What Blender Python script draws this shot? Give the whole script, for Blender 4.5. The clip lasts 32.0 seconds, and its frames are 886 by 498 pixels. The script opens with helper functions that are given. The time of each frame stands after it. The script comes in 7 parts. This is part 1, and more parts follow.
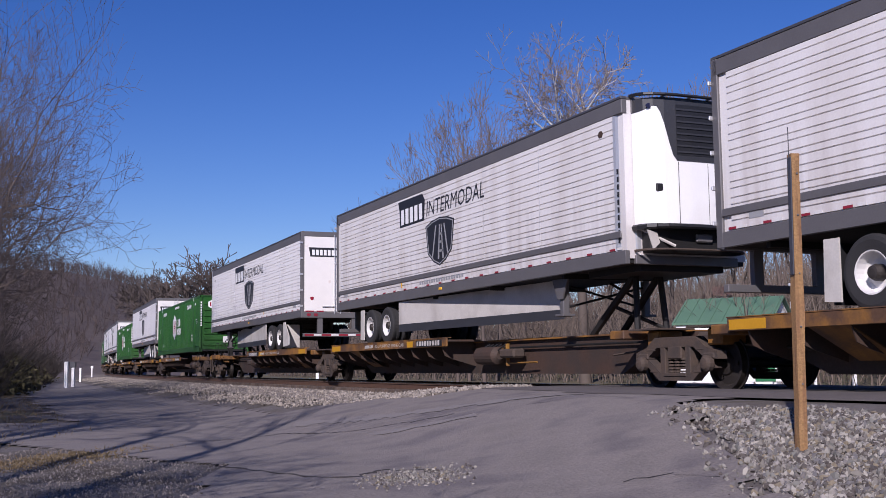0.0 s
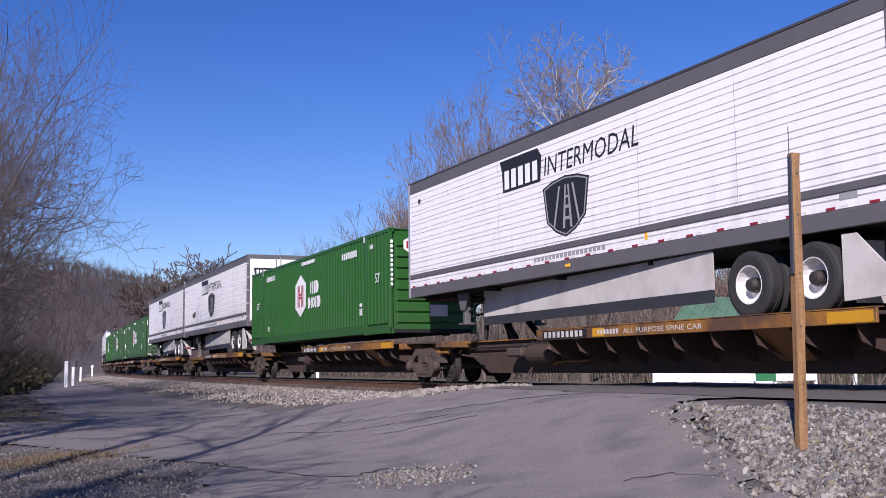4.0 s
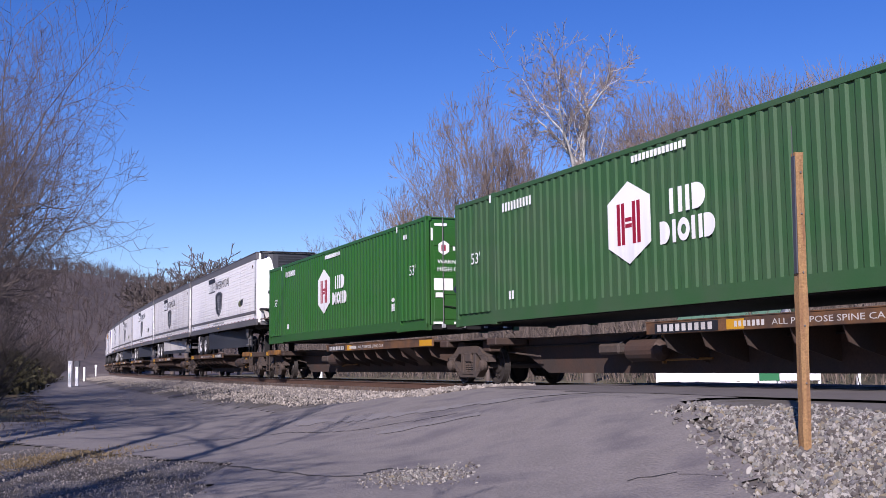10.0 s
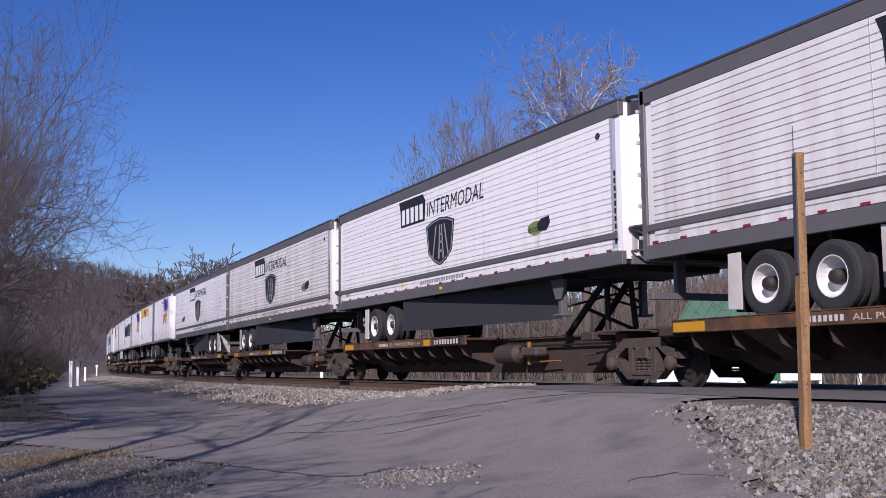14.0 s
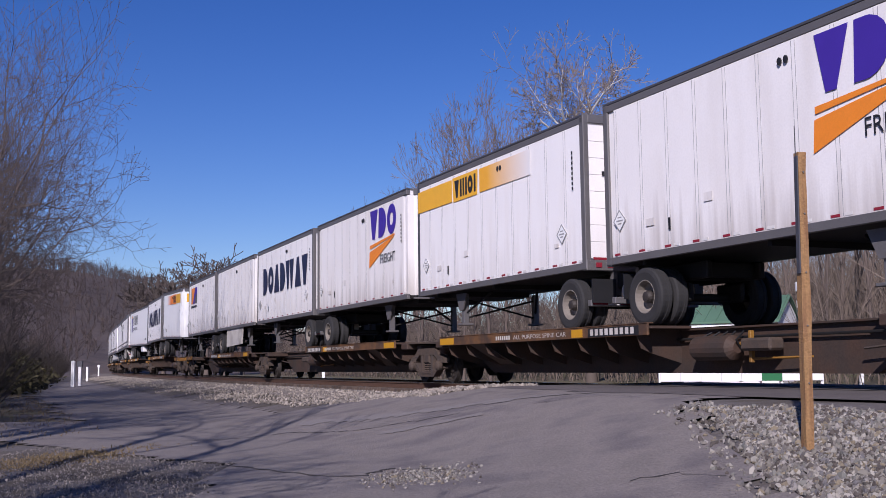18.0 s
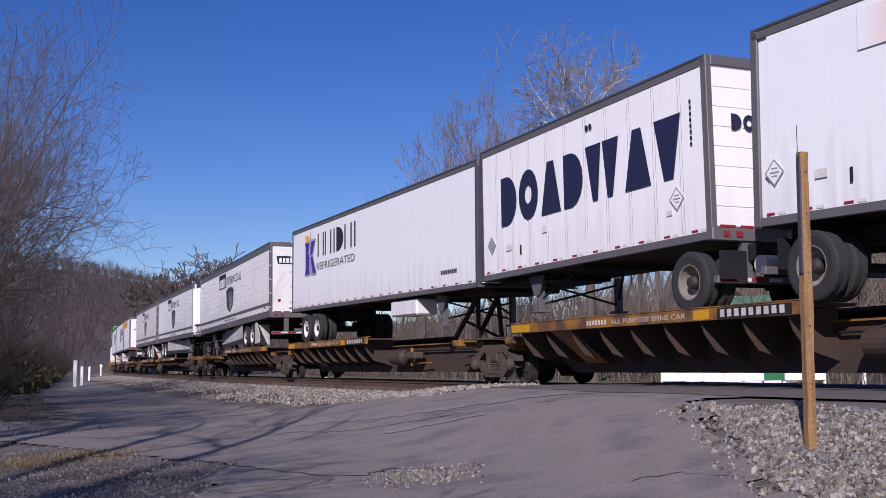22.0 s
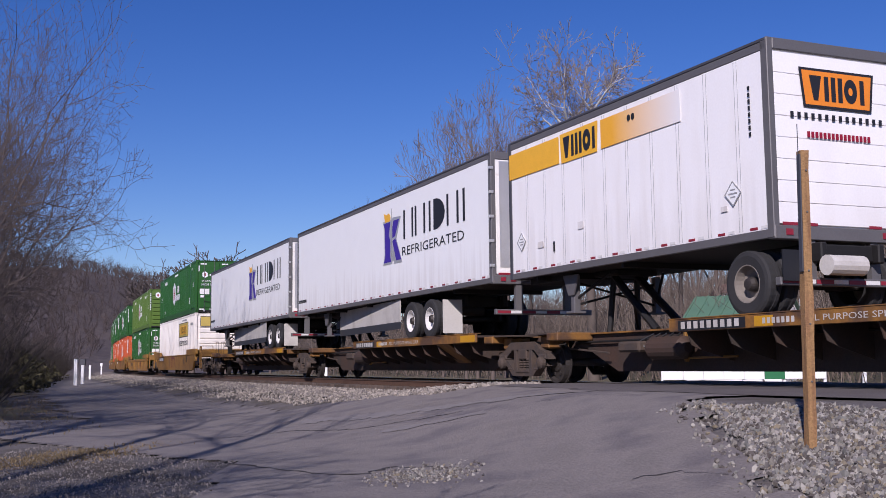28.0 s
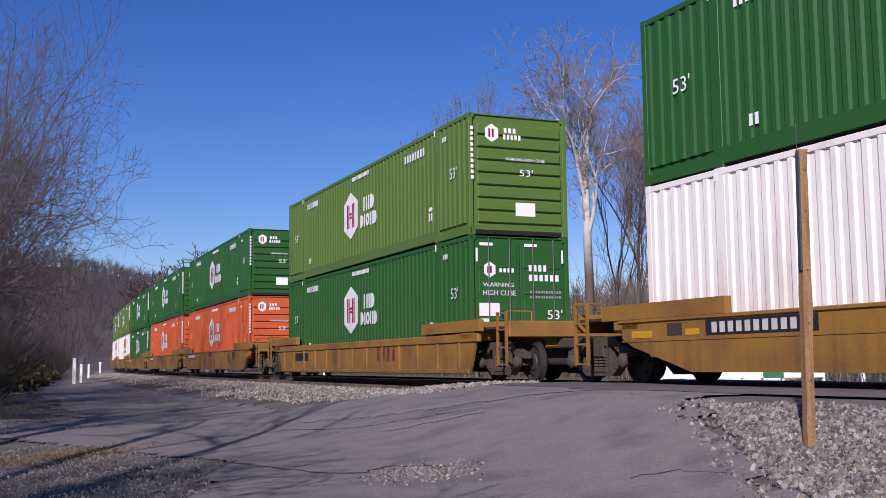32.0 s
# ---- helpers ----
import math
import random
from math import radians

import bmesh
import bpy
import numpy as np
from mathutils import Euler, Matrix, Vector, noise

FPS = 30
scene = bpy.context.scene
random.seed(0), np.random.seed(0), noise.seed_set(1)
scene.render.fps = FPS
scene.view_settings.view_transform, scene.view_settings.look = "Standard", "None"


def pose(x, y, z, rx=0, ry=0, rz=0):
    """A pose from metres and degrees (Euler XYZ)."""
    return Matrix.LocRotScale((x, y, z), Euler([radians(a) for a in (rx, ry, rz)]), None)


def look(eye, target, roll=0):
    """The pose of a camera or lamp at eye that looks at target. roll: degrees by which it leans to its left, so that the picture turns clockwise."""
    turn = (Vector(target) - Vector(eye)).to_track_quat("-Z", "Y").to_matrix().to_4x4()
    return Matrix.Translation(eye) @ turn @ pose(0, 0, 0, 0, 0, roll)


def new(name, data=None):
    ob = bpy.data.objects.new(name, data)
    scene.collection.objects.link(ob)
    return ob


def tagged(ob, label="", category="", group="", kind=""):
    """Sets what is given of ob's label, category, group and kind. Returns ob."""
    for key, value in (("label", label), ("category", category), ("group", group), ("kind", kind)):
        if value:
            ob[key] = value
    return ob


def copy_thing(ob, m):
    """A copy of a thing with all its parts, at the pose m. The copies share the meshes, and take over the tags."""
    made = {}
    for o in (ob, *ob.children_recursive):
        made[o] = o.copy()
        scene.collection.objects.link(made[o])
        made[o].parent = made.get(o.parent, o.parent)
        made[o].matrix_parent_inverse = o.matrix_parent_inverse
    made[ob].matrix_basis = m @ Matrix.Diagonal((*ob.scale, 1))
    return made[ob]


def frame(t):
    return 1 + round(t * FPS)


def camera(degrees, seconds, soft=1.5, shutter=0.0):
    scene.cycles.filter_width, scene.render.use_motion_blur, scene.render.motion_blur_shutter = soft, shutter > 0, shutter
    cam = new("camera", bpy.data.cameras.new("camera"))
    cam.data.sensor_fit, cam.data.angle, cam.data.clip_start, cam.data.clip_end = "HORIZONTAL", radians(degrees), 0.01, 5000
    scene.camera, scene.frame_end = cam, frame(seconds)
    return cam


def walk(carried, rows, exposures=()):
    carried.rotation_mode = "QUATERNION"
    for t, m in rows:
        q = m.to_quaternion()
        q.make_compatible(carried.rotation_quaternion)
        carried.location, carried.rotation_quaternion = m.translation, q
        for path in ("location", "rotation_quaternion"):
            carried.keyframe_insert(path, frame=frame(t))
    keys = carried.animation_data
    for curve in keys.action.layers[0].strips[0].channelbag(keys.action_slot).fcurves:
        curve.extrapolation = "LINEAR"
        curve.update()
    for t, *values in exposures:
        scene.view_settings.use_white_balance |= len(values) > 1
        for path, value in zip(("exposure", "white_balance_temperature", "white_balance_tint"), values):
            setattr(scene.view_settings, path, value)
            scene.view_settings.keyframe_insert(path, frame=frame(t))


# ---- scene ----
import itertools

SECONDS = 32.0
# ---------------------------------------------------------------- camera
EYE_Z, TILT, LEAN, FOCAL = 0.431, 5.982, -0.579, 1912.0
cam = camera(44.6, SECONDS, soft=0.7)


def aim(turn, dip):
    """The camera on its low stand, turned left by turn and lowered by dip degrees."""
    return pose(0, 0, EYE_Z, 90 + TILT - dip, 0, turn) @ pose(0, 0, 0, 0, 0, LEAN)


walk(cam, [(t, aim(a, b)) for t, a, b in (
    (0, -0.21, -0.045), (3, -0.20, -0.015), (6, -0.165, 0), (9, -0.045, 0), (13, 0, 0), (17, 0.09, 0), (21, 0.18, 0),
     (23, 0.24, 0.045), (25, 0.24, 0.06), (28, 0.24, 0.09), (30, 0.186, 0.135), (32, 0.18, 0.15))],
     [(t, e, 6050, 23) for t, e in (
         (0, -0.01), (1, 0.04), (2, 0.09), (3, 0.32), (4.5, 0.25), (6, 0.12), (7, -0.01), (8, 0.22), (9, 0.39), (10, 0.41), (11, 0.39), (12, 0.22), (13, 0.10), (14, 0.07), (17, 0.02), (20, -0.07), (22, -0.03), (25, -0.11), (28, -0.03), (30, -0.16), (31, -0.11), (32, 0.02))])

# ---------------------------------------------------------------- light
SUN_UP = 31.0
SUN_WAY = Vector((0.272, 0.962, 0)).normalized()          # the way the light travels over the ground
world = bpy.data.worlds.new("sky")
scene.world = world
world.use_nodes = True
wn = world.node_tree
sky = wn.nodes.new("ShaderNodeTexSky")
sky.sky_type = "NISHITA"
sky.sun_disc = False
sky.sun_elevation = radians(SUN_UP)
sky.sun_rotation = math.atan2(-SUN_WAY.x, -SUN_WAY.y)
sky.altitude, sky.air_density, sky.dust_density, sky.ozone_density = 300, 1.0, 0.0, 4.0
tone = wn.nodes.new("ShaderNodeHueSaturation")       # the clear deep blue of a dry spring sky
tone.inputs["Hue"].default_value, tone.inputs["Saturation"].default_value = 0.519, 1.28
wn.links.new(sky.outputs[0], tone.inputs["Color"])
wn.links.new(tone.outputs[0], wn.nodes["Background"].inputs[0])
wn.nodes["Background"].inputs[1].default_value = 0.086
lamp = bpy.data.lights.new("sun", "SUN")
lamp.energy, lamp.angle, lamp.color = 5.0, radians(0.53), (1.0, 0.94, 0.86)
sun = new("sun", lamp)
sun.matrix_world = look((0, 0, 60), Vector((0, 0, 60)) + SUN_WAY * math.cos(radians(SUN_UP)) + Vector((0, 0, -math.sin(radians(SUN_UP)))))

# ---------------------------------------------------------------- the line of the track
# an arc: s is the way along it (growing in the train's direction), q the distance to its camera side
BEND, S_REF, HEAD, OFF, GRADE = 0.0007482, 80.998, radians(27.957), 9.523, 0.003384
RADIUS = 1 / BEND
U0, N0 = Vector((math.sin(HEAD), -math.cos(HEAD))), Vector((math.cos(HEAD), math.sin(HEAD)))
CENTRE = N0 * (OFF + RADIUS) + U0 * S_REF


def along(s, q=0.0, z=0.0):
    """World place at s along the track, q metres to its camera side, z above the rail tops."""
    th = (S_REF - s) * BEND
    n = N0 * math.cos(th) + U0 * math.sin(th)
    p = CENTRE - n * (RADIUS + q)
    return Vector((p.x, p.y, z + GRADE * max(s, -400)))


def track(s, z=0.0):
    """Pose on the track: x the way the train runs, y away from the camera."""
    th = (S_REF - s) * BEND
    u = U0 * math.cos(th) - N0 * math.sin(th)
    m = Matrix.Rotation(math.atan2(u.y, u.x), 4, "Z") @ Matrix.Rotation(-math.atan(GRADE), 4, "Y")
    return Matrix.Translation(along(s, 0, z)) @ m


def where(x, y):
    """s and q of a place on the ground."""
    d = Vector((x, y)) - CENTRE
    return S_REF - math.atan2(-d.dot(U0), -d.dot(N0)) * RADIUS, d.length - RADIUS


def gone(t):
    """Metres the train has run at t seconds."""
    return 15.988 * t - 0.0433 * t * t + 0.00064146 * t ** 3


def smooth(a, b, x):
    x = min(1, max(0, (x - a) / (b - a)))
    return x * x * (3 - 2 * x)


# ---------------------------------------------------------------- mesh tools
class Shape:
    """Collects faces of one mesh."""

    def __init__(self):
        self.v, self.f = [], []

    def add(self, v, f):
        n = len(self.v)
        self.v += [tuple(p) for p in v]
        self.f += [tuple(i + n for i in g) for g in f]
        return self

    def box(self, x0, x1, y0, y1, z0, z1, c=0.0):
        if c <= 0:
            return self.add([(x, y, z) for x in (x0, x1) for y in (y0, y1) for z in (z0, z1)],
                            [(0, 1, 3, 2), (4, 6, 7, 5), (0, 4, 5, 1), (2, 3, 7, 6), (0, 2, 6, 4), (1, 5, 7, 3)])
        v, idx, f = [], {}, []
        for sx, sy, sz in itertools.product((0, 1), repeat=3):
            x, y, z = (x0, x1)[sx], (y0, y1)[sy], (z0, z1)[sz]
            ix, iy, iz = x + (c if not sx else -c), y + (c if not sy else -c), z + (c if not sz else -c)
            for k, p in enumerate(((x, iy, iz), (ix, y, iz), (ix, iy, z))):
                idx[(sx, sy, sz, k)] = len(v)
                v.append(p)
            f.append([idx[(sx, sy, sz, k)] for k in range(3)] if (sx + sy + sz) % 2 else [idx[(sx, sy, sz, k)] for k in (0, 2, 1)])
        ring = ((0, 0), (1, 0), (1, 1), (0, 1))
        for s in (0, 1):
            f.append([idx[(s, a, b, 0)] for a, b in (ring if s else ring[::-1])])
            f.append([idx[(b, s, a, 1)] for a, b in (ring if s else ring[::-1])])
            f.append([idx[(a, b, s, 2)] for a, b in (ring if s else ring[::-1])])
        for a, b in itertools.product((0, 1), repeat=2):
            f.append([idx[(a, b, 0, 0)], idx[(a, b, 1, 0)], idx[(a, b, 1, 1)], idx[(a, b, 0, 1)]])
            f.append([idx[(a, 0, b, 0)], idx[(a, 1, b, 0)], idx[(a, 1, b, 2)], idx[(a, 0, b, 2)]])
            f.append([idx[(0, a, b, 1)], idx[(1, a, b, 1)], idx[(1, a, b, 2)], idx[(0, a, b, 2)]])
        return self.add(v, f)

    def prism(self, pts, y0, y1):
        """A polygon of (x, z), drawn out from y0 to y1."""
        n = len(pts)
        return self.add([(x, y0, z) for x, z in pts] + [(x, y1, z) for x, z in pts],
                        [tuple(range(n)), tuple(range(2 * n - 1, n - 1, -1))] + [(i, i + n, (i + 1) % n + n, (i + 1) % n) for i in range(n)])

    def prism_x(self, pts, x0, x1):
        """A polygon of (y, z), drawn out from x0 to x1."""
        n = len(pts)
        return self.add([(x0, y, z) for y, z in pts] + [(x1, y, z) for y, z in pts],
                        [tuple(range(n)), tuple(range(2 * n - 1, n - 1, -1))] + [(i, i + n, (i + 1) % n + n, (i + 1) % n) for i in range(n)])

    def tube(self, a, b, r, r2=None, n=8, caps=True):
        a, b = Vector(a), Vector(b)
        r2 = r if r2 is None else r2
        d = (b - a).normalized()
        e = d.orthogonal().normalized()
        g = d.cross(e)
        v = []
        for p, q in ((a, r), (b, r2)):
            v += [p + (e * math.cos(2 * math.pi * i / n) + g * math.sin(2 * math.pi * i / n)) * q for i in range(n)]
        f = [(i, (i + 1) % n, (i + 1) % n + n, i + n) for i in range(n)]
        if caps:
            f += [tuple(range(n - 1, -1, -1)), tuple(range(n, 2 * n))]
        return self.add(v, f)

    def lathe(self, prof, c, n=24, caps=True):
        """A profile of (radius, y) turned about the y axis through c."""
        v = [(c[0] + r * math.cos(2 * math.pi * i / n), c[1] + y, c[2] + r * math.sin(2 * math.pi * i / n)) for r, y in prof for i in range(n)]
        f = [(j * n + i, j * n + (i + 1) % n, (j + 1) * n + (i + 1) % n, (j + 1) * n + i) for j in range(len(prof) - 1) for i in range(n)]
        if caps:
            f += [tuple(range(n)), tuple(range((len(prof) - 1) * n, len(prof) * n))]
        return self.add(v, f)

    def mesh(self, name, material, smooth_shade=False, tidy=True):
        me = bpy.data.meshes.new(name)
        me.from_pydata(self.v, [], self.f)
        if tidy and len(self.f) < 4000:
            bm = bmesh.new()
            bm.from_mesh(me)
            bmesh.ops.recalc_face_normals(bm, faces=bm.faces)
            bm.to_mesh(me)
            bm.free()
        me.materials.append(material)
        if smooth_shade:
            me.shade_smooth()
        me.update()
        return me


def part(name, shape, material, parent, label="", smooth_shade=False):
    """Links a shape (or a ready mesh) as one mesh object under a thing or a part."""
    me = shape if isinstance(shape, bpy.types.Mesh) else shape.mesh(name, material, smooth_shade)
    ob = new(name, me)
    ob.parent = parent
    if label:
        ob["label"] = label
    if name in SMALL_MARKS:
        ob["kind"] = "stuff"
    return ob


# rows of marks too small to pick apart one by one
SMALL_MARKS = {"red_tape", "white_tape", "stencil", "stencil_strip", "number_strip", "web_strip", "name_strip", "door_strip", "door_tape", "door_name", "door_number", "door_table", "end_name", "end_strip",
               "crane_mark", "vent_mark", "shield_line", "shield_rim", "emblem_core", "end_emblem_core", "door_emblem_core", "door_strip", "lettering", "eco_word", "warning", "end_warning", "size_mark", "big_mark", "placard_rim", "unit_seam", "guard_tape", "sill_tape", "name_block", "post_seam"}


def thing(name, label, category, group="", kind=""):
    return tagged(new(name), label, category, group, kind)


def solid(name, shape, material, label="", category="", group="", kind="", smooth_shade=False):
    """A thing or piece of the setting that is one mesh."""
    return tagged(new(name, shape.mesh(name, material, smooth_shade)), label, category, group, kind)


# ---------------------------------------------------------------- materials
def mat(name, base, rough=0.6, metal=0.0, var=0.12, scale=3.0, fine=40.0, bump=0.1, second=None, amount=0.5, sharp=0.15,
        streak=(1, 1, 1), random_tint=0.0, spec=0.5, island=False, shades=()):
    """A surface: a base colour broken by broad and fine noise, a second colour in patches, fine relief."""
    m = bpy.data.materials.new(name)
    m.use_nodes = True
    t = m.node_tree
    n, l = t.nodes, t.links
    b = n["Principled BSDF"]
    b.inputs["Roughness"].default_value, b.inputs["Metallic"].default_value = rough, metal
    b.inputs["Specular IOR Level"].default_value = spec
    co = n.new("ShaderNodeTexCoord")
    mp = n.new("ShaderNodeMapping")
    mp.inputs["Scale"].default_value = streak
    l.new(co.outputs["Object"], mp.inputs[0])
    big, small = n.new("ShaderNodeTexNoise"), n.new("ShaderNodeTexNoise")
    big.inputs["Scale"].default_value, big.inputs["Detail"].default_value = scale, 9
    small.inputs["Scale"].default_value, small.inputs["Detail"].default_value = fine, 3
    l.new(mp.outputs[0], big.inputs["Vector"])
    l.new(co.outputs["Object"], small.inputs["Vector"])
    col = n.new("ShaderNodeRGB")
    col.outputs[0].default_value = (*base, 1)
    out = col.outputs[0]
    if shades:          # each piece takes one of several colours
        pick, ramp = n.new("ShaderNodeNewGeometry"), n.new("ShaderNodeValToRGB")
        ramp.color_ramp.interpolation = "CONSTANT"
        while len(ramp.color_ramp.elements) < len(shades):
            ramp.color_ramp.elements.new(0.5)
        for k, c in enumerate(shades):
            ramp.color_ramp.elements[k].position = k / len(shades)
            ramp.color_ramp.elements[k].color = (*c, 1)
        l.new(pick.outputs["Random Per Island"], ramp.inputs[0])
        out = ramp.outputs[0]
    if second:
        r = n.new("ShaderNodeMapRange")
        r.inputs["From Min"].default_value, r.inputs["From Max"].default_value = 1 - amount - sharp, 1 - amount + sharp
        l.new(big.outputs[0], r.inputs[0])
        x = n.new("ShaderNodeMix")
        x.data_type = "RGBA"
        l.new(r.outputs[0], x.inputs["Factor"])
        l.new(out, x.inputs["A"])
        x.inputs["B"].default_value = (*second, 1)
        out = x.outputs["Result"]
    hs = n.new("ShaderNodeHueSaturation")
    sm = n.new("ShaderNodeMath")
    sm.operation = "ADD"
    l.new(big.outputs[0], sm.inputs[0])
    l.new(small.outputs[0], sm.inputs[1])
    r2 = n.new("ShaderNodeMapRange")
    r2.inputs["From Min"].default_value, r2.inputs["From Max"].default_value = 0.6, 1.4
    r2.inputs["To Min"].default_value, r2.inputs["To Max"].default_value = 1 - var, 1 + var
    l.new(sm.outputs[0], r2.inputs[0])
    val = r2.outputs[0]
    if random_tint:
        src = n.new("ShaderNodeNewGeometry") if island else n.new("ShaderNodeObjectInfo")
        r3 = n.new("ShaderNodeMapRange")
        r3.inputs["To Min"].default_value, r3.inputs["To Max"].default_value = 1 - random_tint, 1 + random_tint
        l.new(src.outputs["Random Per Island" if island else "Random"], r3.inputs[0])
        mu = n.new("ShaderNodeMath")
        mu.operation = "MULTIPLY"
        l.new(val, mu.inputs[0])
        l.new(r3.outputs[0], mu.inputs[1])
        val = mu.outputs[0]
    l.new(val, hs.inputs["Value"])
    l.new(out, hs.inputs["Color"])
    l.new(hs.outputs[0], b.inputs["Base Color"])
    if bump:
        bp = n.new("ShaderNodeBump")
        bp.inputs["Strength"].default_value, bp.inputs["Distance"].default_value = bump, 0.02
        l.new(small.outputs[0], bp.inputs["Height"])
        l.new(bp.outputs[0], b.inputs["Normal"])
    return m


WHITE = mat("white trailer paint", (0.88, 0.86, 0.855), 0.42, 0, 0.05, 1.2, 30, 0.02, (0.79, 0.76, 0.74), 0.36, 0.14, (1.6, 1, 0.35))
DIRTY = mat("weathered white trailer paint", (0.76, 0.735, 0.72), 0.5, 0, 0.08, 1.0, 30, 0.03, (0.57, 0.53, 0.50), 0.40, 0.16, (1.6, 1, 0.3))
ROADWORN = mat("road-worn white trailer paint", (0.835, 0.81, 0.80), 0.5, 0, 0.07, 1.0, 30, 0.03, (0.68, 0.645, 0.62), 0.38, 0.16, (1.6, 1, 0.3))
BRIGHT = mat("clean white paint", (0.84, 0.84, 0.84), 0.4, 0, 0.03, 2, 30, 0.02)
BONE = mat("old white paint with rust stains", (0.80, 0.77, 0.73), 0.5, 0, 0.06, 2.5, 30, 0.02, (0.50, 0.35, 0.26), 0.24, 0.08)
CREAM = mat("cream white container paint", (0.83, 0.775, 0.71), 0.5, 0, 0.06, 1.2, 30, 0.03, (0.62, 0.55, 0.48), 0.34, 0.12, (1.5, 1, 0.4))
GREY = mat("grey aluminium rail", (0.135, 0.128, 0.130), 0.5, 0.2, 0.12, 2, 40, 0.04)
DARK = mat("dark grey roof rail", (0.075, 0.075, 0.085), 0.5, 0.2, 0.12, 2, 40, 0.04)
STEEL = mat("bright ribbed steel", (0.62, 0.62, 0.63), 0.32, 0.55, 0.06, 3, 30, 0.03)
BLACK = mat("black paint", (0.016, 0.016, 0.018), 0.5, 0, 0.2, 3, 40, 0.04)
INK = mat("black lettering", (0.018, 0.018, 0.022), 0.5, 0, 0.1, 3, 60, 0.0)
PALE = mat("worn grey lettering", (0.30, 0.30, 0.31), 0.5, 0, 0.1, 3, 60, 0.0)
NAVY = mat("dark navy lettering", (0.018, 0.020, 0.055), 0.45, 0, 0.1, 3, 60, 0.0)
VIOLET = mat("purple blue lettering", (0.055, 0.025, 0.30), 0.45, 0, 0.1, 3, 60, 0.0)
ORANGE = mat("orange decal", (0.80, 0.24, 0.02), 0.45, 0, 0.08, 3, 40, 0.0)
AMBER = mat("amber yellow decal", (0.82, 0.43, 0.03), 0.45, 0, 0.08, 3, 40, 0.0)
LIME = mat("olive green decal", (0.20, 0.23, 0.07), 0.45, 0, 0.08, 3, 40, 0.0)
RED = mat("red reflector", (0.25, 0.02, 0.035), 0.35, 0, 0.1, 3, 40, 0.0)
CRIMSON = mat("crimson decal", (0.28, 0.01, 0.03), 0.45, 0, 0.1, 3, 40, 0.0)
GREEN = mat("green container paint", (0.019, 0.105, 0.014), 0.42, 0, 0.14, 1.2, 40, 0.03, (0.026, 0.088, 0.020), 0.45, 0.2)
FADED = mat("faded green container paint", (0.032, 0.096, 0.030), 0.5, 0, 0.14, 1.2, 40, 0.03, (0.045, 0.082, 0.038), 0.45, 0.2)
LEAF = mat("light green container paint", (0.098, 0.172, 0.026), 0.42, 0, 0.12, 1.2, 40, 0.03, (0.078, 0.145, 0.027), 0.4, 0.2)
RUSTY = mat("orange container paint", (0.55, 0.10, 0.025), 0.5, 0, 0.14, 1.2, 40, 0.03, (0.40, 0.08, 0.03), 0.4, 0.2)
SIGNAL = mat("faded yellow railcar paint", (0.30, 0.135, 0.022), 0.65, 0, 0.25, 1.6, 30, 0.08, (0.085, 0.044, 0.024), 0.50, 0.10)
PATCH = mat("fresh yellow patch", (0.52, 0.26, 0.012), 0.5, 0, 0.1, 3, 30, 0.04)
# rust brown, darkened so that its tone carries the shade under the decks
BROWN = mat("rusty brown railcar paint with shade in its tone", (0.066, 0.036, 0.024), 0.75, 0, 0.3, 1.6, 30, 0.1, (0.036, 0.026, 0.021), 0.5, 0.14)
OCHRE = mat("well car ochre paint", (0.290, 0.142, 0.022), 0.6, 0, 0.25, 1.1, 30, 0.08, (0.150, 0.072, 0.022), 0.42, 0.14, (0.9, 1, 1.3))
RUST = (0.075, 0.042, 0.022)
OXIDE = mat("worn dull red mark", (0.13, 0.028, 0.020), 0.6, 0, 0.25, 3, 40, 0.02, (0.20, 0.085, 0.03), 0.40, 0.08)
KHAKI = mat("pale mustard plate", (0.54, 0.40, 0.10), 0.5, 0, 0.1, 3, 40, 0.0)
RUSTSILL = mat("rust-brown deck sill with worn edges", (0.150, 0.070, 0.026), 0.7, 0, 0.25, 2.2, 30, 0.08, (0.058, 0.033, 0.021), 0.50, 0.10)
GRIME = mat("dusty cast steel", (0.082, 0.056, 0.041), 0.85, 0.0, 0.35, 5, 40, 0.2, (0.048, 0.036, 0.030), 0.5, 0.12)
WHEEL = mat("dark rolled steel wheel", (0.050, 0.042, 0.038), 0.6, 0.4, 0.25, 5, 40, 0.08)
SHINY = mat("polished rail head", (0.42, 0.40, 0.38), 0.25, 0.95, 0.1, 6, 40, 0.03)
RAILM = mat("rusty rail side", (0.095, 0.050, 0.032), 0.8, 0.1, 0.25, 6, 40, 0.1)
RUBBER = mat("dull tyre rubber", (0.024, 0.023, 0.024), 0.85, 0, 0.2, 6, 60, 0.1)
RIM = mat("pale painted rim", (0.66, 0.64, 0.62), 0.45, 0.0, 0.1, 8, 60, 0.04)
UNDER = mat("dark underframe steel", (0.010, 0.009, 0.009), 0.7, 0.1, 0.2, 4, 40, 0.08)
SKIRT = mat("cream side skirt", (0.56, 0.53, 0.49), 0.5, 0, 0.1, 1.5, 30, 0.03, (0.36, 0.33, 0.30), 0.42, 0.15)
NIGHT = mat("charcoal side skirt", (0.035, 0.036, 0.042), 0.5, 0, 0.15, 1.5, 30, 0.03)


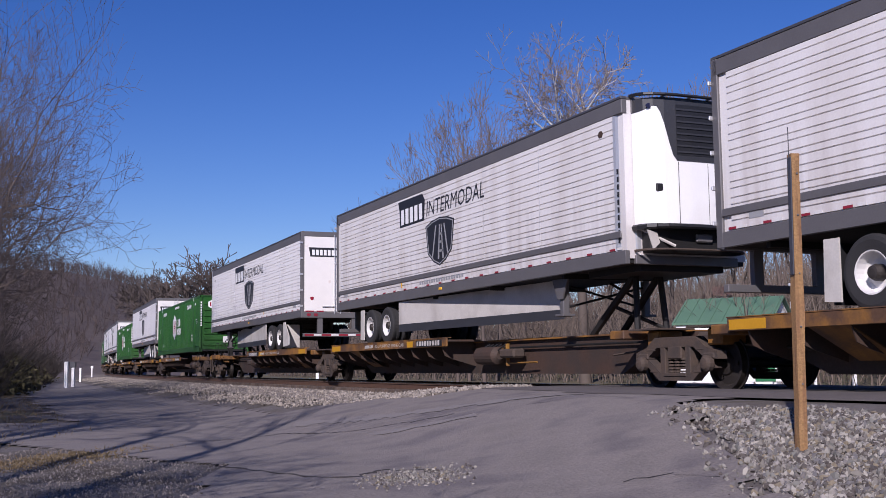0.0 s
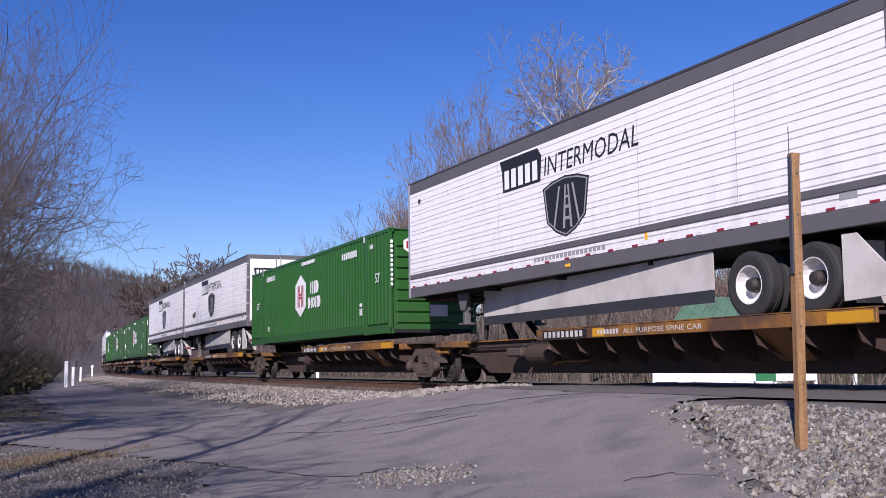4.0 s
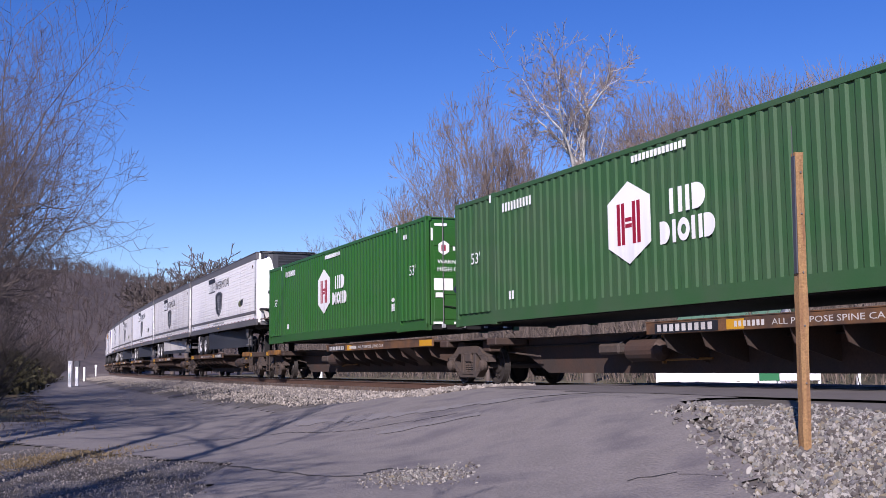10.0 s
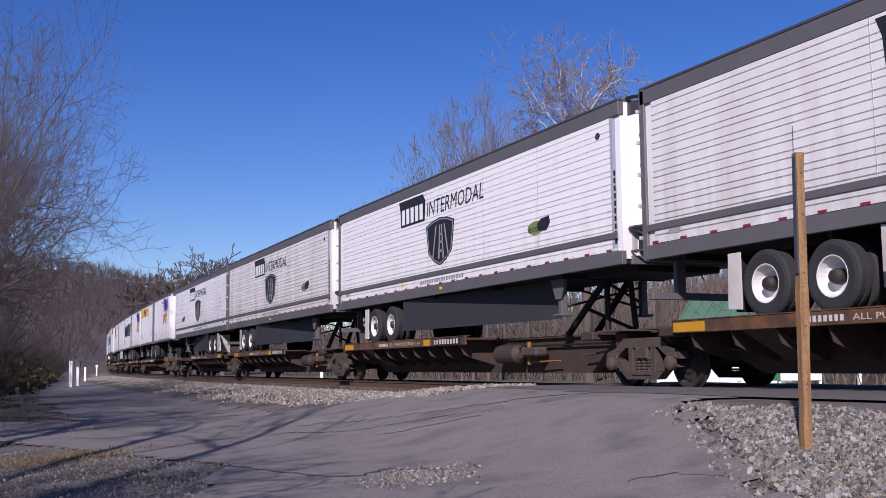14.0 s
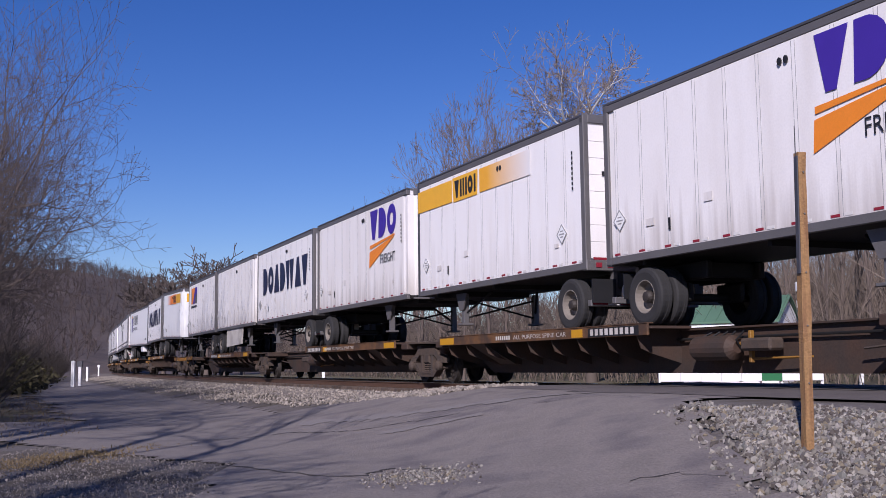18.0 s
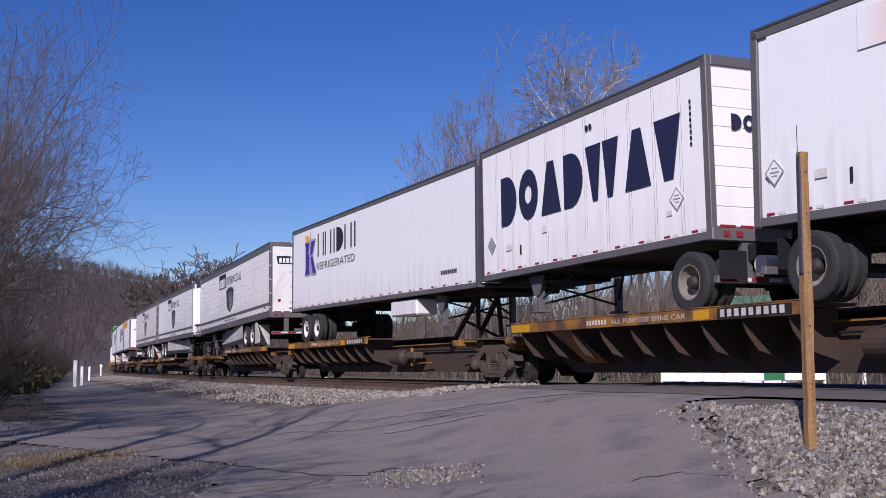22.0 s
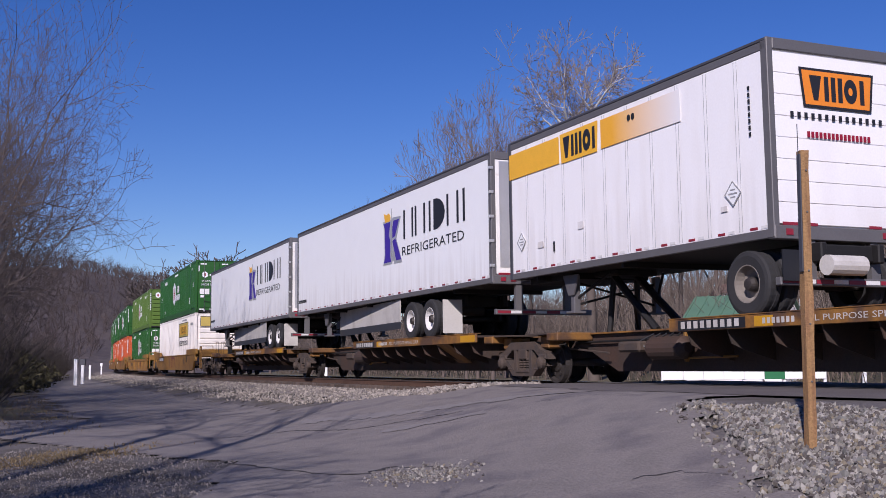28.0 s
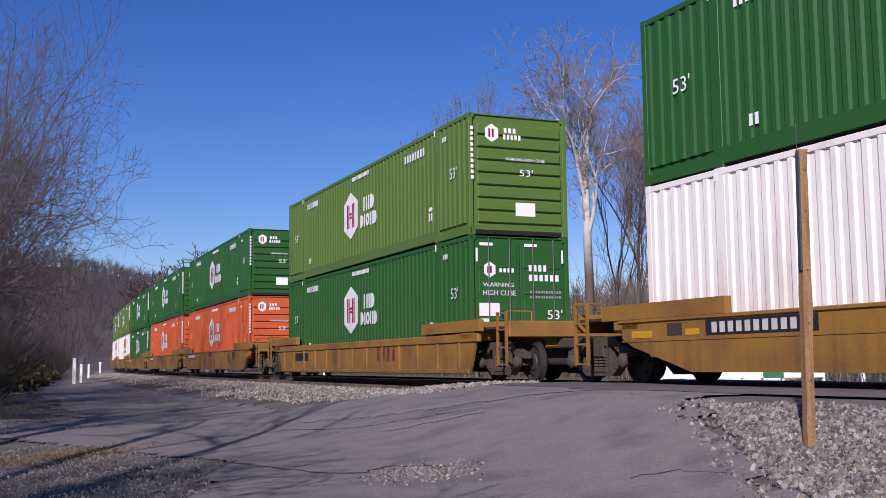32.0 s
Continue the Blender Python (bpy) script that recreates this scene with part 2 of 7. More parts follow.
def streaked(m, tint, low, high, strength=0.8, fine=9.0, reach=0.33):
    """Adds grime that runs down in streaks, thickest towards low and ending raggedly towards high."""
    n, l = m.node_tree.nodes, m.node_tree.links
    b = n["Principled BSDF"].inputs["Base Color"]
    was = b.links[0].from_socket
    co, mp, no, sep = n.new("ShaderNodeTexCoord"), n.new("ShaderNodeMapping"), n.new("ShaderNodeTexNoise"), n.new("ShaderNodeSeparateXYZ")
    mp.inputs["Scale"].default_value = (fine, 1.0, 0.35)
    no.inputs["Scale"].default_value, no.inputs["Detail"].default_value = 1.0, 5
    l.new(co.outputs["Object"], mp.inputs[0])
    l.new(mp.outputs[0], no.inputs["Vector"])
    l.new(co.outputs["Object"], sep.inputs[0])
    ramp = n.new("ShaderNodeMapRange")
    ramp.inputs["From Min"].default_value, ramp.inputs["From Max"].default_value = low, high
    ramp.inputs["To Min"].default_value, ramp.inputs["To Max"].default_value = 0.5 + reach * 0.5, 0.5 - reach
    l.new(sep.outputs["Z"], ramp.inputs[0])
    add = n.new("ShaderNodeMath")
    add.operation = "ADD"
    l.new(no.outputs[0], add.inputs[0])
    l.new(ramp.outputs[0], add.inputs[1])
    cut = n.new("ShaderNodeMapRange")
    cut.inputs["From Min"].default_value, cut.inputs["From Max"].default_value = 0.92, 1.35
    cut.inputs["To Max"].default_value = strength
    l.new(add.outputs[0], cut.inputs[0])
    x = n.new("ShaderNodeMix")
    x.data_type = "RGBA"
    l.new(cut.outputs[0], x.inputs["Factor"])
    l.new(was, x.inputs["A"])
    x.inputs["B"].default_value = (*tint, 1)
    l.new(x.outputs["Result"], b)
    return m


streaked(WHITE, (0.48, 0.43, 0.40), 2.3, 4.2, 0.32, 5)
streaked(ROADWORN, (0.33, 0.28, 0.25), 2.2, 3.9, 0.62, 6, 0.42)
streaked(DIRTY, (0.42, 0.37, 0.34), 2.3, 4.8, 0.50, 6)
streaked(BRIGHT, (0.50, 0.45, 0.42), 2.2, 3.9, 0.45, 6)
streaked(OCHRE, RUST, 0.1, 1.5, 0.55, 6)
streaked(SIGNAL, RUST, 0.8, 1.4, 0.5, 7)
streaked(CREAM, (0.42, 0.32, 0.25), 0.6, 3.4, 0.5, 8)
streaked(GREEN, (0.045, 0.085, 0.040), 1.3, 4.4, 0.4, 6)


# ---------------------------------------------------------------- flat marks on sides and ends
def flat(kind, polys, at, off=0.004):
    """A thin raised mark. kind 'side': polygons of (x, z) on the side at y = at that faces -y; 'end': polygons of (y, z) on the end at x = at."""
    s = Shape()
    for p in polys:
        if kind == "side":
            s.prism(p, at - off, at - 0.0005)
        else:
            s.prism_x(p, at + 0.0005, at + off)
    return s


def bar(u, v, w, h):
    return [(u, v), (u + w, v), (u + w, v + h), (u, v + h)]


def ring(u, v, rx, ry, k=0.6, n=16, a0=0, a1=360):
    out = []
    for i in range(n):
        a, b = radians(a0 + (a1 - a0) * i / n), radians(a0 + (a1 - a0) * (i + 1) / n)
        out.append([(u + rx * math.cos(a), v + ry * math.sin(a)), (u + rx * math.cos(b), v + ry * math.sin(b)),
                    (u + rx * k * math.cos(b), v + ry * k * math.sin(b)), (u + rx * k * math.cos(a), v + ry * k * math.sin(a))])
    return out


def blob(u, v, rx, ry, n=16, turn=0.0):
    return [(u + rx * math.cos(2 * math.pi * i / n + turn), v + ry * math.sin(2 * math.pi * i / n + turn)) for i in range(n)]


def marks(u, v, w, h, count, fill=0.6, lean=0.0):
    """A row of plain bars in place of lettering."""
    step = w / count
    return [[(u + i * step, v), (u + (i + fill) * step, v), (u + (i + fill) * step + lean, v + h), (u + i * step + lean, v + h)] for i in range(count)]


def forms(kinds, u, v, w, h, stroke=0.2, lean=0.0):
    """A name as a row of plain shapes, one list of polygons each: b bar, n two bars, o ring, c arc, d half disc, p peak, w two wedges, y wedge."""
    wide = {"b": 0.5, "p": 1.05, "w": 1.5, "y": 1.0, "o": 1.1}
    total = sum(wide.get(k, 0.95) for k in kinds)
    out, x = [], u
    for k in kinds:
        cell = w * wide.get(k, 0.95) / total
        a, b = x, x + cell * 0.86
        g, m = stroke * h, x + cell * 0.43
        if k == "b":
            p = [bar(m - g / 2, v, g, h)]
        elif k == "n":
            p = [bar(a, v, g, h), bar(b - g, v, g, h)]
        elif k == "o":
            p = ring(m, v + h / 2, (b - a) / 2, h / 2, max(0.2, 1 - 2 * g / (b - a)), 18)
        elif k == "c":
            p = ring(m, v + h / 2, (b - a) / 2, h / 2, max(0.2, 1 - 2 * g / (b - a)), 14, 60, 300)
        elif k == "d":
            p = [[(a, v), (a + g, v)] + [(a + g + (b - a - g) * math.cos(radians(q)), v + h / 2 + h / 2 * math.sin(radians(q))) for q in range(-80, 81, 20)] + [(a + g, v + h), (a, v + h)]]
        elif k == "p":
            p = [[(a, v), (b, v), (m + g * 0.5, v + h), (m - g * 0.5, v + h)]]
        elif k == "w":
            p = [[(a, v + h), (m - g * 0.1, v + h), (a + (m - a) * 0.7, v), (a + (m - a) * 0.4, v)], [(m + g * 0.1, v + h), (b, v + h), (m + (b - m) * 0.6, v), (m + (b - m) * 0.3, v)]]
        else:
            p = [[(a, v + h), (b, v + h), (m + g * 0.5, v), (m - g * 0.5, v)]]
        out.append([[(px + (pz - v) * lean, pz) for px, pz in q] for q in p])
        x += cell
    return out


TYPE = {}


def word(text, height):
    """Outline faces of a word in the built-in font: verts, faces, width."""
    if (text, height) not in TYPE:
        cu = bpy.data.curves.new("word", "FONT")
        cu.body, cu.size, cu.resolution_u = text, height / 0.70, 2
        ob = bpy.data.objects.new("word", cu)
        me = bpy.data.meshes.new_from_object(ob)
        v = [tuple(p.co[:2]) for p in me.vertices]
        f = [tuple(g.vertices) for g in me.polygons]
        x0, x1 = min(p[0] for p in v), max(p[0] for p in v)
        TYPE[(text, height)] = ([(a - x0, b) for a, b in v], f, x1 - x0)
        bpy.data.objects.remove(ob)
    return TYPE[(text, height)]


def lettering(kind, text, u, v, height, at, width=None, slant=0.0, off=0.004):
    verts, faces, w = word(text, height)
    k = width / w if width else 1.0
    if kind == "side":
        pts = [(u + a * k + b * slant, at - off, v + b) for a, b in verts]
    else:
        pts = [(at + off, u + a * k + b * slant, v + b) for a, b in verts]
    return Shape().add(pts, faces)


def fading(name, base, onto, x0, x1):
    """Paint that thins out along x from base at x0 to the ground colour at x1."""
    m = mat(name, base, 0.45, 0, 0.05, 3, 40, 0.0)
    n, l = m.node_tree.nodes, m.node_tree.links
    b = n["Principled BSDF"]
    old = b.inputs["Base Color"].links[0].from_socket
    co, sep, r, x = n.new("ShaderNodeTexCoord"), n.new("ShaderNodeSeparateXYZ"), n.new("ShaderNodeMapRange"), n.new("ShaderNodeMix")
    x.data_type = "RGBA"
    r.inputs["From Min"].default_value, r.inputs["From Max"].default_value = x0, x1
    l.new(co.outputs["Object"], sep.inputs[0])
    l.new(sep.outputs["X"], r.inputs[0])
    l.new(r.outputs[0], x.inputs["Factor"])
    l.new(old, x.inputs["A"])
    x.inputs["B"].default_value = (*onto, 1)
    l.new(x.outputs["Result"], b.inputs["Base Color"])
    return m


FADE_AMBER = fading("amber decal thinning out", (0.82, 0.40, 0.03), (0.81, 0.80, 0.81), 0.0, 2.1)
FADE_ORANGE = fading("orange decal thinning out", (0.85, 0.22, 0.02), (0.84, 0.84, 0.84), -0.2, -2.0)


# ---------------------------------------------------------------- the ground
def crossing(s):
    return smooth(-25.0, -17.5, s)


def ground_z(x, y):
    """Height of the ground above the datum of the rail tops."""
    s, q = where(x, y)
    m = crossing(s)
    edge = -0.27 * (1 - m) + 0.02 * m
    low = -0.70 + 0.12 * smooth(-30, -90, s)
    if q >= 0:
        z = edge + (low - edge) * smooth(2.2, 8.2 if m > 0.5 else 6.5, q)
        z += 0.16 * smooth(-16.5, -11.5, s) * smooth(2.6, 4.4, q) * smooth(7.4, 4.6, q)
        z += 5.0 * smooth(22, 60, q) * smooth(-30, -60, s)
        z += 0.5 * smooth(11, 16, q) * smooth(-25, -40, s)
    else:
        z = edge + (-0.55 - edge) * smooth(2.2, 5.0, -q) + 1.6 * smooth(16, 46, -q) + 11 * smooth(34, 115, -q) + 45 * smooth(160, 600, -q)
    far = math.hypot(x, y)
    if far > 8:
        z += 0.02 * noise.noise((x * 0.5, y * 0.5, 0)) * min(1, abs(q) / 4)
    # wooded ridge beyond the bend
    z += 50 * smooth(230, 640, far) * smooth(60, -160, x + 0.10 * y) * (1 + 0.18 * noise.noise((x * 0.006, y * 0.006, 3)))
    return z + GRADE * max(-400, min(s, 60))


def graded(lo, hi, inner_lo, inner_hi, step, grow=1.22):
    a = [inner_lo + i * step for i in range(int((inner_hi - inner_lo) / step) + 1)]
    d, x = step, a[-1]
    while x < hi:
        d *= grow
        x += d
        a.append(x)
    d, x = step, a[0]
    while x > lo:
        d *= grow
        x -= d
        a.insert(0, x)
    return a


def sheet(us, vs, place, keep=None, lift=0.0):
    """A grid over (s, q) or (x, y), laid on the ground; keep(u, v) picks its cells."""
    sh = Shape()
    idx = {}

    def at(i, j):
        if (i, j) not in idx:
            x, y = place(us[i], vs[j])
            idx[(i, j)] = len(sh.v)
            sh.v.append((x, y, ground_z(x, y) + lift))
        return idx[(i, j)]
    for i in range(len(us) - 1):
        for j in range(len(vs) - 1):
            if keep is None or keep((us[i] + us[i + 1]) / 2, (vs[j] + vs[j + 1]) / 2):
                sh.f.append((at(i, j), at(i, j + 1), at(i + 1, j + 1), at(i + 1, j)))
    return sh


EARTH = mat("trodden earth with grit and dead grass", (0.128, 0.112, 0.106), 0.95, 0, 0.40, 0.9, 24, 1.0, (0.070, 0.056, 0.042), 0.48, 0.07)
ASPHALT = mat("worn grey asphalt", (0.196, 0.171, 0.157), 0.9, 0, 0.30, 1.3, 32, 0.8, (0.115, 0.100, 0.100), 0.42, 0.09)
TARRED = mat("darker asphalt of the crossing edge", (0.120, 0.103, 0.098), 0.92, 0, 0.22, 0.8, 45, 0.5, (0.080, 0.068, 0.066), 0.45, 0.16)
BALLAST = mat("dusty ballast bed", (0.20, 0.17, 0.15), 0.95, 0, 0.35, 4.0, 30, 0.9, (0.13, 0.105, 0.09), 0.45, 0.1)
STONE = mat("mixed pale limestone ballast", (0.170, 0.152, 0.145), 0.9, 0, 0.12, 9, 40, 0.2, random_tint=0.25, island=True,
            shades=((0.19, 0.17, 0.155), (0.10, 0.085, 0.076), (0.27, 0.25, 0.22), (0.145, 0.135, 0.135), (0.20, 0.165, 0.115), (0.31, 0.285, 0.25), (0.16, 0.145, 0.125), (0.07, 0.058, 0.052), (0.22, 0.20, 0.185), (0.13, 0.125, 0.112)))
GRIT = mat("dull grey grit", (0.165, 0.145, 0.135), 0.9, 0, 0.1, 9, 40, 0.2, random_tint=0.5, island=True)
STONE2 = mat("dusty brown ballast stones", (0.255, 0.222, 0.19), 0.9, 0, 0.1, 9, 40, 0.2, random_tint=0.45, island=True)
LITTER = mat("dead leaves and dry grass", (0.125, 0.098, 0.058), 0.95, 0, 0.35, 0.8, 20, 0.7, (0.072, 0.074, 0.030), 0.45, 0.15)
WOODLAND = mat("bare wooded hillside", (0.112, 0.084, 0.072), 0.95, 0, 0.45, 0.05, 0.5, 0.8, (0.070, 0.052, 0.046), 0.5, 0.12)

xy = lambda a, b: (a, b)
sq = lambda s, q: tuple(along(s, q)[:2])
ground = solid("ground", sheet(graded(-1500, 500, -60, 16, 1.0), graded(-1000, 700, -14, 16, 0.8, 1.25), sq, None, -0.024), EARTH,
               "worn earth, grit and dead grass beside the railway", "ground", kind="structure", smooth_shade=True)
ground.data.materials.append(LITTER)
ground.data.materials.append(WOODLAND)
for f in ground.data.polygons:
    c = f.center
    fs, fq = where(c.x, c.y)
    if math.hypot(c.x, c.y) > 170:
        f.material_index = 2
    elif fq < -7 or fq > 10.5 - 1.2 * noise.noise((c.x * 0.2, c.y * 0.2, 5)) and fs < -22:
        f.material_index = 1


def wavy(x, y, f=0.6, a=0.35):
    return a * noise.noise((x * f, y * f, 7)) + 0.4 * a * noise.noise((x * f * 4, y * f * 4, 2))


def on_road(x, y):
    s, q = where(x, y)
    w = wavy(x, y)
    right = 2.36 + w * 0.6 + 0.05 * (y - 8) if y < 12.6 else 2.6 + (y - 12.6) * 1.9
    left = -2.2 + w - 0.05 * (y - 8) if y < 13 else -2.6 - (y - 13) * 1.0 + w
    if q < 2.2:
        return False
    lane = q > 5.2 + w and q < 9.6 + 2 * w and s < -18 and s > -130
    return (left < x < right and y < 24 and (q > 2.2 if s > -23 else q > 4.8 + w)) or lane


road = solid("road", sheet([-34 + 0.25 * i for i in range(168)], [4 + 0.25 * i for i in range(340)], xy, on_road, 0.0), ASPHALT,
             "worn grey asphalt lane that climbs to the level crossing", "road", kind="structure", smooth_shade=True)
panel = solid("crossing_surface", sheet([-19.5 + 0.5 * i for i in range(56)], [-2.6 + 0.2 * i for i in range(30)], sq,
              lambda s, q: (abs(q) < 0.6 or 0.84 < abs(q)) and q < 2.9 + 1.5 * smooth(-14.5, -10.5, s), 0.006), TARRED,
              "dark tarred surface of the level crossing between the rails", "crossing", kind="structure", smooth_shade=True)
bed = solid("ballast_bed", sheet([-190 + 1.0 * i for i in range(172)] + [-18.6], [-3.6 + 0.3 * i for i in range(25)], sq, None, 0.012), BALLAST,
            "brown dusty ballast bed under the track", "ballast", kind="structure", smooth_shade=True)

# ---------------------------------------------------------------- rails and sleepers
for side in (-1, 1):
    rail = thing("rail", "rusty steel rail with a polished head", "rail", "rails of the line", "structure")
    head, web = Shape(), Shape()
    ss = [-420 + 4 * i for i in range(125)]
    for a, b in zip(ss, ss[1:]):
        m = track((a + b) / 2)
        c = 0.7525 * side
        for sh, y0, y1, z0, z1 in ((head, c - 0.036, c + 0.036, -0.022, 0.0), (web, c - 0.034, c + 0.034, -0.045, -0.022), (web, c - 0.012, c + 0.012, -0.15, -0.045), (web, c - 0.075, c + 0.075, -0.172, -0.15)):
            t = Shape().box(-2.005, 2.005, y0, y1, z0, z1)
            sh.add([m @ Vector(p) for p in t.v], t.f)
    part("rail_head", head, SHINY, rail, "polished rail head")
    part("rail_web", web, RAILM, rail)
TIE = mat("weathered creosoted timber", (0.085, 0.062, 0.050), 0.9, 0, 0.25, 3, 40, 0.3, random_tint=0.25)
tie_mesh = Shape().box(-0.11, 0.11, -1.3, 1.3, -0.35, -0.174, 0.012).mesh("sleeper", TIE)
line = thing("sleepers", "weathered timber sleepers under the rails", "sleepers", kind="structure")
for i in range(190):
    o = part("sleeper", tie_mesh, TIE, line)
    o.matrix_basis = track(-115 + 0.52 * i)


def stones(count, pick, size, material, name, label, group=""):
    """Loose broken stones strewn over the ground as one pile."""
    rnd = random.Random(count)
    sh = Shape()
    base = [Vector(p).normalized() for p in ((1, 0, .2), (-1, .1, 0), (0, 1, -.1), (.1, -1, .1), (.2, .1, 1), (0, -.1, -1), (.7, .7, .5), (-.7, .6, -.4))]
    faces = [(0, 6, 4), (6, 2, 4), (2, 1, 4), (1, 3, 4), (3, 0, 4), (0, 5, 6), (6, 5, 2), (2, 5, 7), (7, 5, 1), (2, 7, 1), (1, 5, 3), (3, 5, 0)]
    for _ in range(count):
        x, y = pick(rnd)
        r = size * (0.5 + 1.1 * rnd.random() ** 1.8)
        m = Euler((rnd.uniform(0, 6), rnd.uniform(0, 6), rnd.uniform(0, 6))).to_matrix()
        k = Vector((rnd.uniform(.7, 1.2), rnd.uniform(.6, 1.1), rnd.uniform(.45, .8)))
        z = ground_z(x, y) + r * rnd.uniform(-0.1, 0.5)
        sh.add([m @ Vector((p.x * k.x * r * rnd.uniform(.8, 1.2), p.y * k.y * r, p.z * k.z * r)) + Vector((x, y, z)) for p in base], faces)
    me = sh.mesh(name, material, False, False)
    return tagged(new(name, me), label, "stones", group, "stuff")


def heap(rnd):
    while True:
        y = rnd.uniform(6.6, 12.9)
        x = rnd.uniform(2.1, 8.0)
        s, q = where(x, y)
        edge = 2.45 + wavy(x, y) * 0.8 + 0.05 * (y - 8) if y < 12 else 2.6 + (y - 12) * 0.6
        if q > 4.35 + wavy(x, y, 1.1, 0.4) and (x > edge or (x > edge - 0.35 and rnd.random() < 0.08)):
            return x, y


def shoulder(rnd):
    while True:
        s = -17.8 - 95 * rnd.random() ** 1.9
        q = rnd.uniform(1.7, 5.1)
        p = along(s, q)
        if q < 4.5 + wavy(p.x, p.y, 0.3, 1.6):
            return p.x, p.y


def potholes(rnd):
    while True:
        x, y = rnd.gauss(-0.25, 0.3), rnd.gauss(11.0, 0.34)
        if abs(x + 0.25) < 0.6:
            return x, y


def verge(rnd):
    while True:
        x, y = rnd.uniform(-6, -1.6), 8.2 + 8.5 * rnd.random() ** 1.4
        if not on_road(x, y):
            return x, y


stones(20000, heap, 0.027, STONE, "ballast_heap", "heap of pale broken limestone ballast round the post")
stones(14500, shoulder, 0.036, STONE2, "ballast_shoulder", "dusty brown ballast stones along the track shoulder")
stones(1100, potholes, 0.016, STONE, "loose_gravel", "loose gravel in a broken patch of the road")
stones(9000, verge, 0.011, GRIT, "verge_gravel", "gravel scattered over the earth verge")

# ---------------------------------------------------------------- the post
WOOD = mat("sun-bleached sawn timber", (0.31, 0.175, 0.072), 0.8, 0, 0.35, 3, 60, 0.4, (0.17, 0.085, 0.038), 0.45, 0.10, (9, 9, 0.6))
stake = thing("wooden_post", "tall sawn timber post standing in the ballast heap", "post")
px, py = 2.95, 8.95
pz = ground_z(px, py)
sh, rw = Shape(), random.Random(5)
rows = [(-0.3 + 2.77 * k / 16, [rw.gauss(0, 0.002) for _ in range(4)]) for k in range(17)]     # sawn edges are never quite straight
sh.v = [(a + e[j] + 0.002 * math.sin(z * 2.1), b + e[(j + 1) % 4], z) for z, e in rows for j, (a, b) in enumerate(((-0.038, -0.042), (0.032, -0.042), (0.032, 0.042), (-0.038, 0.042)))]
sh.f = [(4 * k + j, 4 * k + (j + 1) % 4, 4 * k + 4 + (j + 1) % 4, 4 * k + 4 + j) for k in range(16) for j in range(4)] + [(64, 65, 66, 67)]
part("post_timber", sh, WOOD, stake)
for i, z in enumerate((0.55, 1.02, 1.46, 1.95, 2.3)):
    part("nail", Shape().tube((0.0, -0.045, z), (0, -0.052, z), 0.008, n=6), GREY, stake)
part("bracket_strip", Shape().box(-0.050, -0.038, -0.040, 0.02, 1.45, 2.44, 0.003), DARK, stake, "dark strip on the edge")
part("wire", Shape().tube((-0.043, 0, 2.35), (-0.047, 0, 2.70), 0.004, n=5), DARK, stake)
stake.matrix_basis = pose(px, py, pz, 0, 1.0, 8)


# ---------------------------------------------------------------- wear of the road
CRACK = mat("dark open crack", (0.035, 0.030, 0.030), 0.95, 0, 0.2, 8, 40, 0.2)
MEND = mat("pale mended asphalt", (0.212, 0.190, 0.180), 0.9, 0, 0.2, 1.5, 45, 0.4, (0.175, 0.155, 0.148), 0.45, 0.15)


def ribbon(points, width, material, name, label, lift=0.006, ragged=0.04):
    """A thin ragged strip along a line of ground places."""
    rnd = random.Random(int(points[0][0] * 100))
    sh, line = Shape(), []
    for (x0, y0), (x1, y1) in zip(points, points[1:]):
        n = max(2, int(math.hypot(x1 - x0, y1 - y0) / 0.12))
        line += [(x0 + (x1 - x0) * i / n + rnd.gauss(0, ragged), y0 + (y1 - y0) * i / n + rnd.gauss(0, ragged)) for i in range(n)]
    for i, (x, y) in enumerate(line):
        w = width * rnd.uniform(0.3, 1.2)
        sh.v += [(x, y - w / 2, ground_z(x, y - w / 2) + lift), (x, y + w / 2, ground_z(x, y + w / 2) + lift)]
        if i:
            j = 2 * i
            sh.f.append((j - 2, j, j + 1, j - 1))
    return solid(name, sh, material, label, "road mark", kind="structure")


for pts, w in ((((-2.5, 12.6), (-2.2, 12.33), (-1.69, 11.79), (-1.21, 11.34), (-0.87, 11.36), (-0.6, 11.9), (-0.2, 11.5), (0.1, 10.95)), 0.07), (((-4.2, 17.0), (-2.6, 17.8), (-1.5, 16.6), (0.3, 15.9)), 0.06),
               (((1.2, 14.9), (2.2, 14.4), (2.5, 13.6)), 0.025), (((1.5, 9.35), (1.9, 9.2), (2.3, 8.7)), 0.02)):
    ribbon(pts, w, CRACK, "road_crack", "dark ragged crack across the asphalt")
ribbon(((-0.95, 15.5), (0.62, 15.1)), 0.42, MEND, "road_patch", "pale mended strip in the asphalt", 0.008, 0.01)
ribbon(((-2.6, 19.2), (0.0, 17.4), (2.2, 16.0)), 0.9, MEND, "road_patch", "pale worn strip beside the ballast", 0.007, 0.02)


# ================================================================ the train
# in every vehicle x runs the way of the train, -y is the side towards the lane, z is measured from the rail tops
RUN = []          # (thing, place along the train at t = 0)
WHEELS = []       # (wheelset, place of its bogie)
DECK = 1.06


# trailers on the high-decked car: rise over the wheels, place of the wheels, place of the kingpin
RISE = {-386.6: (0.17, 4.1, -7.1), -367.05: (0.17, -5.6, 7.1), -345.35: (0.17, -3.05, 3.2), -354.6: (0.15, 3.5, -20.0)}


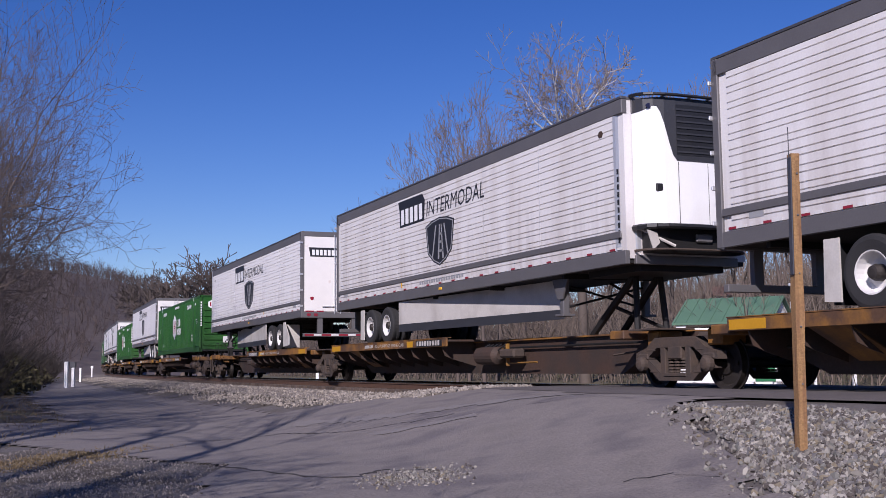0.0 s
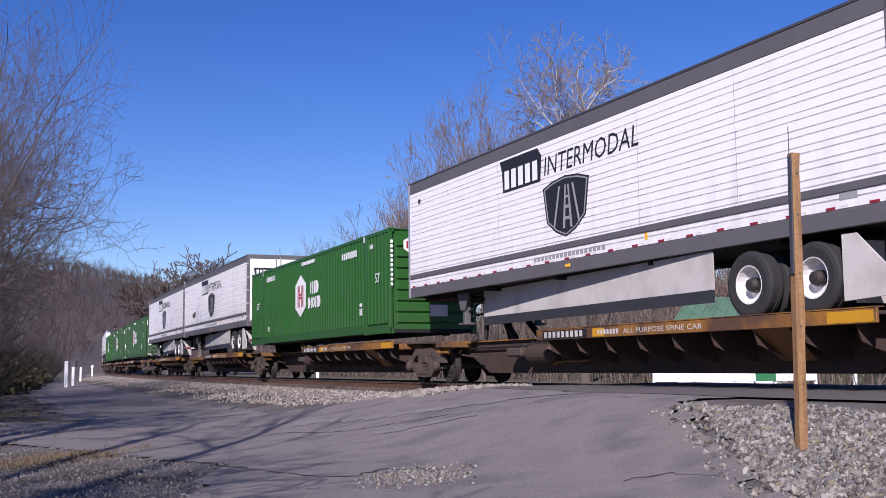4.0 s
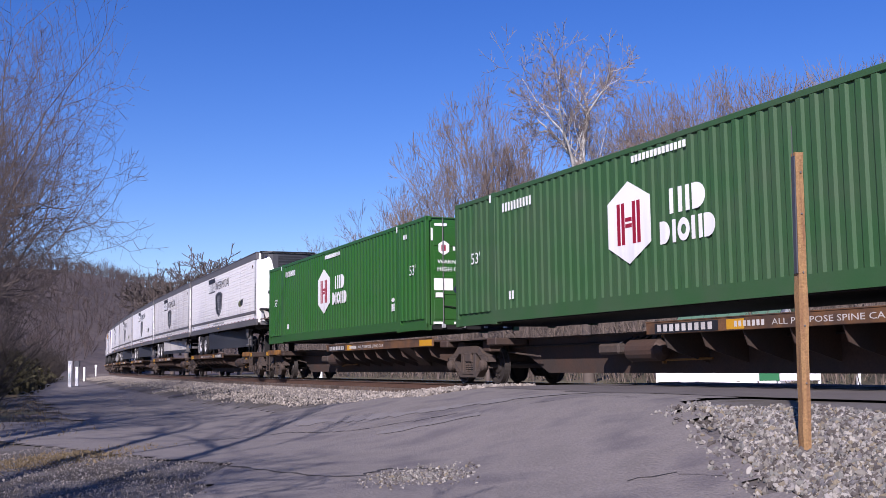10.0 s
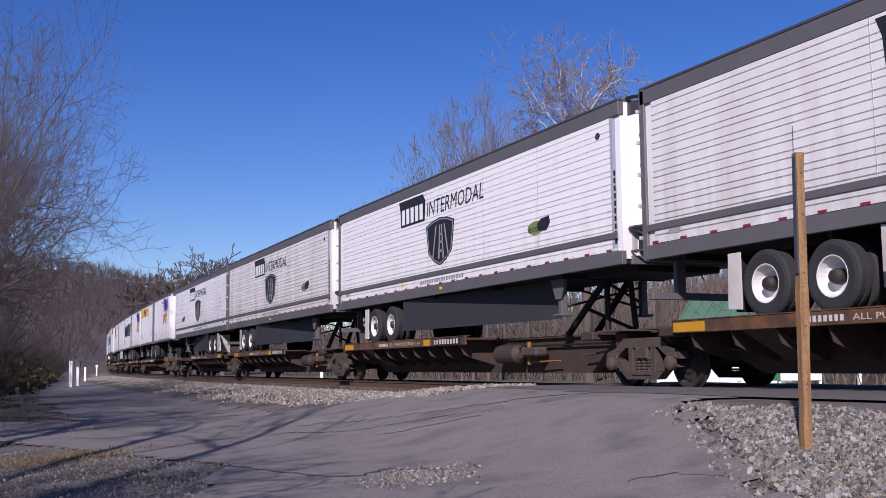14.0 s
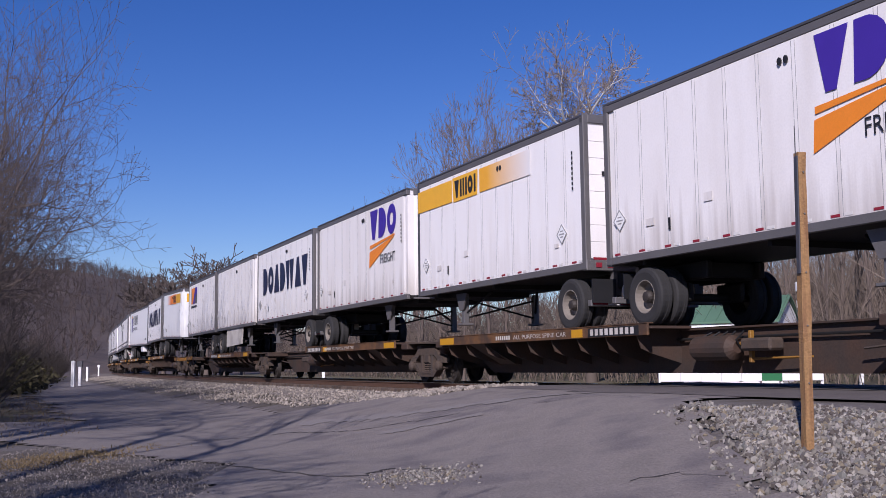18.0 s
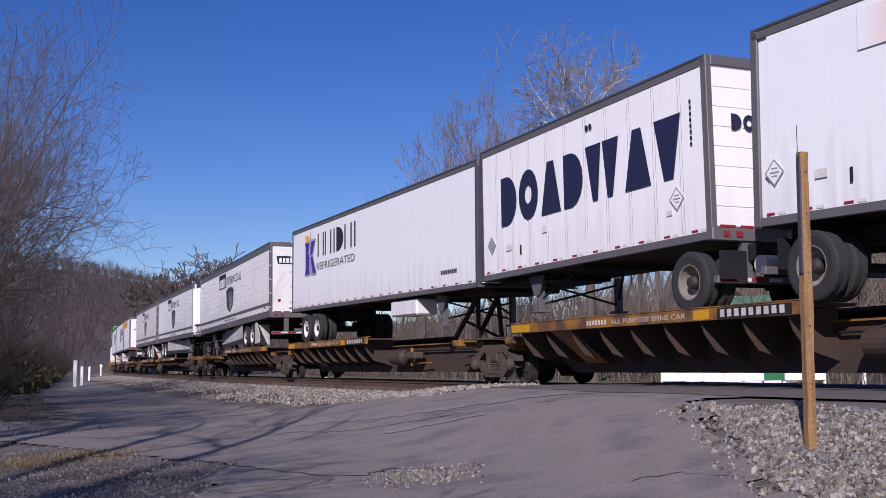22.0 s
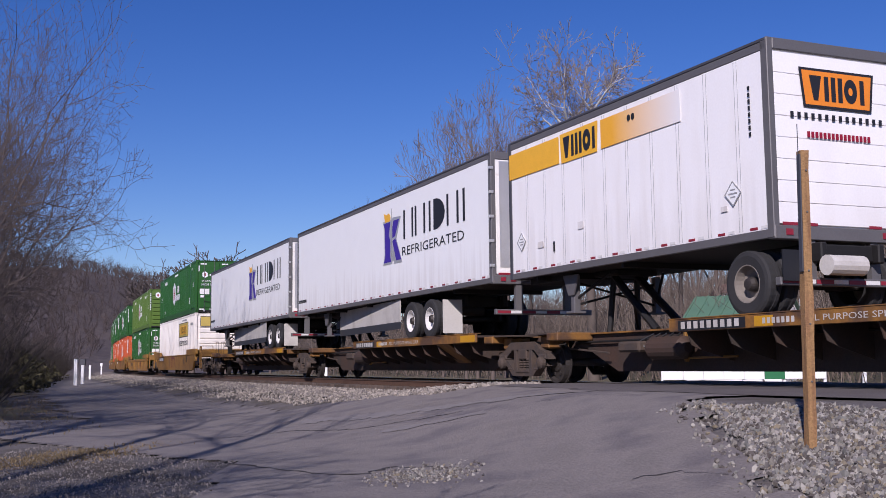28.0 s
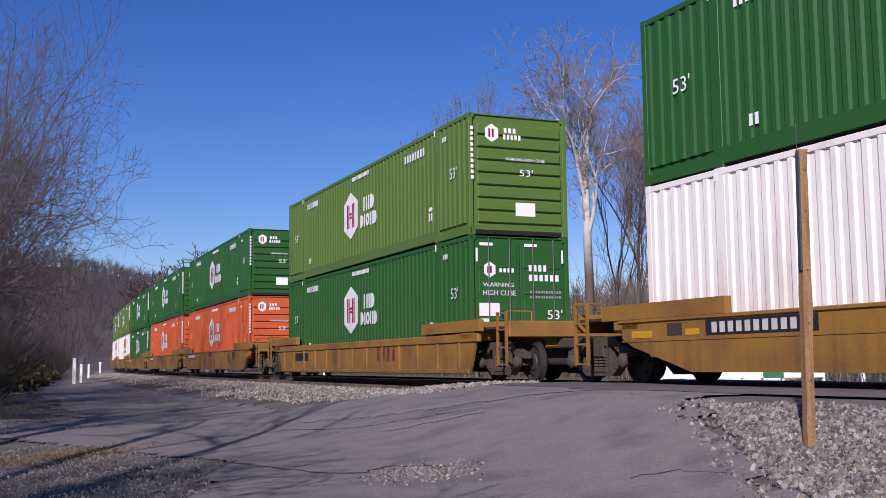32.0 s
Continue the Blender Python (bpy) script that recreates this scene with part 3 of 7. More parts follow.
def put_on(ob, s0):
    """Couples a thing into the train at s0; where the deck is high its wheel end rides up."""
    local = Matrix()
    if s0 in RISE and "trailer" in ob.name:
        up, wheel, pin = RISE[s0]
        k = up / (wheel - pin)
        local = Matrix.Translation((0, 0, -k * pin)) @ Matrix.Rotation(-math.atan(k), 4, "Y")
    RUN.append((ob, s0, local))
    ob.matrix_basis = track(s0) @ local
    return ob


# ---------------------------------------------------------------- bogies
def build_bogie():
    b = thing("bogie", "grimy cast-steel freight bogie with two wheelsets", "bogie", "bogies of the train")
    for side in (-1, 1):
        y = 1.0 * side
        fr = Shape()
        # top chord, bottom chord, columns and pedestals leave real openings
        fr.prism([(-1.12, 0.50), (-1.10, 0.62), (-0.80, 0.70), (-0.55, 0.87), (0.55, 0.87), (0.80, 0.70), (1.10, 0.62), (1.12, 0.50), (0.78, 0.52), (0.50, 0.70), (-0.50, 0.70), (-0.78, 0.52)], y - 0.09, y + 0.09)
        fr.prism([(-0.98, 0.36), (-0.78, 0.52), (-0.62, 0.42), (-0.40, 0.27), (0.40, 0.27), (0.62, 0.42), (0.78, 0.52), (0.98, 0.36), (0.74, 0.36), (0.46, 0.15), (-0.46, 0.15), (-0.74, 0.36)], y - 0.09, y + 0.09)
        for x in (-0.34, 0.34):
            fr.box(x - 0.07, x + 0.07, y - 0.085, y + 0.085, 0.26, 0.72, 0.01)
        fr.box(-0.30, 0.30, y - 0.11, y + 0.11, 0.22, 0.28, 0.01)
        f = part("side_frame", fr, GRIME, b)
        for x in (-0.89, 0.89):
            part("bearing_cap", Shape().lathe([(0.10, 0.0), (0.13, 0.02 * side), (0.13, 0.10 * side), (0.085, 0.14 * side), (0.03, 0.15 * side)], (x, y + 0.06 * side, 0.43), 14), GRIME, f)
        for x, z in ((-0.66, 0.66), (0.66, 0.66), (-0.60, 0.30), (0.60, 0.30)) if side < 0 else ():
            part("frame_rib", Shape().box(x - 0.10, x + 0.10, y + 0.085 * side - 0.012, y + 0.085 * side + 0.03, z - 0.015, z + 0.015, 0.006), GRIME, f)
        for x in (-0.89, 0.89):
            part("bearing_adapter", Shape().box(x - 0.15, x + 0.15, y - 0.11, y + 0.11, 0.50, 0.60, 0.02), GRIME, f)
        for x in (-0.17, 0.0, 0.17):
            sp = Shape()
            for k in range(5):
                sp.tube((x, y + 0.02 * side, 0.285 + 0.052 * k), (x, y + 0.02 * side, 0.318 + 0.052 * k), 0.066, n=10)
            part("spring", sp, GRIME, f)
        part("brake_lever", Shape().box(-0.62, 0.62, y - 0.03 - 0.12 * side, y + 0.03 - 0.12 * side, 0.42, 0.50), UNDER, b)
    part("bolster", Shape().box(-0.19, 0.19, -1.1, 1.1, 0.50, 0.72, 0.02), GRIME, b)
    part("centre_bowl", Shape().tube((0, 0, 0.72), (0, 0, 0.86), 0.2, n=14), UNDER, b)
    return b


def build_wheelset():
    sh = Shape()
    for side in (-1, 1):
        y = 0.7175 * side
        sh.lathe([(0.10, 0.07 * side), (0.17, 0.05 * side), (0.19, 0.02 * side), (0.33, 0.0), (0.36, 0.05 * side), (0.415, 0.06 * side), (0.422, -0.04 * side), (0.448, -0.045 * side), (0.448, -0.072 * side), (0.36, -0.075 * side), (0.33, -0.02 * side), (0.12, -0.05 * side)], (0, y, 0), 28)
    sh.tube((0, -0.98, 0), (0, 0.98, 0), 0.075, n=12)
    for k in range(3):          # cast marks that show the turning
        a = 2 * math.pi * k / 3
        sh.box(0.25 * math.cos(a) - 0.03, 0.25 * math.cos(a) + 0.03, -0.752, -0.722, 0.25 * math.sin(a) - 0.03, 0.25 * math.sin(a) + 0.03)
    return sh.mesh("wheelset", WHEEL)


BOGIE = build_bogie()
WHEELSET = build_wheelset()


def add_bogie(s0, first=[True]):
    b = BOGIE if first[0] else copy_thing(BOGIE, Matrix())
    first[0] = False
    for x in (-0.89, 0.89):
        w = part("wheelset", WHEELSET, WHEEL, b)
        w.matrix_basis = pose(x, 0, 0.425)
        WHEELS.append((w, s0, x))
    return put_on(b, s0)


# ---------------------------------------------------------------- spine car platforms
def build_platform(length, deck, paint, tank=True, hitch=True, ends=(0, 0), up=0.0):
    """One platform between two bogies. deck: +1 wheel deck at the forward end, -1 at the rear end. ends: 1 where the car ends."""
    p = thing("spine_car_platform", "rust-brown spine car platform with a faded yellow wheel deck", "railcar", "platforms of the spine cars")
    d, h = deck, length / 2
    X = lambda a: a * d                      # a > 0: the wheel deck's end

    def fix(a, b):
        return (min(X(a), X(b)), max(X(a), X(b)))
    # the spine's dark tone stands in for shade under the deck
    sp = Shape().prism([(-h + 0.35, 0.98), (h - 0.35, 0.98), (h - 0.35, 0.74), (h - 1.5, 0.70), (h - 2.6, 0.25), (-h + 2.6, 0.25), (-h + 1.5, 0.70), (-h + 0.35, 0.74)], -0.42, 0.42)
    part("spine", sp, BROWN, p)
    part("spine_flange", Shape().box(-h + 0.6, h - 0.6, -0.50, 0.50, 0.98, 1.01), paint, p)
    for x in (-h + 0.2, h - 0.2):
        part("articulation_casting", Shape().box(x - 0.45, x + 0.45, -0.38, 0.38, 0.70, 0.96, 0.06), GRIME, p)
    x1, x0 = h - 1.55, h - 10.35
    lo, hi = fix(x0, x1)
    for side in (-1, 1):
        y0, y1 = (-1.34, -0.48) if side < 0 else (0.48, 1.34)
        # same shade-toned brown, for the dark underside
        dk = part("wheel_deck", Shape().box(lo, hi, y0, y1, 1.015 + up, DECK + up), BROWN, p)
        e = side * 1.34
        sill = part("deck_sill", Shape().box(lo, hi, min(e, e + 0.05 * side), max(e, e + 0.05 * side), 0.90 + up, 1.10 + up, 0.008), SIGNAL if paint is SIGNAL else RUSTSILL, p, "faded yellow side sill" if paint is SIGNAL else "rusty brown side sill")
        part("sill_flange", Shape().box(lo, hi, min(e - 0.09 * side, e + 0.06 * side), max(e - 0.09 * side, e + 0.06 * side), 1.10 + up, 1.115 + up), SIGNAL if paint is SIGNAL else RUSTSILL, sill)
        for k in range(9 if side < 0 else 0):
            x = lo + 0.4 + k * (hi - lo - 0.8) / 8
            # gussets in the dark brown instead of the car's paint, for shade beneath
            g = Shape().prism_x([(side * 0.42, 0.42), (side * 1.05, 0.60), (side * 1.25, 0.68 + up), (side * 1.335, 0.905 + up), (side * 1.34, 0.99 + up), (side * 0.42, 0.99 + up)], x - 0.012, x + 0.012)
            g.box(x - 0.06, x + 0.06, min(side * 0.42, side * 1.33), max(side * 0.42, side * 1.33), 0.985 + up, 1.01 + up)
            part("gusset", g, BROWN, p)
        xb0, xb1 = fix(x1 - 2.5, x1 - 1.75)
        br = Shape().add([(xb0 + 0.1 * d, e - 0.02 * side, 0.90 + up), (xb1 + 0.1 * d, e - 0.02 * side, 0.90 + up), (xb1 - 0.1 * d, side * 0.62, 0.44), (xb0 - 0.1 * d, side * 0.62, 0.44),
                          (xb0 + 0.1 * d, e + 0.02 * side, 0.90 + up), (xb1 + 0.1 * d, e + 0.02 * side, 0.90 + up), (xb1 - 0.1 * d, side * 0.66, 0.44), (xb0 - 0.1 * d, side * 0.66, 0.44)],
                         [(0, 1, 2, 3), (4, 7, 6, 5), (0, 4, 5, 1), (1, 5, 6, 2), (2, 6, 7, 3), (3, 7, 4, 0)])
        part("lift_bracket", br, paint, p)
        xp0, xp1 = fix(x1 - 0.05, x1 - 0.85)
        if side < 0:
            part("yellow_patch", flat("side", [bar(xp0, 0.92 + up, xp1 - xp0, 0.15)], -1.39), PATCH, p)
            xs, xe = fix(x1 - 3.0, x1 - 6.6)
            part("stencil", lettering("side", "ALL PURPOSE SPINE CAR", xs + 0.9, 0.955 + up, 0.085, -1.391, 2.2), SKIRT, p)
            part("stencil_strip", flat("side", marks(xs + 0.08, 0.955 + up, 0.7, 0.085, 7), -1.391), SKIRT, p)
    # container pedestals and the trailer stand at the other end
    for a in (-h + 1.5, h - 1.2):
        for side in (-1,):
            q = Shape().box(X(a) - 0.22, X(a) + 0.22, min(side * 0.42, side * 1.25), max(side * 0.42, side * 1.25), 0.86, 1.02, 0.02)
            part("cross_arm", q, paint, p)
    if hitch:
        xh = -h + 2.3
        st = thing_part("trailer_stand", p)
        for side in (-1, 1):
            part("stand_leg", Shape().tube((X(xh + 1.5), side * 0.33, 1.0), (X(xh), side * 0.27, 2.12), 0.075, n=6), UNDER, st)
            part("stand_leg", Shape().tube((X(xh - 0.1), side * 0.33, 1.0), (X(xh), side * 0.27, 2.12), 0.06, n=6), UNDER, st)
        part("stand_brace", Shape().tube((X(xh + 0.75), -0.3, 1.55), (X(xh - 0.05), 0.3, 1.1), 0.04, n=6), UNDER, st)
        part("stand_plate", Shape().box(X(xh) - 0.42, X(xh) + 0.42, -0.48, 0.48, 2.10, 2.22, 0.03), UNDER, st)
    if tank:
        a, b = fix(x0 - 0.4, x0 - 1.5)
        tk = Shape().tube((a + 0.1, -0.72, 0.66), (b - 0.1, -0.72, 0.66), 0.20, n=16)
        tk.tube((a, -0.72, 0.66), (a + 0.1, -0.72, 0.66), 0.09, 0.20, n=16).tube((b - 0.1, -0.72, 0.66), (b, -0.72, 0.66), 0.20, 0.09, n=16)
        part("air_reservoir", tk, BROWN, p, smooth_shade=False)
        a, b = fix(x0 - 1.7, x0 - 2.4)
        part("brake_valve", Shape().box(a, b, -0.85, -0.55, 0.60, 0.80, 0.04), GRIME, p)
        c = (a + b) / 2 + X(0.9)
        part("brake_cylinder", Shape().tube((c - 0.30, -0.66, 0.72), (c + 0.22, -0.66, 0.72), 0.13, n=12).tube((c + 0.22, -0.66, 0.72), (c + 0.62, -0.66, 0.72), 0.03, n=6), OCHRE, p, "yellow brake cylinder")
        lv = Shape().box(c + 0.58, c + 0.64, -0.70, -0.62, 0.42, 0.92, 0.01)
        part("brake_rod", lv.tube((c + 0.61, -0.66, 0.48), (c + 1.9, -0.62, 0.50), 0.02, n=5), OCHRE, p, "yellow brake rods")
        hs = Shape()
        for k in range(5):
            hs.tube((c - 0.5 + 0.2 * k, -0.55, 0.92), (c - 0.62 + 0.26 * k, -0.80, 0.78), 0.016, n=5).tube((c - 0.62 + 0.26 * k, -0.80, 0.78), (c - 0.45 + 0.2 * k, -0.62, 0.58), 0.016, n=5)
        part("air_hose", hs, BLACK, p, "loops of black air hose")
        part("brake_pipe", Shape().tube((-h + 1.2, -0.5, 0.83), (h - 1.2, -0.5, 0.83), 0.022, n=6), UNDER, p)
    a, b = fix(x0 + 0.25, x0 + 1.9)
    part("number_panel", flat("side", [bar(a, 0.915 + up, b - a, 0.16)], -1.39), BLACK, p, "black number panel")
    part("number_strip", flat("side", marks(a + 0.08, 0.94 + up, b - a - 0.16, 0.115, 9, 0.6), -1.394), SKIRT, p)
    a, b = fix(x0 + 2.1, x0 + 2.5)
    part("yellow_patch", flat("side", [bar(a, 0.92 + up, b - a, 0.15)], -1.39), PATCH, p)
    for sgn in (-1, 1):
        xj = sgn * (h - 0.75)
        part("walkway_grating", Shape().box(xj - 0.45, xj + 0.45, -1.20, -0.46, 1.0, 1.03), GRIME, p)
        part("brake_hose", Shape().tube((sgn * (h - 0.9), -0.55, 0.80), (sgn * (h - 0.3), -0.62, 0.52), 0.025, n=6).tube((sgn * (h - 0.3), -0.62, 0.52), (sgn * (h + 0.3), -0.55, 0.78), 0.025, n=6), BLACK, p)
        part("jack_pad", Shape().box(xj - 0.18, xj + 0.18, -1.0, -0.5, 0.72, 0.99, 0.03), paint, p)
        part("rigging_rod", Shape().tube((sgn * (h - 2.6), -0.62, 0.60), (sgn * (h - 1.0), -0.62, 0.72), 0.02, n=5), GRIME, p)
    for sgn, on in zip((-1, 1), ends):
        if not on:
            continue
        xe = sgn * (h + 0.2)
        part("end_sill", Shape().box(xe - 0.25, xe + 0.25, -1.35, 1.35, 0.86, 1.06, 0.03), paint, p)
        part("end_deck", Shape().box(min(xe, xe - 2.3 * sgn), max(xe, xe - 2.3 * sgn), -0.75, 0.75, 1.0, 1.05, 0.02), BROWN, p)
        part("end_patch", flat("side", [bar(xe - 0.24, 0.89, 0.48, 0.14)], -1.352), PATCH, p)
        part("side_step_beam", Shape().box(min(xe, xe - 1.6 * sgn), max(xe, xe - 1.6 * sgn), -1.36, -1.26, 0.90, 1.08, 0.01), SIGNAL, p)
        for side in (-1, 1):
            ld = thing_part("ladder", p)
            for x in (xe - 0.2, xe + 0.2):
                part("ladder_rail", Shape().box(x - 0.025, x + 0.025, side * 1.34 - 0.02, side * 1.34 + 0.02, 0.28, 0.92), GRIME, ld)
            for z in (0.30, 0.55):
                part("rung", Shape().box(xe - 0.2, xe + 0.2, side * 1.34 - 0.03, side * 1.34 + 0.03, z, z + 0.03), GRIME, ld)
        part("coupler", Shape().box(min(xe, xe + 0.75 * sgn), max(xe, xe + 0.75 * sgn), -0.12, 0.12, 0.70, 0.92, 0.03), GRIME, p)
        part("coupler_knuckle", Shape().box(min(xe + 0.6 * sgn, xe + 0.85 * sgn), max(xe + 0.6 * sgn, xe + 0.85 * sgn), -0.18, 0.18, 0.66, 0.96, 0.05), GRIME, p)
        hw = thing_part("hand_brake", p)
        rim = Shape()
        for k in range(14):
            a0, a1 = 2 * math.pi * k / 14, 2 * math.pi * (k + 1) / 14
            rim.tube((xe - 0.5 * sgn, -0.55 + 0.26 * math.cos(a0), 1.62 + 0.26 * math.sin(a0)), (xe - 0.5 * sgn, -0.55 + 0.26 * math.cos(a1), 1.62 + 0.26 * math.sin(a1)), 0.018, n=5)
        for k in range(4):
            a0 = math.pi * k / 4
            rim.tube((xe - 0.5 * sgn, -0.55 - 0.25 * math.cos(a0), 1.62 - 0.25 * math.sin(a0)), (xe - 0.5 * sgn, -0.55 + 0.25 * math.cos(a0), 1.62 + 0.25 * math.sin(a0)), 0.012, n=5)
        part("brake_wheel", rim, UNDER, hw)
        part("brake_stand", Shape().box(xe - 0.5 * sgn - 0.06, xe - 0.5 * sgn + 0.06, -0.66, -0.44, 1.0, 1.75, 0.02), UNDER, hw)
        for y in (-1.2, -0.95):
            part("grab_iron", Shape().tube((xe - 0.3 * sgn, y, 1.05), (xe - 0.3 * sgn, y, 1.62), 0.014, n=5).tube((xe - 0.3 * sgn, y, 1.62), (xe - 1.0 * sgn, y, 1.62), 0.014, n=5).tube((xe - 1.0 * sgn, y, 1.62), (xe - 1.0 * sgn, y, 1.05), 0.014, n=5), UNDER, p)
    return p


def thing_part(name, parent):
    """An empty that groups the pieces of one part."""
    ob = new(name)
    ob.parent = parent
    return ob


PLATFORMS = {}
CARS = (  # bogie places at t = 0, deck ends, paint
    ((3.4, -14.0, -32.85, -50.7), (-1, -1, 1), SIGNAL),
    ((-54.8, -71.2, -88.0, -105.7, -122.8, -139.0), (-1, 1, 1, 1, 1), SIGNAL),
    ((-143.3, -160.2, -178.4, -196.0), (-1, 1, 1), BROWN),
    ((-199.6, -215.6, -232.2, -249.2, -265.2, -281.2), (-1, -1, -1, -1, 1), BROWN),
    ((-285.3, -302.4, -320.2, -338.0), (-1, 1, 1), BROWN),
    ((-341.8, -358.7, -377.0, -393.4), (-1, -1, 1), SIGNAL),
    ((-397.5, -414.2, -431.3, -447.5, -464.7, -481.1), (-1, 1, 1, 1, 1), SIGNAL))
for bogies, decks, paint in CARS:
    for b in bogies:
        add_bogie(b)
    for i, dk in enumerate(decks):
        ends = (int(i == len(decks) - 1), int(i == 0))
        length = bogies[i] - bogies[i + 1]
        up = 0.17 if bogies[0] == -341.8 else 0.0
        key = (round(length * 1.0), dk, paint.name, ends, up)
        if key in PLATFORMS:
            pf = copy_thing(PLATFORMS[key], Matrix())
        else:
            pf = PLATFORMS[key] = build_platform(round(length * 1.0), dk, paint, hitch=bogies[0] != -143.3, ends=ends, up=up)
        put_on(pf, (bogies[i] + bogies[i + 1]) / 2)

# ---------------------------------------------------------------- trailers
HALF = 1.295
TOP = 5.16


def tyres(parent, x, dull=False):
    """Dual tyres with dished rims on both ends of one axle."""
    ax = thing_part("axle_set", parent)
    r = 0.50
    part("axle", Shape().tube((x, -1.0, DECK + r), (x, 1.0, DECK + r), 0.07, n=10), UNDER, ax)
    for side in (-1, 1):
        for k, yc in enumerate((1.16, 0.84)):
            y = side * yc
            part("tyre", TYRE, RUBBER, ax).matrix_basis = pose(x, y, DECK + r)
            if k == 0:
                part("rim", (DULL_RIMS if dull else RIMS)[side], RIM, ax, "dusty grey steel rim" if dull else "pale dished steel rim").matrix_basis = pose(x, y, DECK + r)
                part("hub", HUBS[side], GRIME, ax, "dark greasy hub").matrix_basis = pose(x, y, DECK + r)
    return ax


TYRE = Shape().lathe([(0.29, -0.12), (0.42, -0.135), (0.475, -0.12), (0.50, -0.09), (0.50, -0.035), (0.488, -0.03), (0.488, 0.03), (0.50, 0.035), (0.50, 0.09), (0.475, 0.12), (0.42, 0.135), (0.29, 0.12)], (0, 0, 0), 32, False).mesh("tyre", RUBBER)
RIMS = {sd: Shape().lathe([(0.292, -0.10 * sd), (0.297, 0.10 * sd), (0.288, 0.125 * sd), (0.272, 0.12 * sd), (0.262, 0.06 * sd), (0.245, -0.02 * sd), (0.20, -0.045 * sd), (0.12, -0.04 * sd), (0.0, -0.04 * sd)], (0, 0, 0), 24).mesh("rim", RIM) for sd in (-1, 1)}


DULL = mat("dusty grey painted rim", (0.20, 0.175, 0.15), 0.7, 0.0, 0.2, 8, 60, 0.06)
DULL_RIMS = {}
for sd, rim_mesh in RIMS.items():
    DULL_RIMS[sd] = rim_mesh.copy()
    DULL_RIMS[sd].materials[0] = DULL


def hub_shape(sd):
    s = Shape().lathe([(0.115, -0.04 * sd), (0.11, 0.05 * sd), (0.085, 0.11 * sd), (0.05, 0.12 * sd), (0.0, 0.12 * sd)], (0, 0, 0), 16)
    return s


HUBS = {sd: hub_shape(sd).mesh("hub", WHEEL) for sd in (-1, 1)}


def side_skin(h, z0, z1, style):
    """The side towards the lane: 'rib' horizontal beads, 'post' upright posts, 'flat' smooth sheets with seams."""
    sh = Shape()
    y = -HALF
    if style == "rib":
        n = 20
        prof = []
        for i in range(n):
            step = (z1 - z0) / n          # broad and narrow boards alternate
            a, b = z0 + step * (i + 0.18 * (i % 2)), z0 + step * (i + 1 + 0.18 * ((i + 1) % 2))
            prof += [(a, y + 0.026), (a + 0.014, y + 0.026), (a + 0.018, y), (b - 0.004, y - 0.002)]
        prof.append((z1, y))
        sh.v = [(x, yy, z) for x in (-h, h) for z, yy in prof]
        m = len(prof)
        sh.f = [(i, i + 1, i + 1 + m, i + m) for i in range(m - 1)]
        return sh
    n = max(4, round(2 * h / (0.76 if style == "post" else 1.22)))
    prof = []
    for i in range(n):
        a, b = -h + 2 * h * i / n, -h + 2 * h * (i + 1) / n
        if style == "post":
            prof += [(a, y), (a + 0.012, y - 0.002), (a + 0.075, y - 0.002), (a + 0.087, y)]
        else:
            prof += [(a, y + 0.004), (a + 0.006, y)]
    prof.append((h, y))
    m = len(prof)
    sh.v = [(x, yy, z) for z in (z0, z1) for x, yy in prof]
    sh.f = [(i, i + 1, i + 1 + m, i + m) for i in range(m - 1)]
    return sh


UNIT_PLAN = [(0.0, -1.10), (0.10, -1.09), (0.24, -1.03), (0.36, -0.90), (0.43, -0.72), (0.465, -0.50), (0.48, -0.20), (0.48, 0.20), (0.465, 0.50), (0.43, 0.72), (0.36, 0.90), (0.24, 1.03), (0.10, 1.09), (0.0, 1.10)]


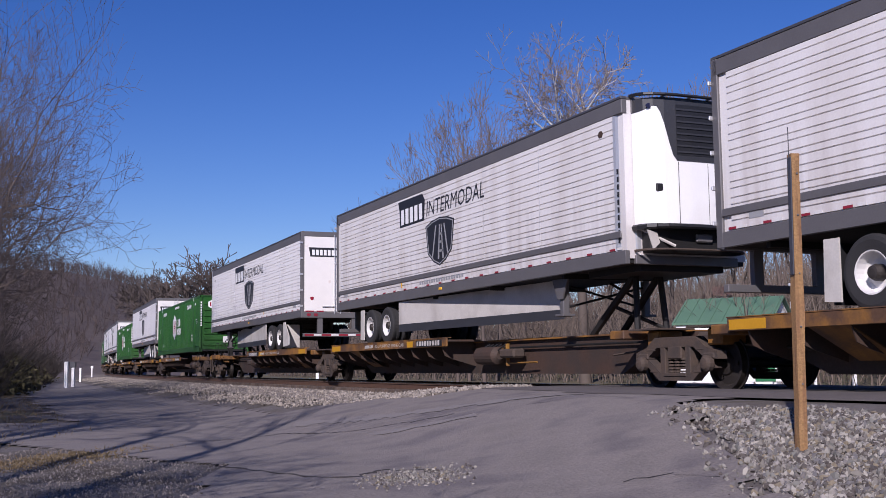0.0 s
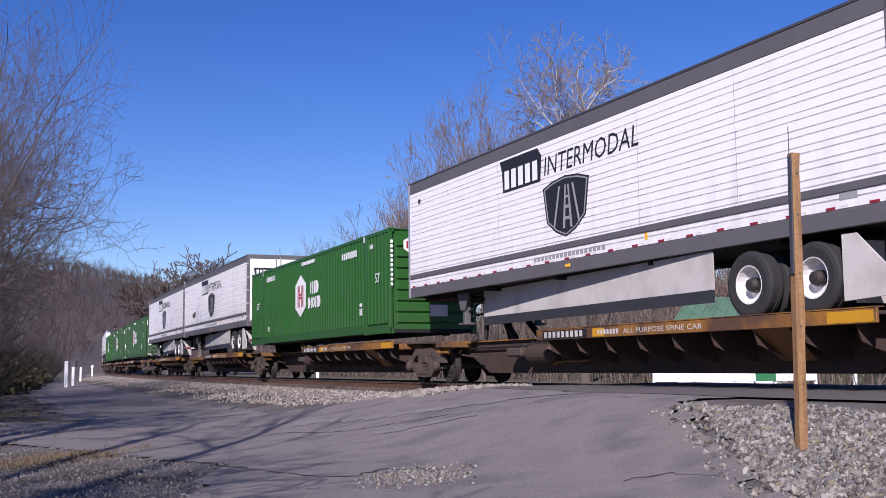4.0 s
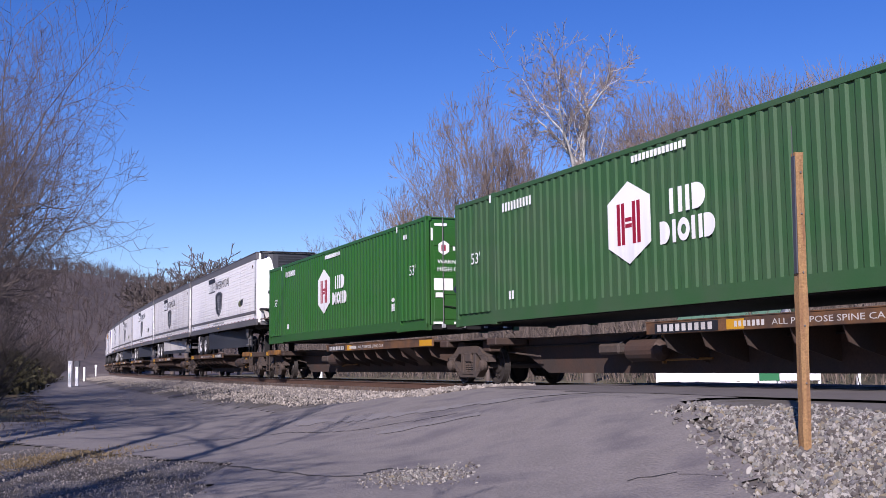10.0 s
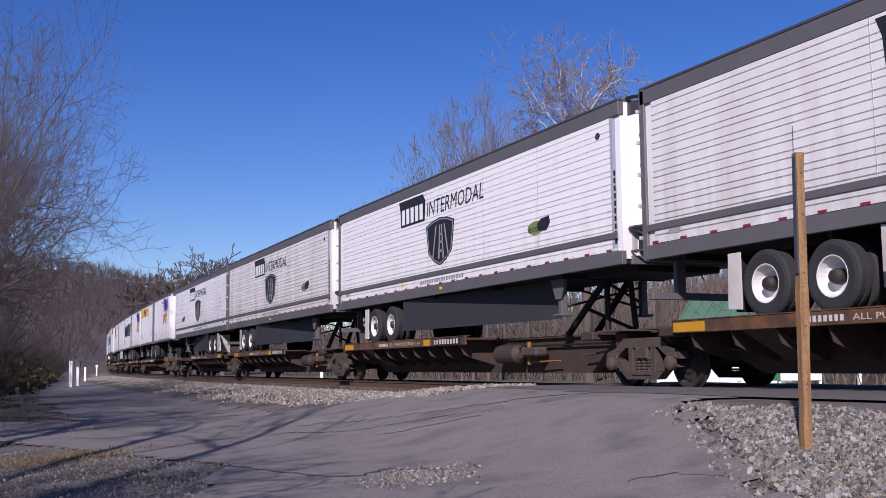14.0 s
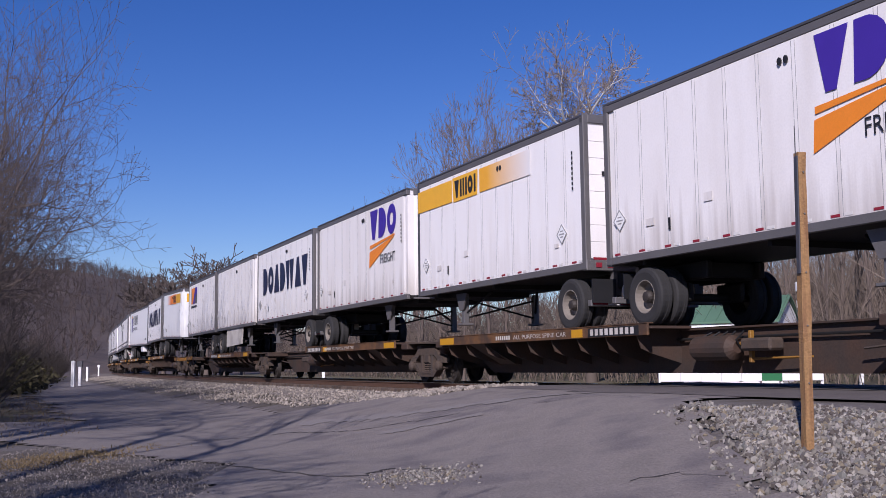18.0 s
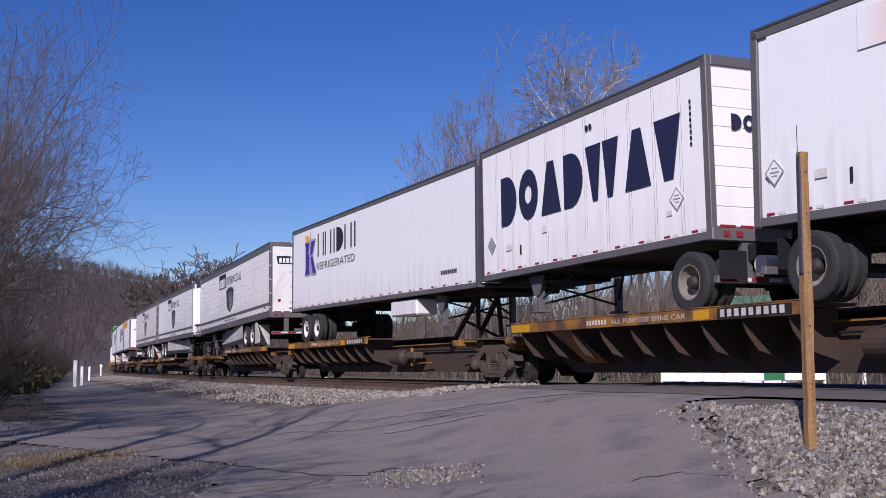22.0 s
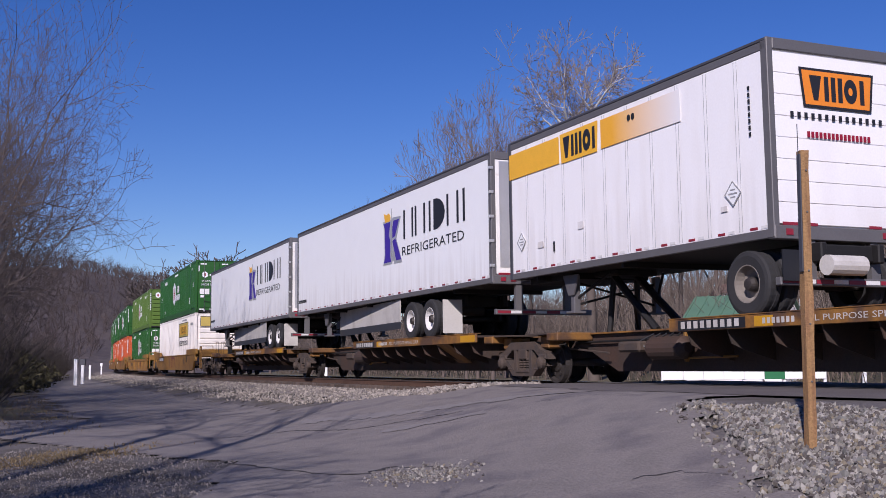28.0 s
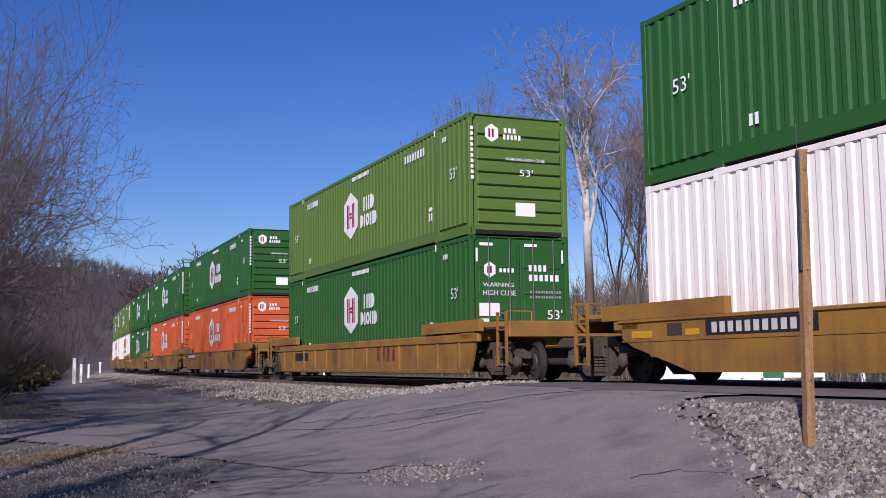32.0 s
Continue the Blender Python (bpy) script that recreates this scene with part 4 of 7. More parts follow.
def cooling_unit(t, h, nose):
    """The rounded machine on a trailer's front wall: white shell, black cowl with louvres, guard rails, dark bay below."""
    u = thing_part("cooling_unit", t)
    split = lambda y: 3.96 + 0.98 * smooth(0.50, 0.86, abs(y)) - 0.10 * smooth(0.86, 1.1, abs(y))

    def wrap(lower, upper, grow=0.0, plan=UNIT_PLAN):
        sh = Shape()
        pts = []
        for (x0, y0), (x1, y1) in zip(plan, plan[1:]):
            pts += [(x0 + (x1 - x0) * k / 3, y0 + (y1 - y0) * k / 3) for k in range(3)]
        pts.append(plan[-1])
        for x, y in pts:
            sh.v += [(nose * (h + x + (grow if 0 < x else 0)), y, lower(y)), (nose * (h + x + (grow if 0 < x else 0)), y, upper(y))]
        sh.f = [(2 * k, 2 * k + 2, 2 * k + 3, 2 * k + 1) for k in range(len(pts) - 1)]
        n = len(pts)
        sh.f += [tuple(2 * k for k in range(n)), tuple(2 * k + 1 for k in range(n))]
        return sh
    part("unit_shell", wrap(lambda y: 2.80, split), BRIGHT, u, "white lower shell of the cooling unit")
    part("unit_cowl", wrap(split, lambda y: 5.08, 0.012), NIGHT, u, "charcoal cowl over the shell")
    mid = [p for p in UNIT_PLAN if abs(p[1]) < 0.55]
    part("unit_grille", wrap(lambda y: 4.06, lambda y: 4.96, 0.018, mid), BLACK, u, "black grille")
    for k in range(8):
        z = 4.10 + k * 0.108
        part("grille_slat", wrap(lambda y: z, lambda y: z + 0.032, 0.034, mid), NIGHT, u)

    def bent(z, grow, r, lo=-1.2, hi=1.2, sag=0.0):
        sh = Shape()
        pts = [(nose * (h + x + (grow if x > 0.05 else 0)), y * (1 + grow * 0.3), z - sag * x) for x, y in UNIT_PLAN if lo < y < hi]
        for a, b in zip(pts, pts[1:]):
            sh.tube(a, b, r, n=6)
        return sh
    part("unit_guard", bent(5.16, 0.08, 0.032, sag=0.10), BLACK, u, "black guard rail over the unit")
    for y, x in ((-0.72, 0.43), (-0.2, 0.48), (0.2, 0.48), (0.72, 0.43)):
        part("guard_strut", Shape().tube((nose * (h + x + 0.08), y, 5.11), (nose * (h + x - 0.20), y, 5.08), 0.022, n=5), BLACK, u)
    part("bumper", bent(2.80, 0.06, 0.050), BLACK, u, "black bumper ring under the shell")
    X = lambda a, b: (min(nose * (h + a), nose * (h + b)), max(nose * (h + a), nose * (h + b)))
    part("unit_base", Shape().box(*X(0.0, 0.30), -0.98, 1.0, 2.36, 2.80, 0.04), UNDER, u, "dark open bay")
    part("bay_frame", bent(2.40, 0.02, 0.022), GRIME, u)
    part("bay_rod", Shape().tube((nose * (h + 0.12), -1.08, 2.78), (nose * (h + 0.42), -0.55, 2.46), 0.028, n=6), SKIRT, u, "pale rod")
    part("bay_flap", Shape().prism_x([(-1.06, 2.74), (-0.86, 2.70), (-0.80, 2.52), (-0.94, 2.40)], *X(0.30, 0.32)), SKIRT, u, "pale flap")
    part("bay_tank", Shape().box(*X(0.30, 0.36), -0.05, 0.30, 2.55, 2.70, 0.02), GREY, u)
    for y, z, x in ((-0.80, 3.42, 0.39), (0.56, 3.26, 0.455)):
        part("gauge", Shape().box(*X(x - 0.03, x + 0.022), y - 0.09, y + 0.09, z, z + 0.13, 0.01), BLACK, u, "dark latch window")
    part("unit_seam", Shape().box(*X(0.47, 0.484), 0.145, 0.155, 2.84, 3.94).box(*X(0.43, 0.474), -0.475, -0.465, 2.84, 3.94), GREY, u)
    part("unit_badge", flat("end", [blob(-0.93, 4.93, 0.10, 0.05, 12)], h + 0.335) if nose > 0 else Shape().box(*X(0.3, 0.31), -0.98, -0.88, 4.9, 4.95), NAVY, u, "blue oval badge")


def van(name, label, length, nose, style, body, rail=GREY, roof=GREY, bottom=2.17, axles=(4.3,), skirt=None, corner="square", rear="door", unit=False, group="trailers on the train", low=0.24, high=0.31):
    """A road trailer. nose: +1 if its front leads. corner: shape of its front corners."""
    t = thing(name, label, "trailer", group)
    h = length / 2
    z0, z1 = bottom + low, TOP - high
    c = 0.32 if corner == "round" else 0.0
    nx = lambda a: a * nose                        # a > 0 towards the front
    box = Shape().box(-h + 0.02, h - 0.02, -HALF + 0.03, HALF - 0.005, bottom + 0.1, TOP - 0.03)
    part("body", box, body, t)
    sk = side_skin(h - c, z0, z1, style)
    part("side_skin", sk, body, t)
    part("top_rail", Shape().box(-h, h, -HALF - 0.012, -HALF + 0.10, z1, TOP - 0.055, 0.01), roof, t)
    part("roof_edge", Shape().box(-h, h, -HALF - 0.016, -HALF + 0.10, TOP - 0.055, TOP, 0.012), DARK, t, "dark roof edge")
    part("far_top_rail", Shape().box(-h, h, HALF - 0.10, HALF + 0.01, z1, TOP, 0.01), roof, t)
    part("roof", Shape().box(-h + 0.01, h - 0.01, -HALF + 0.08, HALF - 0.08, TOP - 0.06, TOP - 0.008), rail, t)
    part("bottom_rail", Shape().box(-h, h, -HALF - 0.010, -HALF + 0.08, bottom, z0 - 0.0, 0.006), rail, t)
    part("floor", Shape().box(-h + 0.05, h - 0.05, -HALF + 0.08, HALF - 0.02, bottom + 0.02, bottom + 0.12), UNDER, t)
    for i in range(int(length / 3.2)):
        x = -h + 1.0 + i * 3.2
        part("floor_beam", Shape().box(x - 0.04, x + 0.04, -HALF + 0.09, HALF - 0.09, bottom - 0.08, bottom + 0.02), UNDER, t)
    if style == "post":
        n = max(4, round(2 * (h - c) / 0.76))
        xs = [-(h - c) + 2 * (h - c) * i / n for i in range(n)]
        part("post_seam", flat("side", [bar(x + d, z0 + 0.02, 0.009, z1 - z0 - 0.04) for x in xs for d in (0.004, 0.076)], -HALF - 0.0005, 0.003), PALE, t, "dark joints beside the side posts")
    # reflective tape along the rail
    n = int(length / 0.74)
    part("red_tape", flat("side", [bar(-h + 0.25 + i * length / n, z0 + 0.018, 0.17, 0.038) for i in range(n)], -HALF - 0.003), RED, t, "red reflective tape")
    part("white_tape", flat("side", [bar(-h + 0.50 + i * length / n, z0 + 0.018, 0.15, 0.045) for i in range(n)], -HALF - 0.003), RIM, t)
    if style == "rib":
        for x in (-h * 0.36, h * 0.30, h * 0.62):
            part("panel_seam", Shape().box(x - 0.006, x + 0.006, -HALF - 0.006, -HALF + 0.004, z0 + 0.36, z1), STEEL, t)
        part("side_marker", Shape().box(-0.09, 0.09, -HALF - 0.03, -HALF - 0.008, z0 - 0.14, z0 - 0.07, 0.01), AMBER, t, "amber side marker lamp")
        part("hanging_label", flat("side", [bar(nx(-2.6) - 0.04, z0 + 0.10, 0.08, 0.20)], -HALF - 0.003), AMBER, t, "small yellow label")
        part("data_label", flat("side", [bar(nx(-7.2) - 0.16, z0 + 0.13, 0.32, 0.09)], -HALF - 0.003), PALE, t)
    # running gear
    gear = []
    for a in axles:
        gear.append(nx(-a))
        tyres(t, nx(-a), length < 10)
    gx = sum(gear) / len(gear)
    reach = 1.3 if len(gear) > 1 else 0.85
    for side in (-1, 1):
        part("slider_rail", Shape().box(gx - reach, gx + reach, side * 0.55 - 0.06, side * 0.55 + 0.06, DECK + 0.78, bottom - 0.06, 0.02), UNDER, t)
    for x in (gx - reach * 0.8, gx, gx + reach * 0.8):
        part("slider_cross_member", Shape().box(x - 0.06, x + 0.06, -0.49, 0.49, DECK + 0.80, bottom - 0.08, 0.02), UNDER, t)
    part("air_tank", Shape().tube((gx - nx(0.95), -0.62, DECK + 0.72), (gx - nx(0.95), 0.05, DECK + 0.72), 0.15, n=14), SKIRT if single_axle(axles) else UNDER, t, "grubby air tank behind the axle")
    for x in gear:
        for side in (-1, 1):
            part("spring_hanger", Shape().box(x - 0.35, x + 0.35, side * 0.55 - 0.05, side * 0.55 + 0.05, DECK + 0.42, DECK + 0.75, 0.03), UNDER, t)
    flap = min(gear) - 0.72 if nose > 0 else max(gear) + 0.72
    part("mud_flap", Shape().box(flap - 0.012, flap + 0.012, -1.22, -0.70, DECK + (0.50 if single_axle(axles) else 0.12), DECK + 0.95), (SKIRT if nose < 0 and not single_axle(axles) else BLACK), t)
    xl = nx(h - 2.75 if length > 10 else h - 2.1)
    lg = thing_part("landing_gear", t)
    for side in (-1, 1):
        part("leg", Shape().box(xl - 0.07, xl + 0.07, side * 0.95 - 0.07, side * 0.95 + 0.07, 1.42, bottom - 0.05, 0.01), GREY, lg)
        part("foot", Shape().box(xl - 0.16, xl + 0.16, side * 0.95 - 0.14, side * 0.95 + 0.14, 1.38, 1.43, 0.01), GREY, lg)
        part("leg_brace", Shape().tube((xl, side * 0.95, 1.65), (xl - nx(0.75), side * 0.6, bottom - 0.05), 0.03, n=5), UNDER, lg)
    part("cross_brace", Shape().tube((xl, -0.95, 1.55), (xl, 0.95, 2.0), 0.025, n=5).tube((xl, 0.95, 1.55), (xl, -0.95, 2.0), 0.025, n=5), UNDER, lg)
    part("gusset_plate", Shape().prism([(xl - 0.3, bottom - 0.05), (xl + 0.3, bottom - 0.05), (xl + 0.1, bottom - 0.45), (xl - 0.1, bottom - 0.45)], -1.06, -1.03), GREY, lg)
    part("coupler_plate", Shape().box(min(nx(h - 1.9), nx(h - 0.15)), max(nx(h - 1.9), nx(h - 0.15)), -0.9, 0.9, bottom - 0.10, bottom + 0.02), UNDER, t)
    if skirt:
        a, b = sorted((nx(-axles[0] + 0.85), nx(h - 3.2)))
        s = 1 if nose > 0 else -1
        ya, yb = (-1.25, -0.72) if s > 0 else (-0.72, -1.25)          # the sheet runs inwards towards the front
        lo, hi, edge = bottom - 0.62, bottom - 0.02, bottom - 0.82

        def sheet_of(za, zb, inset, thick):
            a2, b2 = a + inset, b - inset
            return Shape().add([(a2, ya, za), (b2, yb, za), (b2, yb, zb), (a2, ya, zb), (a2, ya + thick, za), (b2, yb + thick, za), (b2, yb + thick, zb), (a2, ya + thick, zb)],
                               [(0, 1, 2, 3), (4, 7, 6, 5), (0, 4, 5, 1), (1, 5, 6, 2), (2, 6, 7, 3), (3, 7, 4, 0)])
        sk = part("side_skirt", sheet_of(lo, hi, 0.0, 0.02), skirt, t, "aerodynamic side skirt")
        part("skirt_edge", sheet_of(edge, lo, 0.0, 0.015), NIGHT, sk, "dark rubber lower edge")
        if style == "rib":
            f0 = nx(-axles[-1] - 0.55)
            r = -nose
            if nose > 0:
                part("wheel_fairing", Shape().prism([(f0, bottom - 0.10), (f0 + r * 0.27, bottom - 0.10), (f0 + r * 0.30, bottom - 0.94), (f0, bottom - 0.96)], -1.27, -1.24), SKIRT, t, "pale plate behind the wheels")
            else:
                part("wheel_fairing", Shape().prism([(f0, bottom - 0.08), (f0 + r * 0.25, bottom - 0.08), (f0 + r * 0.80, bottom - 0.60), (f0 + r * 0.80, bottom - 0.92), (f0, bottom - 0.96)], -1.27, -1.24), SKIRT, t, "cream panel behind the wheels")
    # the two ends: x = +h is the leading one, which the camera sees
    if corner == "round":
        for side in (-1, 1):
            cs = Shape()
            m = 7
            pts = [(h - c + c * math.sin(math.pi / 2 * i / m), side * (HALF - c + c * math.cos(math.pi / 2 * i / m))) for i in range(m + 1)]
            xs = nose
            cs.v = [(x * xs, y, z) for z in (z0 - 0.02, z1 + 0.02) for x, y in pts]
            cs.f = [(i, i + 1, i + m + 2, i + m + 1) for i in range(m)]
            part("corner_panel", cs, STEEL if style == "rib" else body, t, "bright rounded front corner")
        part("nose_panel", Shape().box(min(nx(h), nx(h - 0.04)), max(nx(h), nx(h - 0.04)), -HALF + c, HALF - c, bottom + 0.12, TOP - 0.1), body, t)
    else:
        part("front_post", Shape().box(min(nx(h - 0.12), nx(h + 0.012)), max(nx(h - 0.12), nx(h + 0.012)), -HALF - 0.014, -HALF + 0.1, bottom, TOP - 0.01, 0.01), STEEL if style == "rib" else DARK, t)
    if style == "rib" and nose > 0 and not unit:
        part("hose_plate", Shape().box(h, h + 0.05, -0.55, -0.20, 3.05, 3.22, 0.01), BLACK, t, "black hose coupling plate")
        part("hose", Shape().tube((h + 0.04, -0.5, 3.05), (h + 0.12, -0.3, 2.45), 0.02, n=6).tube((h + 0.12, -0.3, 2.45), (h + 0.05, 0.1, 2.2), 0.02, n=6), BLACK, t)
        part("nose_step", Shape().prism_x([(-0.75, 2.52), (0.8, 2.46), (0.8, 2.56), (-0.75, 2.62)], h, h + 0.42), DARK, t, "dark angled step frame")
        part("nose_seam", Shape().box(h, h + 0.012, -HALF + c + 0.02, -HALF + c + 0.06, bottom + 0.3, TOP - 0.4), BONE, t)
        part("number_plate", flat("end", marks(-0.55, 3.72, 0.5, 0.07, 7, 0.7), h), PALE, t)
    if corner == "round" and nose > 0:
        part("corner_lamp", Shape().tube((h - c * 0.35, -HALF + c * 0.28, TOP - 0.22), (h - c * 0.35, -HALF + c * 0.28, TOP - 0.05), 0.05, n=8), RIM, t, "clear corner lamp")
    part("front_rail", Shape().box(min(nx(h - 0.06), nx(h + 0.02)), max(nx(h - 0.06), nx(h + 0.02)), -HALF + c * 0.6, HALF - c * 0.6, z1, TOP - 0.006, 0.01), roof, t)
    part("front_sill", Shape().box(min(nx(h - 0.06), nx(h + 0.02)), max(nx(h - 0.06), nx(h + 0.02)), -HALF + c * 0.6, HALF - c * 0.6, bottom, z0 - 0.08, 0.01), rail, t)
    if unit:
        cooling_unit(t, h, nose)
    rx = lambda a: -nose * a                        # a > 0 towards the rear
    X = lambda a, b: (min(rx(a), rx(b)), max(rx(a), rx(b)))
    fr = thing_part("rear_frame", t)
    for side in (-1, 1):
        part("rear_post", Shape().box(*X(h - 0.12, h + 0.03), min(side * (HALF + 0.012), side * (HALF - 0.10)), max(side * (HALF + 0.012), side * (HALF - 0.10)), bottom, TOP, 0.01), rail, fr)
    part("rear_header", Shape().box(*X(h - 0.10, h + 0.03), -HALF + 0.1, HALF - 0.1, TOP - 0.17, TOP, 0.01), rail, fr)
    part("rear_sill", Shape().box(*X(h - 0.12, h + 0.04), -HALF + 0.0, HALF - 0.0, bottom - 0.02, bottom + 0.18, 0.01), rail, fr)
    for y0 in (-1.1, -0.85, 0.75, 1.0):
        part("tail_lamp", Shape().box(*X(h + 0.04, h + 0.055), y0, y0 + 0.12, bottom + 0.04, bottom + 0.13), RED, fr, "red tail lamp")
    if rear == "door":
        for side in (-1, 1):
            y0, y1 = (-HALF + 0.105, -0.012) if side < 0 else (0.012, HALF - 0.105)
            dr = part("rear_door", Shape().box(*X(h - 0.05, h + 0.018), y0, y1, bottom + 0.20, TOP - 0.18, 0.008), BONE if body is not DIRTY else DIRTY, t)
            for k in range(5):
                z = bottom + 0.35 + k * 0.55
                part("hinge", Shape().box(*X(h + 0.018, h + 0.05), side * (HALF - 0.02) - 0.09, side * (HALF - 0.02) + 0.03, z, z + 0.07, 0.01), STEEL, dr)
            yr = side * 0.10
            part("lock_rod", Shape().tube((rx(h + 0.04), yr, bottom + 0.12), (rx(h + 0.04), yr, TOP - 0.10), 0.018, n=6), STEEL, dr)
            part("lock_handle", Shape().box(*X(h + 0.03, h + 0.06), min(yr, yr + side * 0.45), max(yr, yr + side * 0.45), bottom + 0.36, bottom + 0.39), STEEL, dr)
    else:
        for k in range(8):
            z = bottom + 0.2 + k * (TOP - 0.2 - bottom - 0.2) / 8
            part("door_slat", Shape().box(*X(h - 0.05, h + 0.012), -HALF + 0.105, HALF - 0.105, z + 0.006, z + (TOP - 0.4 - bottom) / 8, 0.006), body, t)
    ug = thing_part("underrun_guard", t)
    for y in (-0.62, 0.62):
        part("guard_post", Shape().box(*X(h - 0.10, h + 0.0), y - 0.09, y + 0.09, 1.60, bottom), GREY, ug)
    part("guard_bar", Shape().box(*X(h - 0.10, h + 0.02), -1.22, 1.22, 1.50, 1.62, 0.01), GREY, ug)
    tape = Shape()
    for k in range(4):
        tape.box(*X(h + 0.02, h + 0.025), -1.18 + 0.62 * k, -0.86 + 0.62 * k, 1.53, 1.59)
    part("guard_tape", tape, RED, ug, "red reflective tape")
    tape = Shape()
    for k in range(3):
        tape.box(*X(h + 0.02, h + 0.025), -0.85 + 0.62 * k, -0.58 + 0.62 * k, 1.53, 1.59)
    part("guard_tape", tape, RIM, ug, "white reflective tape")
    part("sill_tape", flat("end", [bar(-1.15, bottom + 0.185, 0.30, 0.045), bar(-0.75, bottom + 0.185, 0.25, 0.045), bar(0.5, bottom + 0.185, 0.25, 0.045), bar(0.85, bottom + 0.185, 0.30, 0.045)], h + 0.03) if nose < 0 else Shape().box(*X(h + 0.03, h + 0.035), -1.15, -0.85, bottom + 0.1, bottom + 0.15), RED, t, "red tape along the rear sill")
    return t


def single_axle(axles):
    return len(axles) < 2


def diamond(u, v, r):
    """Outline of a placard holder with a few dark lines in it."""
    return ring(u, v, r, r, 0.86, 4) + [bar(u - r * 0.5, v - 0.012, r, 0.024), bar(u - r * 0.3, v + r * 0.25, r * 0.6, 0.02), bar(u - r * 0.3, v - r * 0.32, r * 0.6, 0.02)]


def shield(u, v, w, h, grow=0.0):
    p = [(-0.5, 0.36), (-0.28, 0.44), (0.0, 0.48), (0.28, 0.44), (0.5, 0.36), (0.42, -0.22), (0.22, -0.40), (0.0, -0.5), (-0.22, -0.40), (-0.42, -0.22)]
    return [(u + a * w * (1 + grow), v + b * h * (1 + grow)) for a, b in p]


def highway_marks(t, nose, eco=False, dark_door=True, x=0.0):
    """Side marks of the ribbed refrigerated trailers."""
    y = -HALF - 0.003
    part("name_block", flat("side", [[(x - 2.66, 4.10), (x - 1.02, 4.10), (x - 0.96, 4.62), (x - 1.12, 4.80), (x - 2.80, 4.80), (x - 2.70, 4.55)]], y), INK, t, "black block with white bars")
    part("name_strip", flat("side", marks(x - 2.58, 4.16, 1.55, 0.40, 5, 0.66), y - 0.003), BRIGHT, t)
    part("lettering", lettering("side", "INTERMODAL", x - 0.86, 4.18, 0.38, y, 3.32, 0.15), INK, t, "black lettering")
    part("shield", flat("side", [shield(x - 0.05, 3.48, 1.75, 1.22)], y), INK, t, "black road shield emblem")
    part("shield_rim", flat("side", [[p, q, r, o] for p, q, r, o in zip(shield(x - 0.05, 3.48, 1.75, 1.22, -0.06), shield(x - 0.05, 3.48, 1.75, 1.22, -0.06)[1:] + shield(x - 0.05, 3.48, 1.75, 1.22, -0.06)[:1],
                                     shield(x - 0.05, 3.48, 1.75, 1.22, -0.10)[1:] + shield(x - 0.05, 3.48, 1.75, 1.22, -0.10)[:1], shield(x - 0.05, 3.48, 1.75, 1.22, -0.10))], y - 0.003), PALE, t)
    part("shield_line", flat("side", [[(x - 0.52, 3.10), (x - 0.46, 3.10), (x - 0.24, 3.88), (x - 0.30, 3.88)], [(x + 0.48, 3.10), (x + 0.42, 3.10), (x + 0.20, 3.88), (x + 0.26, 3.88)],
                                      [(x - 0.16, 3.04), (x - 0.08, 3.04), (x - 0.02, 3.88), (x - 0.06, 3.88)], [(x + 0.20, 3.04), (x + 0.12, 3.04), (x + 0.04, 3.88), (x + 0.08, 3.88)],
                                      bar(x - 0.08, 3.20, 0.24, 0.06), bar(x - 0.06, 3.42, 0.20, 0.06), bar(x - 0.05, 3.62, 0.16, 0.05)], y - 0.003), PALE, t)
    part("web_strip", flat("side", marks(x - 1.35, 2.49, 2.7, 0.085, 18, 0.7), y), PALE, t)
    part("rub_rail", Shape().box(-7.95, 7.95, y - 0.02, y + 0.002, 2.64, 2.76, 0.008), GREY, t, "grey rub rail")
    part("seal", flat("side", [blob(7.35 * (1 if nose > 0 else -1), 4.60, 0.09, 0.07, 6)], y), BROWN, t)
    if eco:
        e = nose * 5.0
        part("eco_badge", flat("side", [blob(e - 0.10, 3.20, 0.36, 0.14, 14)], y), LIME, t, "olive green badge")
        part("eco_leaf", flat("side", [[(e + 0.02, 3.12), (e + 0.34, 3.10), (e + 0.50, 3.24), (e + 0.46, 3.38), (e + 0.12, 3.36), (e - 0.04, 3.26)]], y - 0.003), INK, t, "black leaf of the badge")
        part("eco_word", lettering("side", "eco", e - 0.42, 3.12, 0.15, y - 0.006, 0.42, 0.2), INK, t)
    if nose > 0:
        part("number_strip", flat("side", [bar(7.80, 2.55 + 0.137 * k, 0.085, 0.095) for k in range(10)], y + 0.016), INK, t)
    else:
        part("door_block", flat("end", [[(-0.98, 4.28), (0.98, 4.28), (0.98, 4.44), (0.90, 4.60), (-1.04, 4.60)]], 8.075 + 0.022), INK, t, "black block with white bars")
        part("door_strip", flat("end", marks(-0.92, 4.33, 1.85, 0.19, 13, 0.68), 8.075 + 0.026), BRIGHT, t)
        part("number_strip", flat("end", [bar(0.16, 2.9 + 0.14 * k, 0.08, 0.085) for k in range(9)], 8.075 + 0.022), INK, t)
        part("seal", flat("end", [shield(-0.92, 2.82, 0.13, 0.13)], 8.075 + 0.022), CRIMSON, t)


LONG = 16.15
DEALT = {}


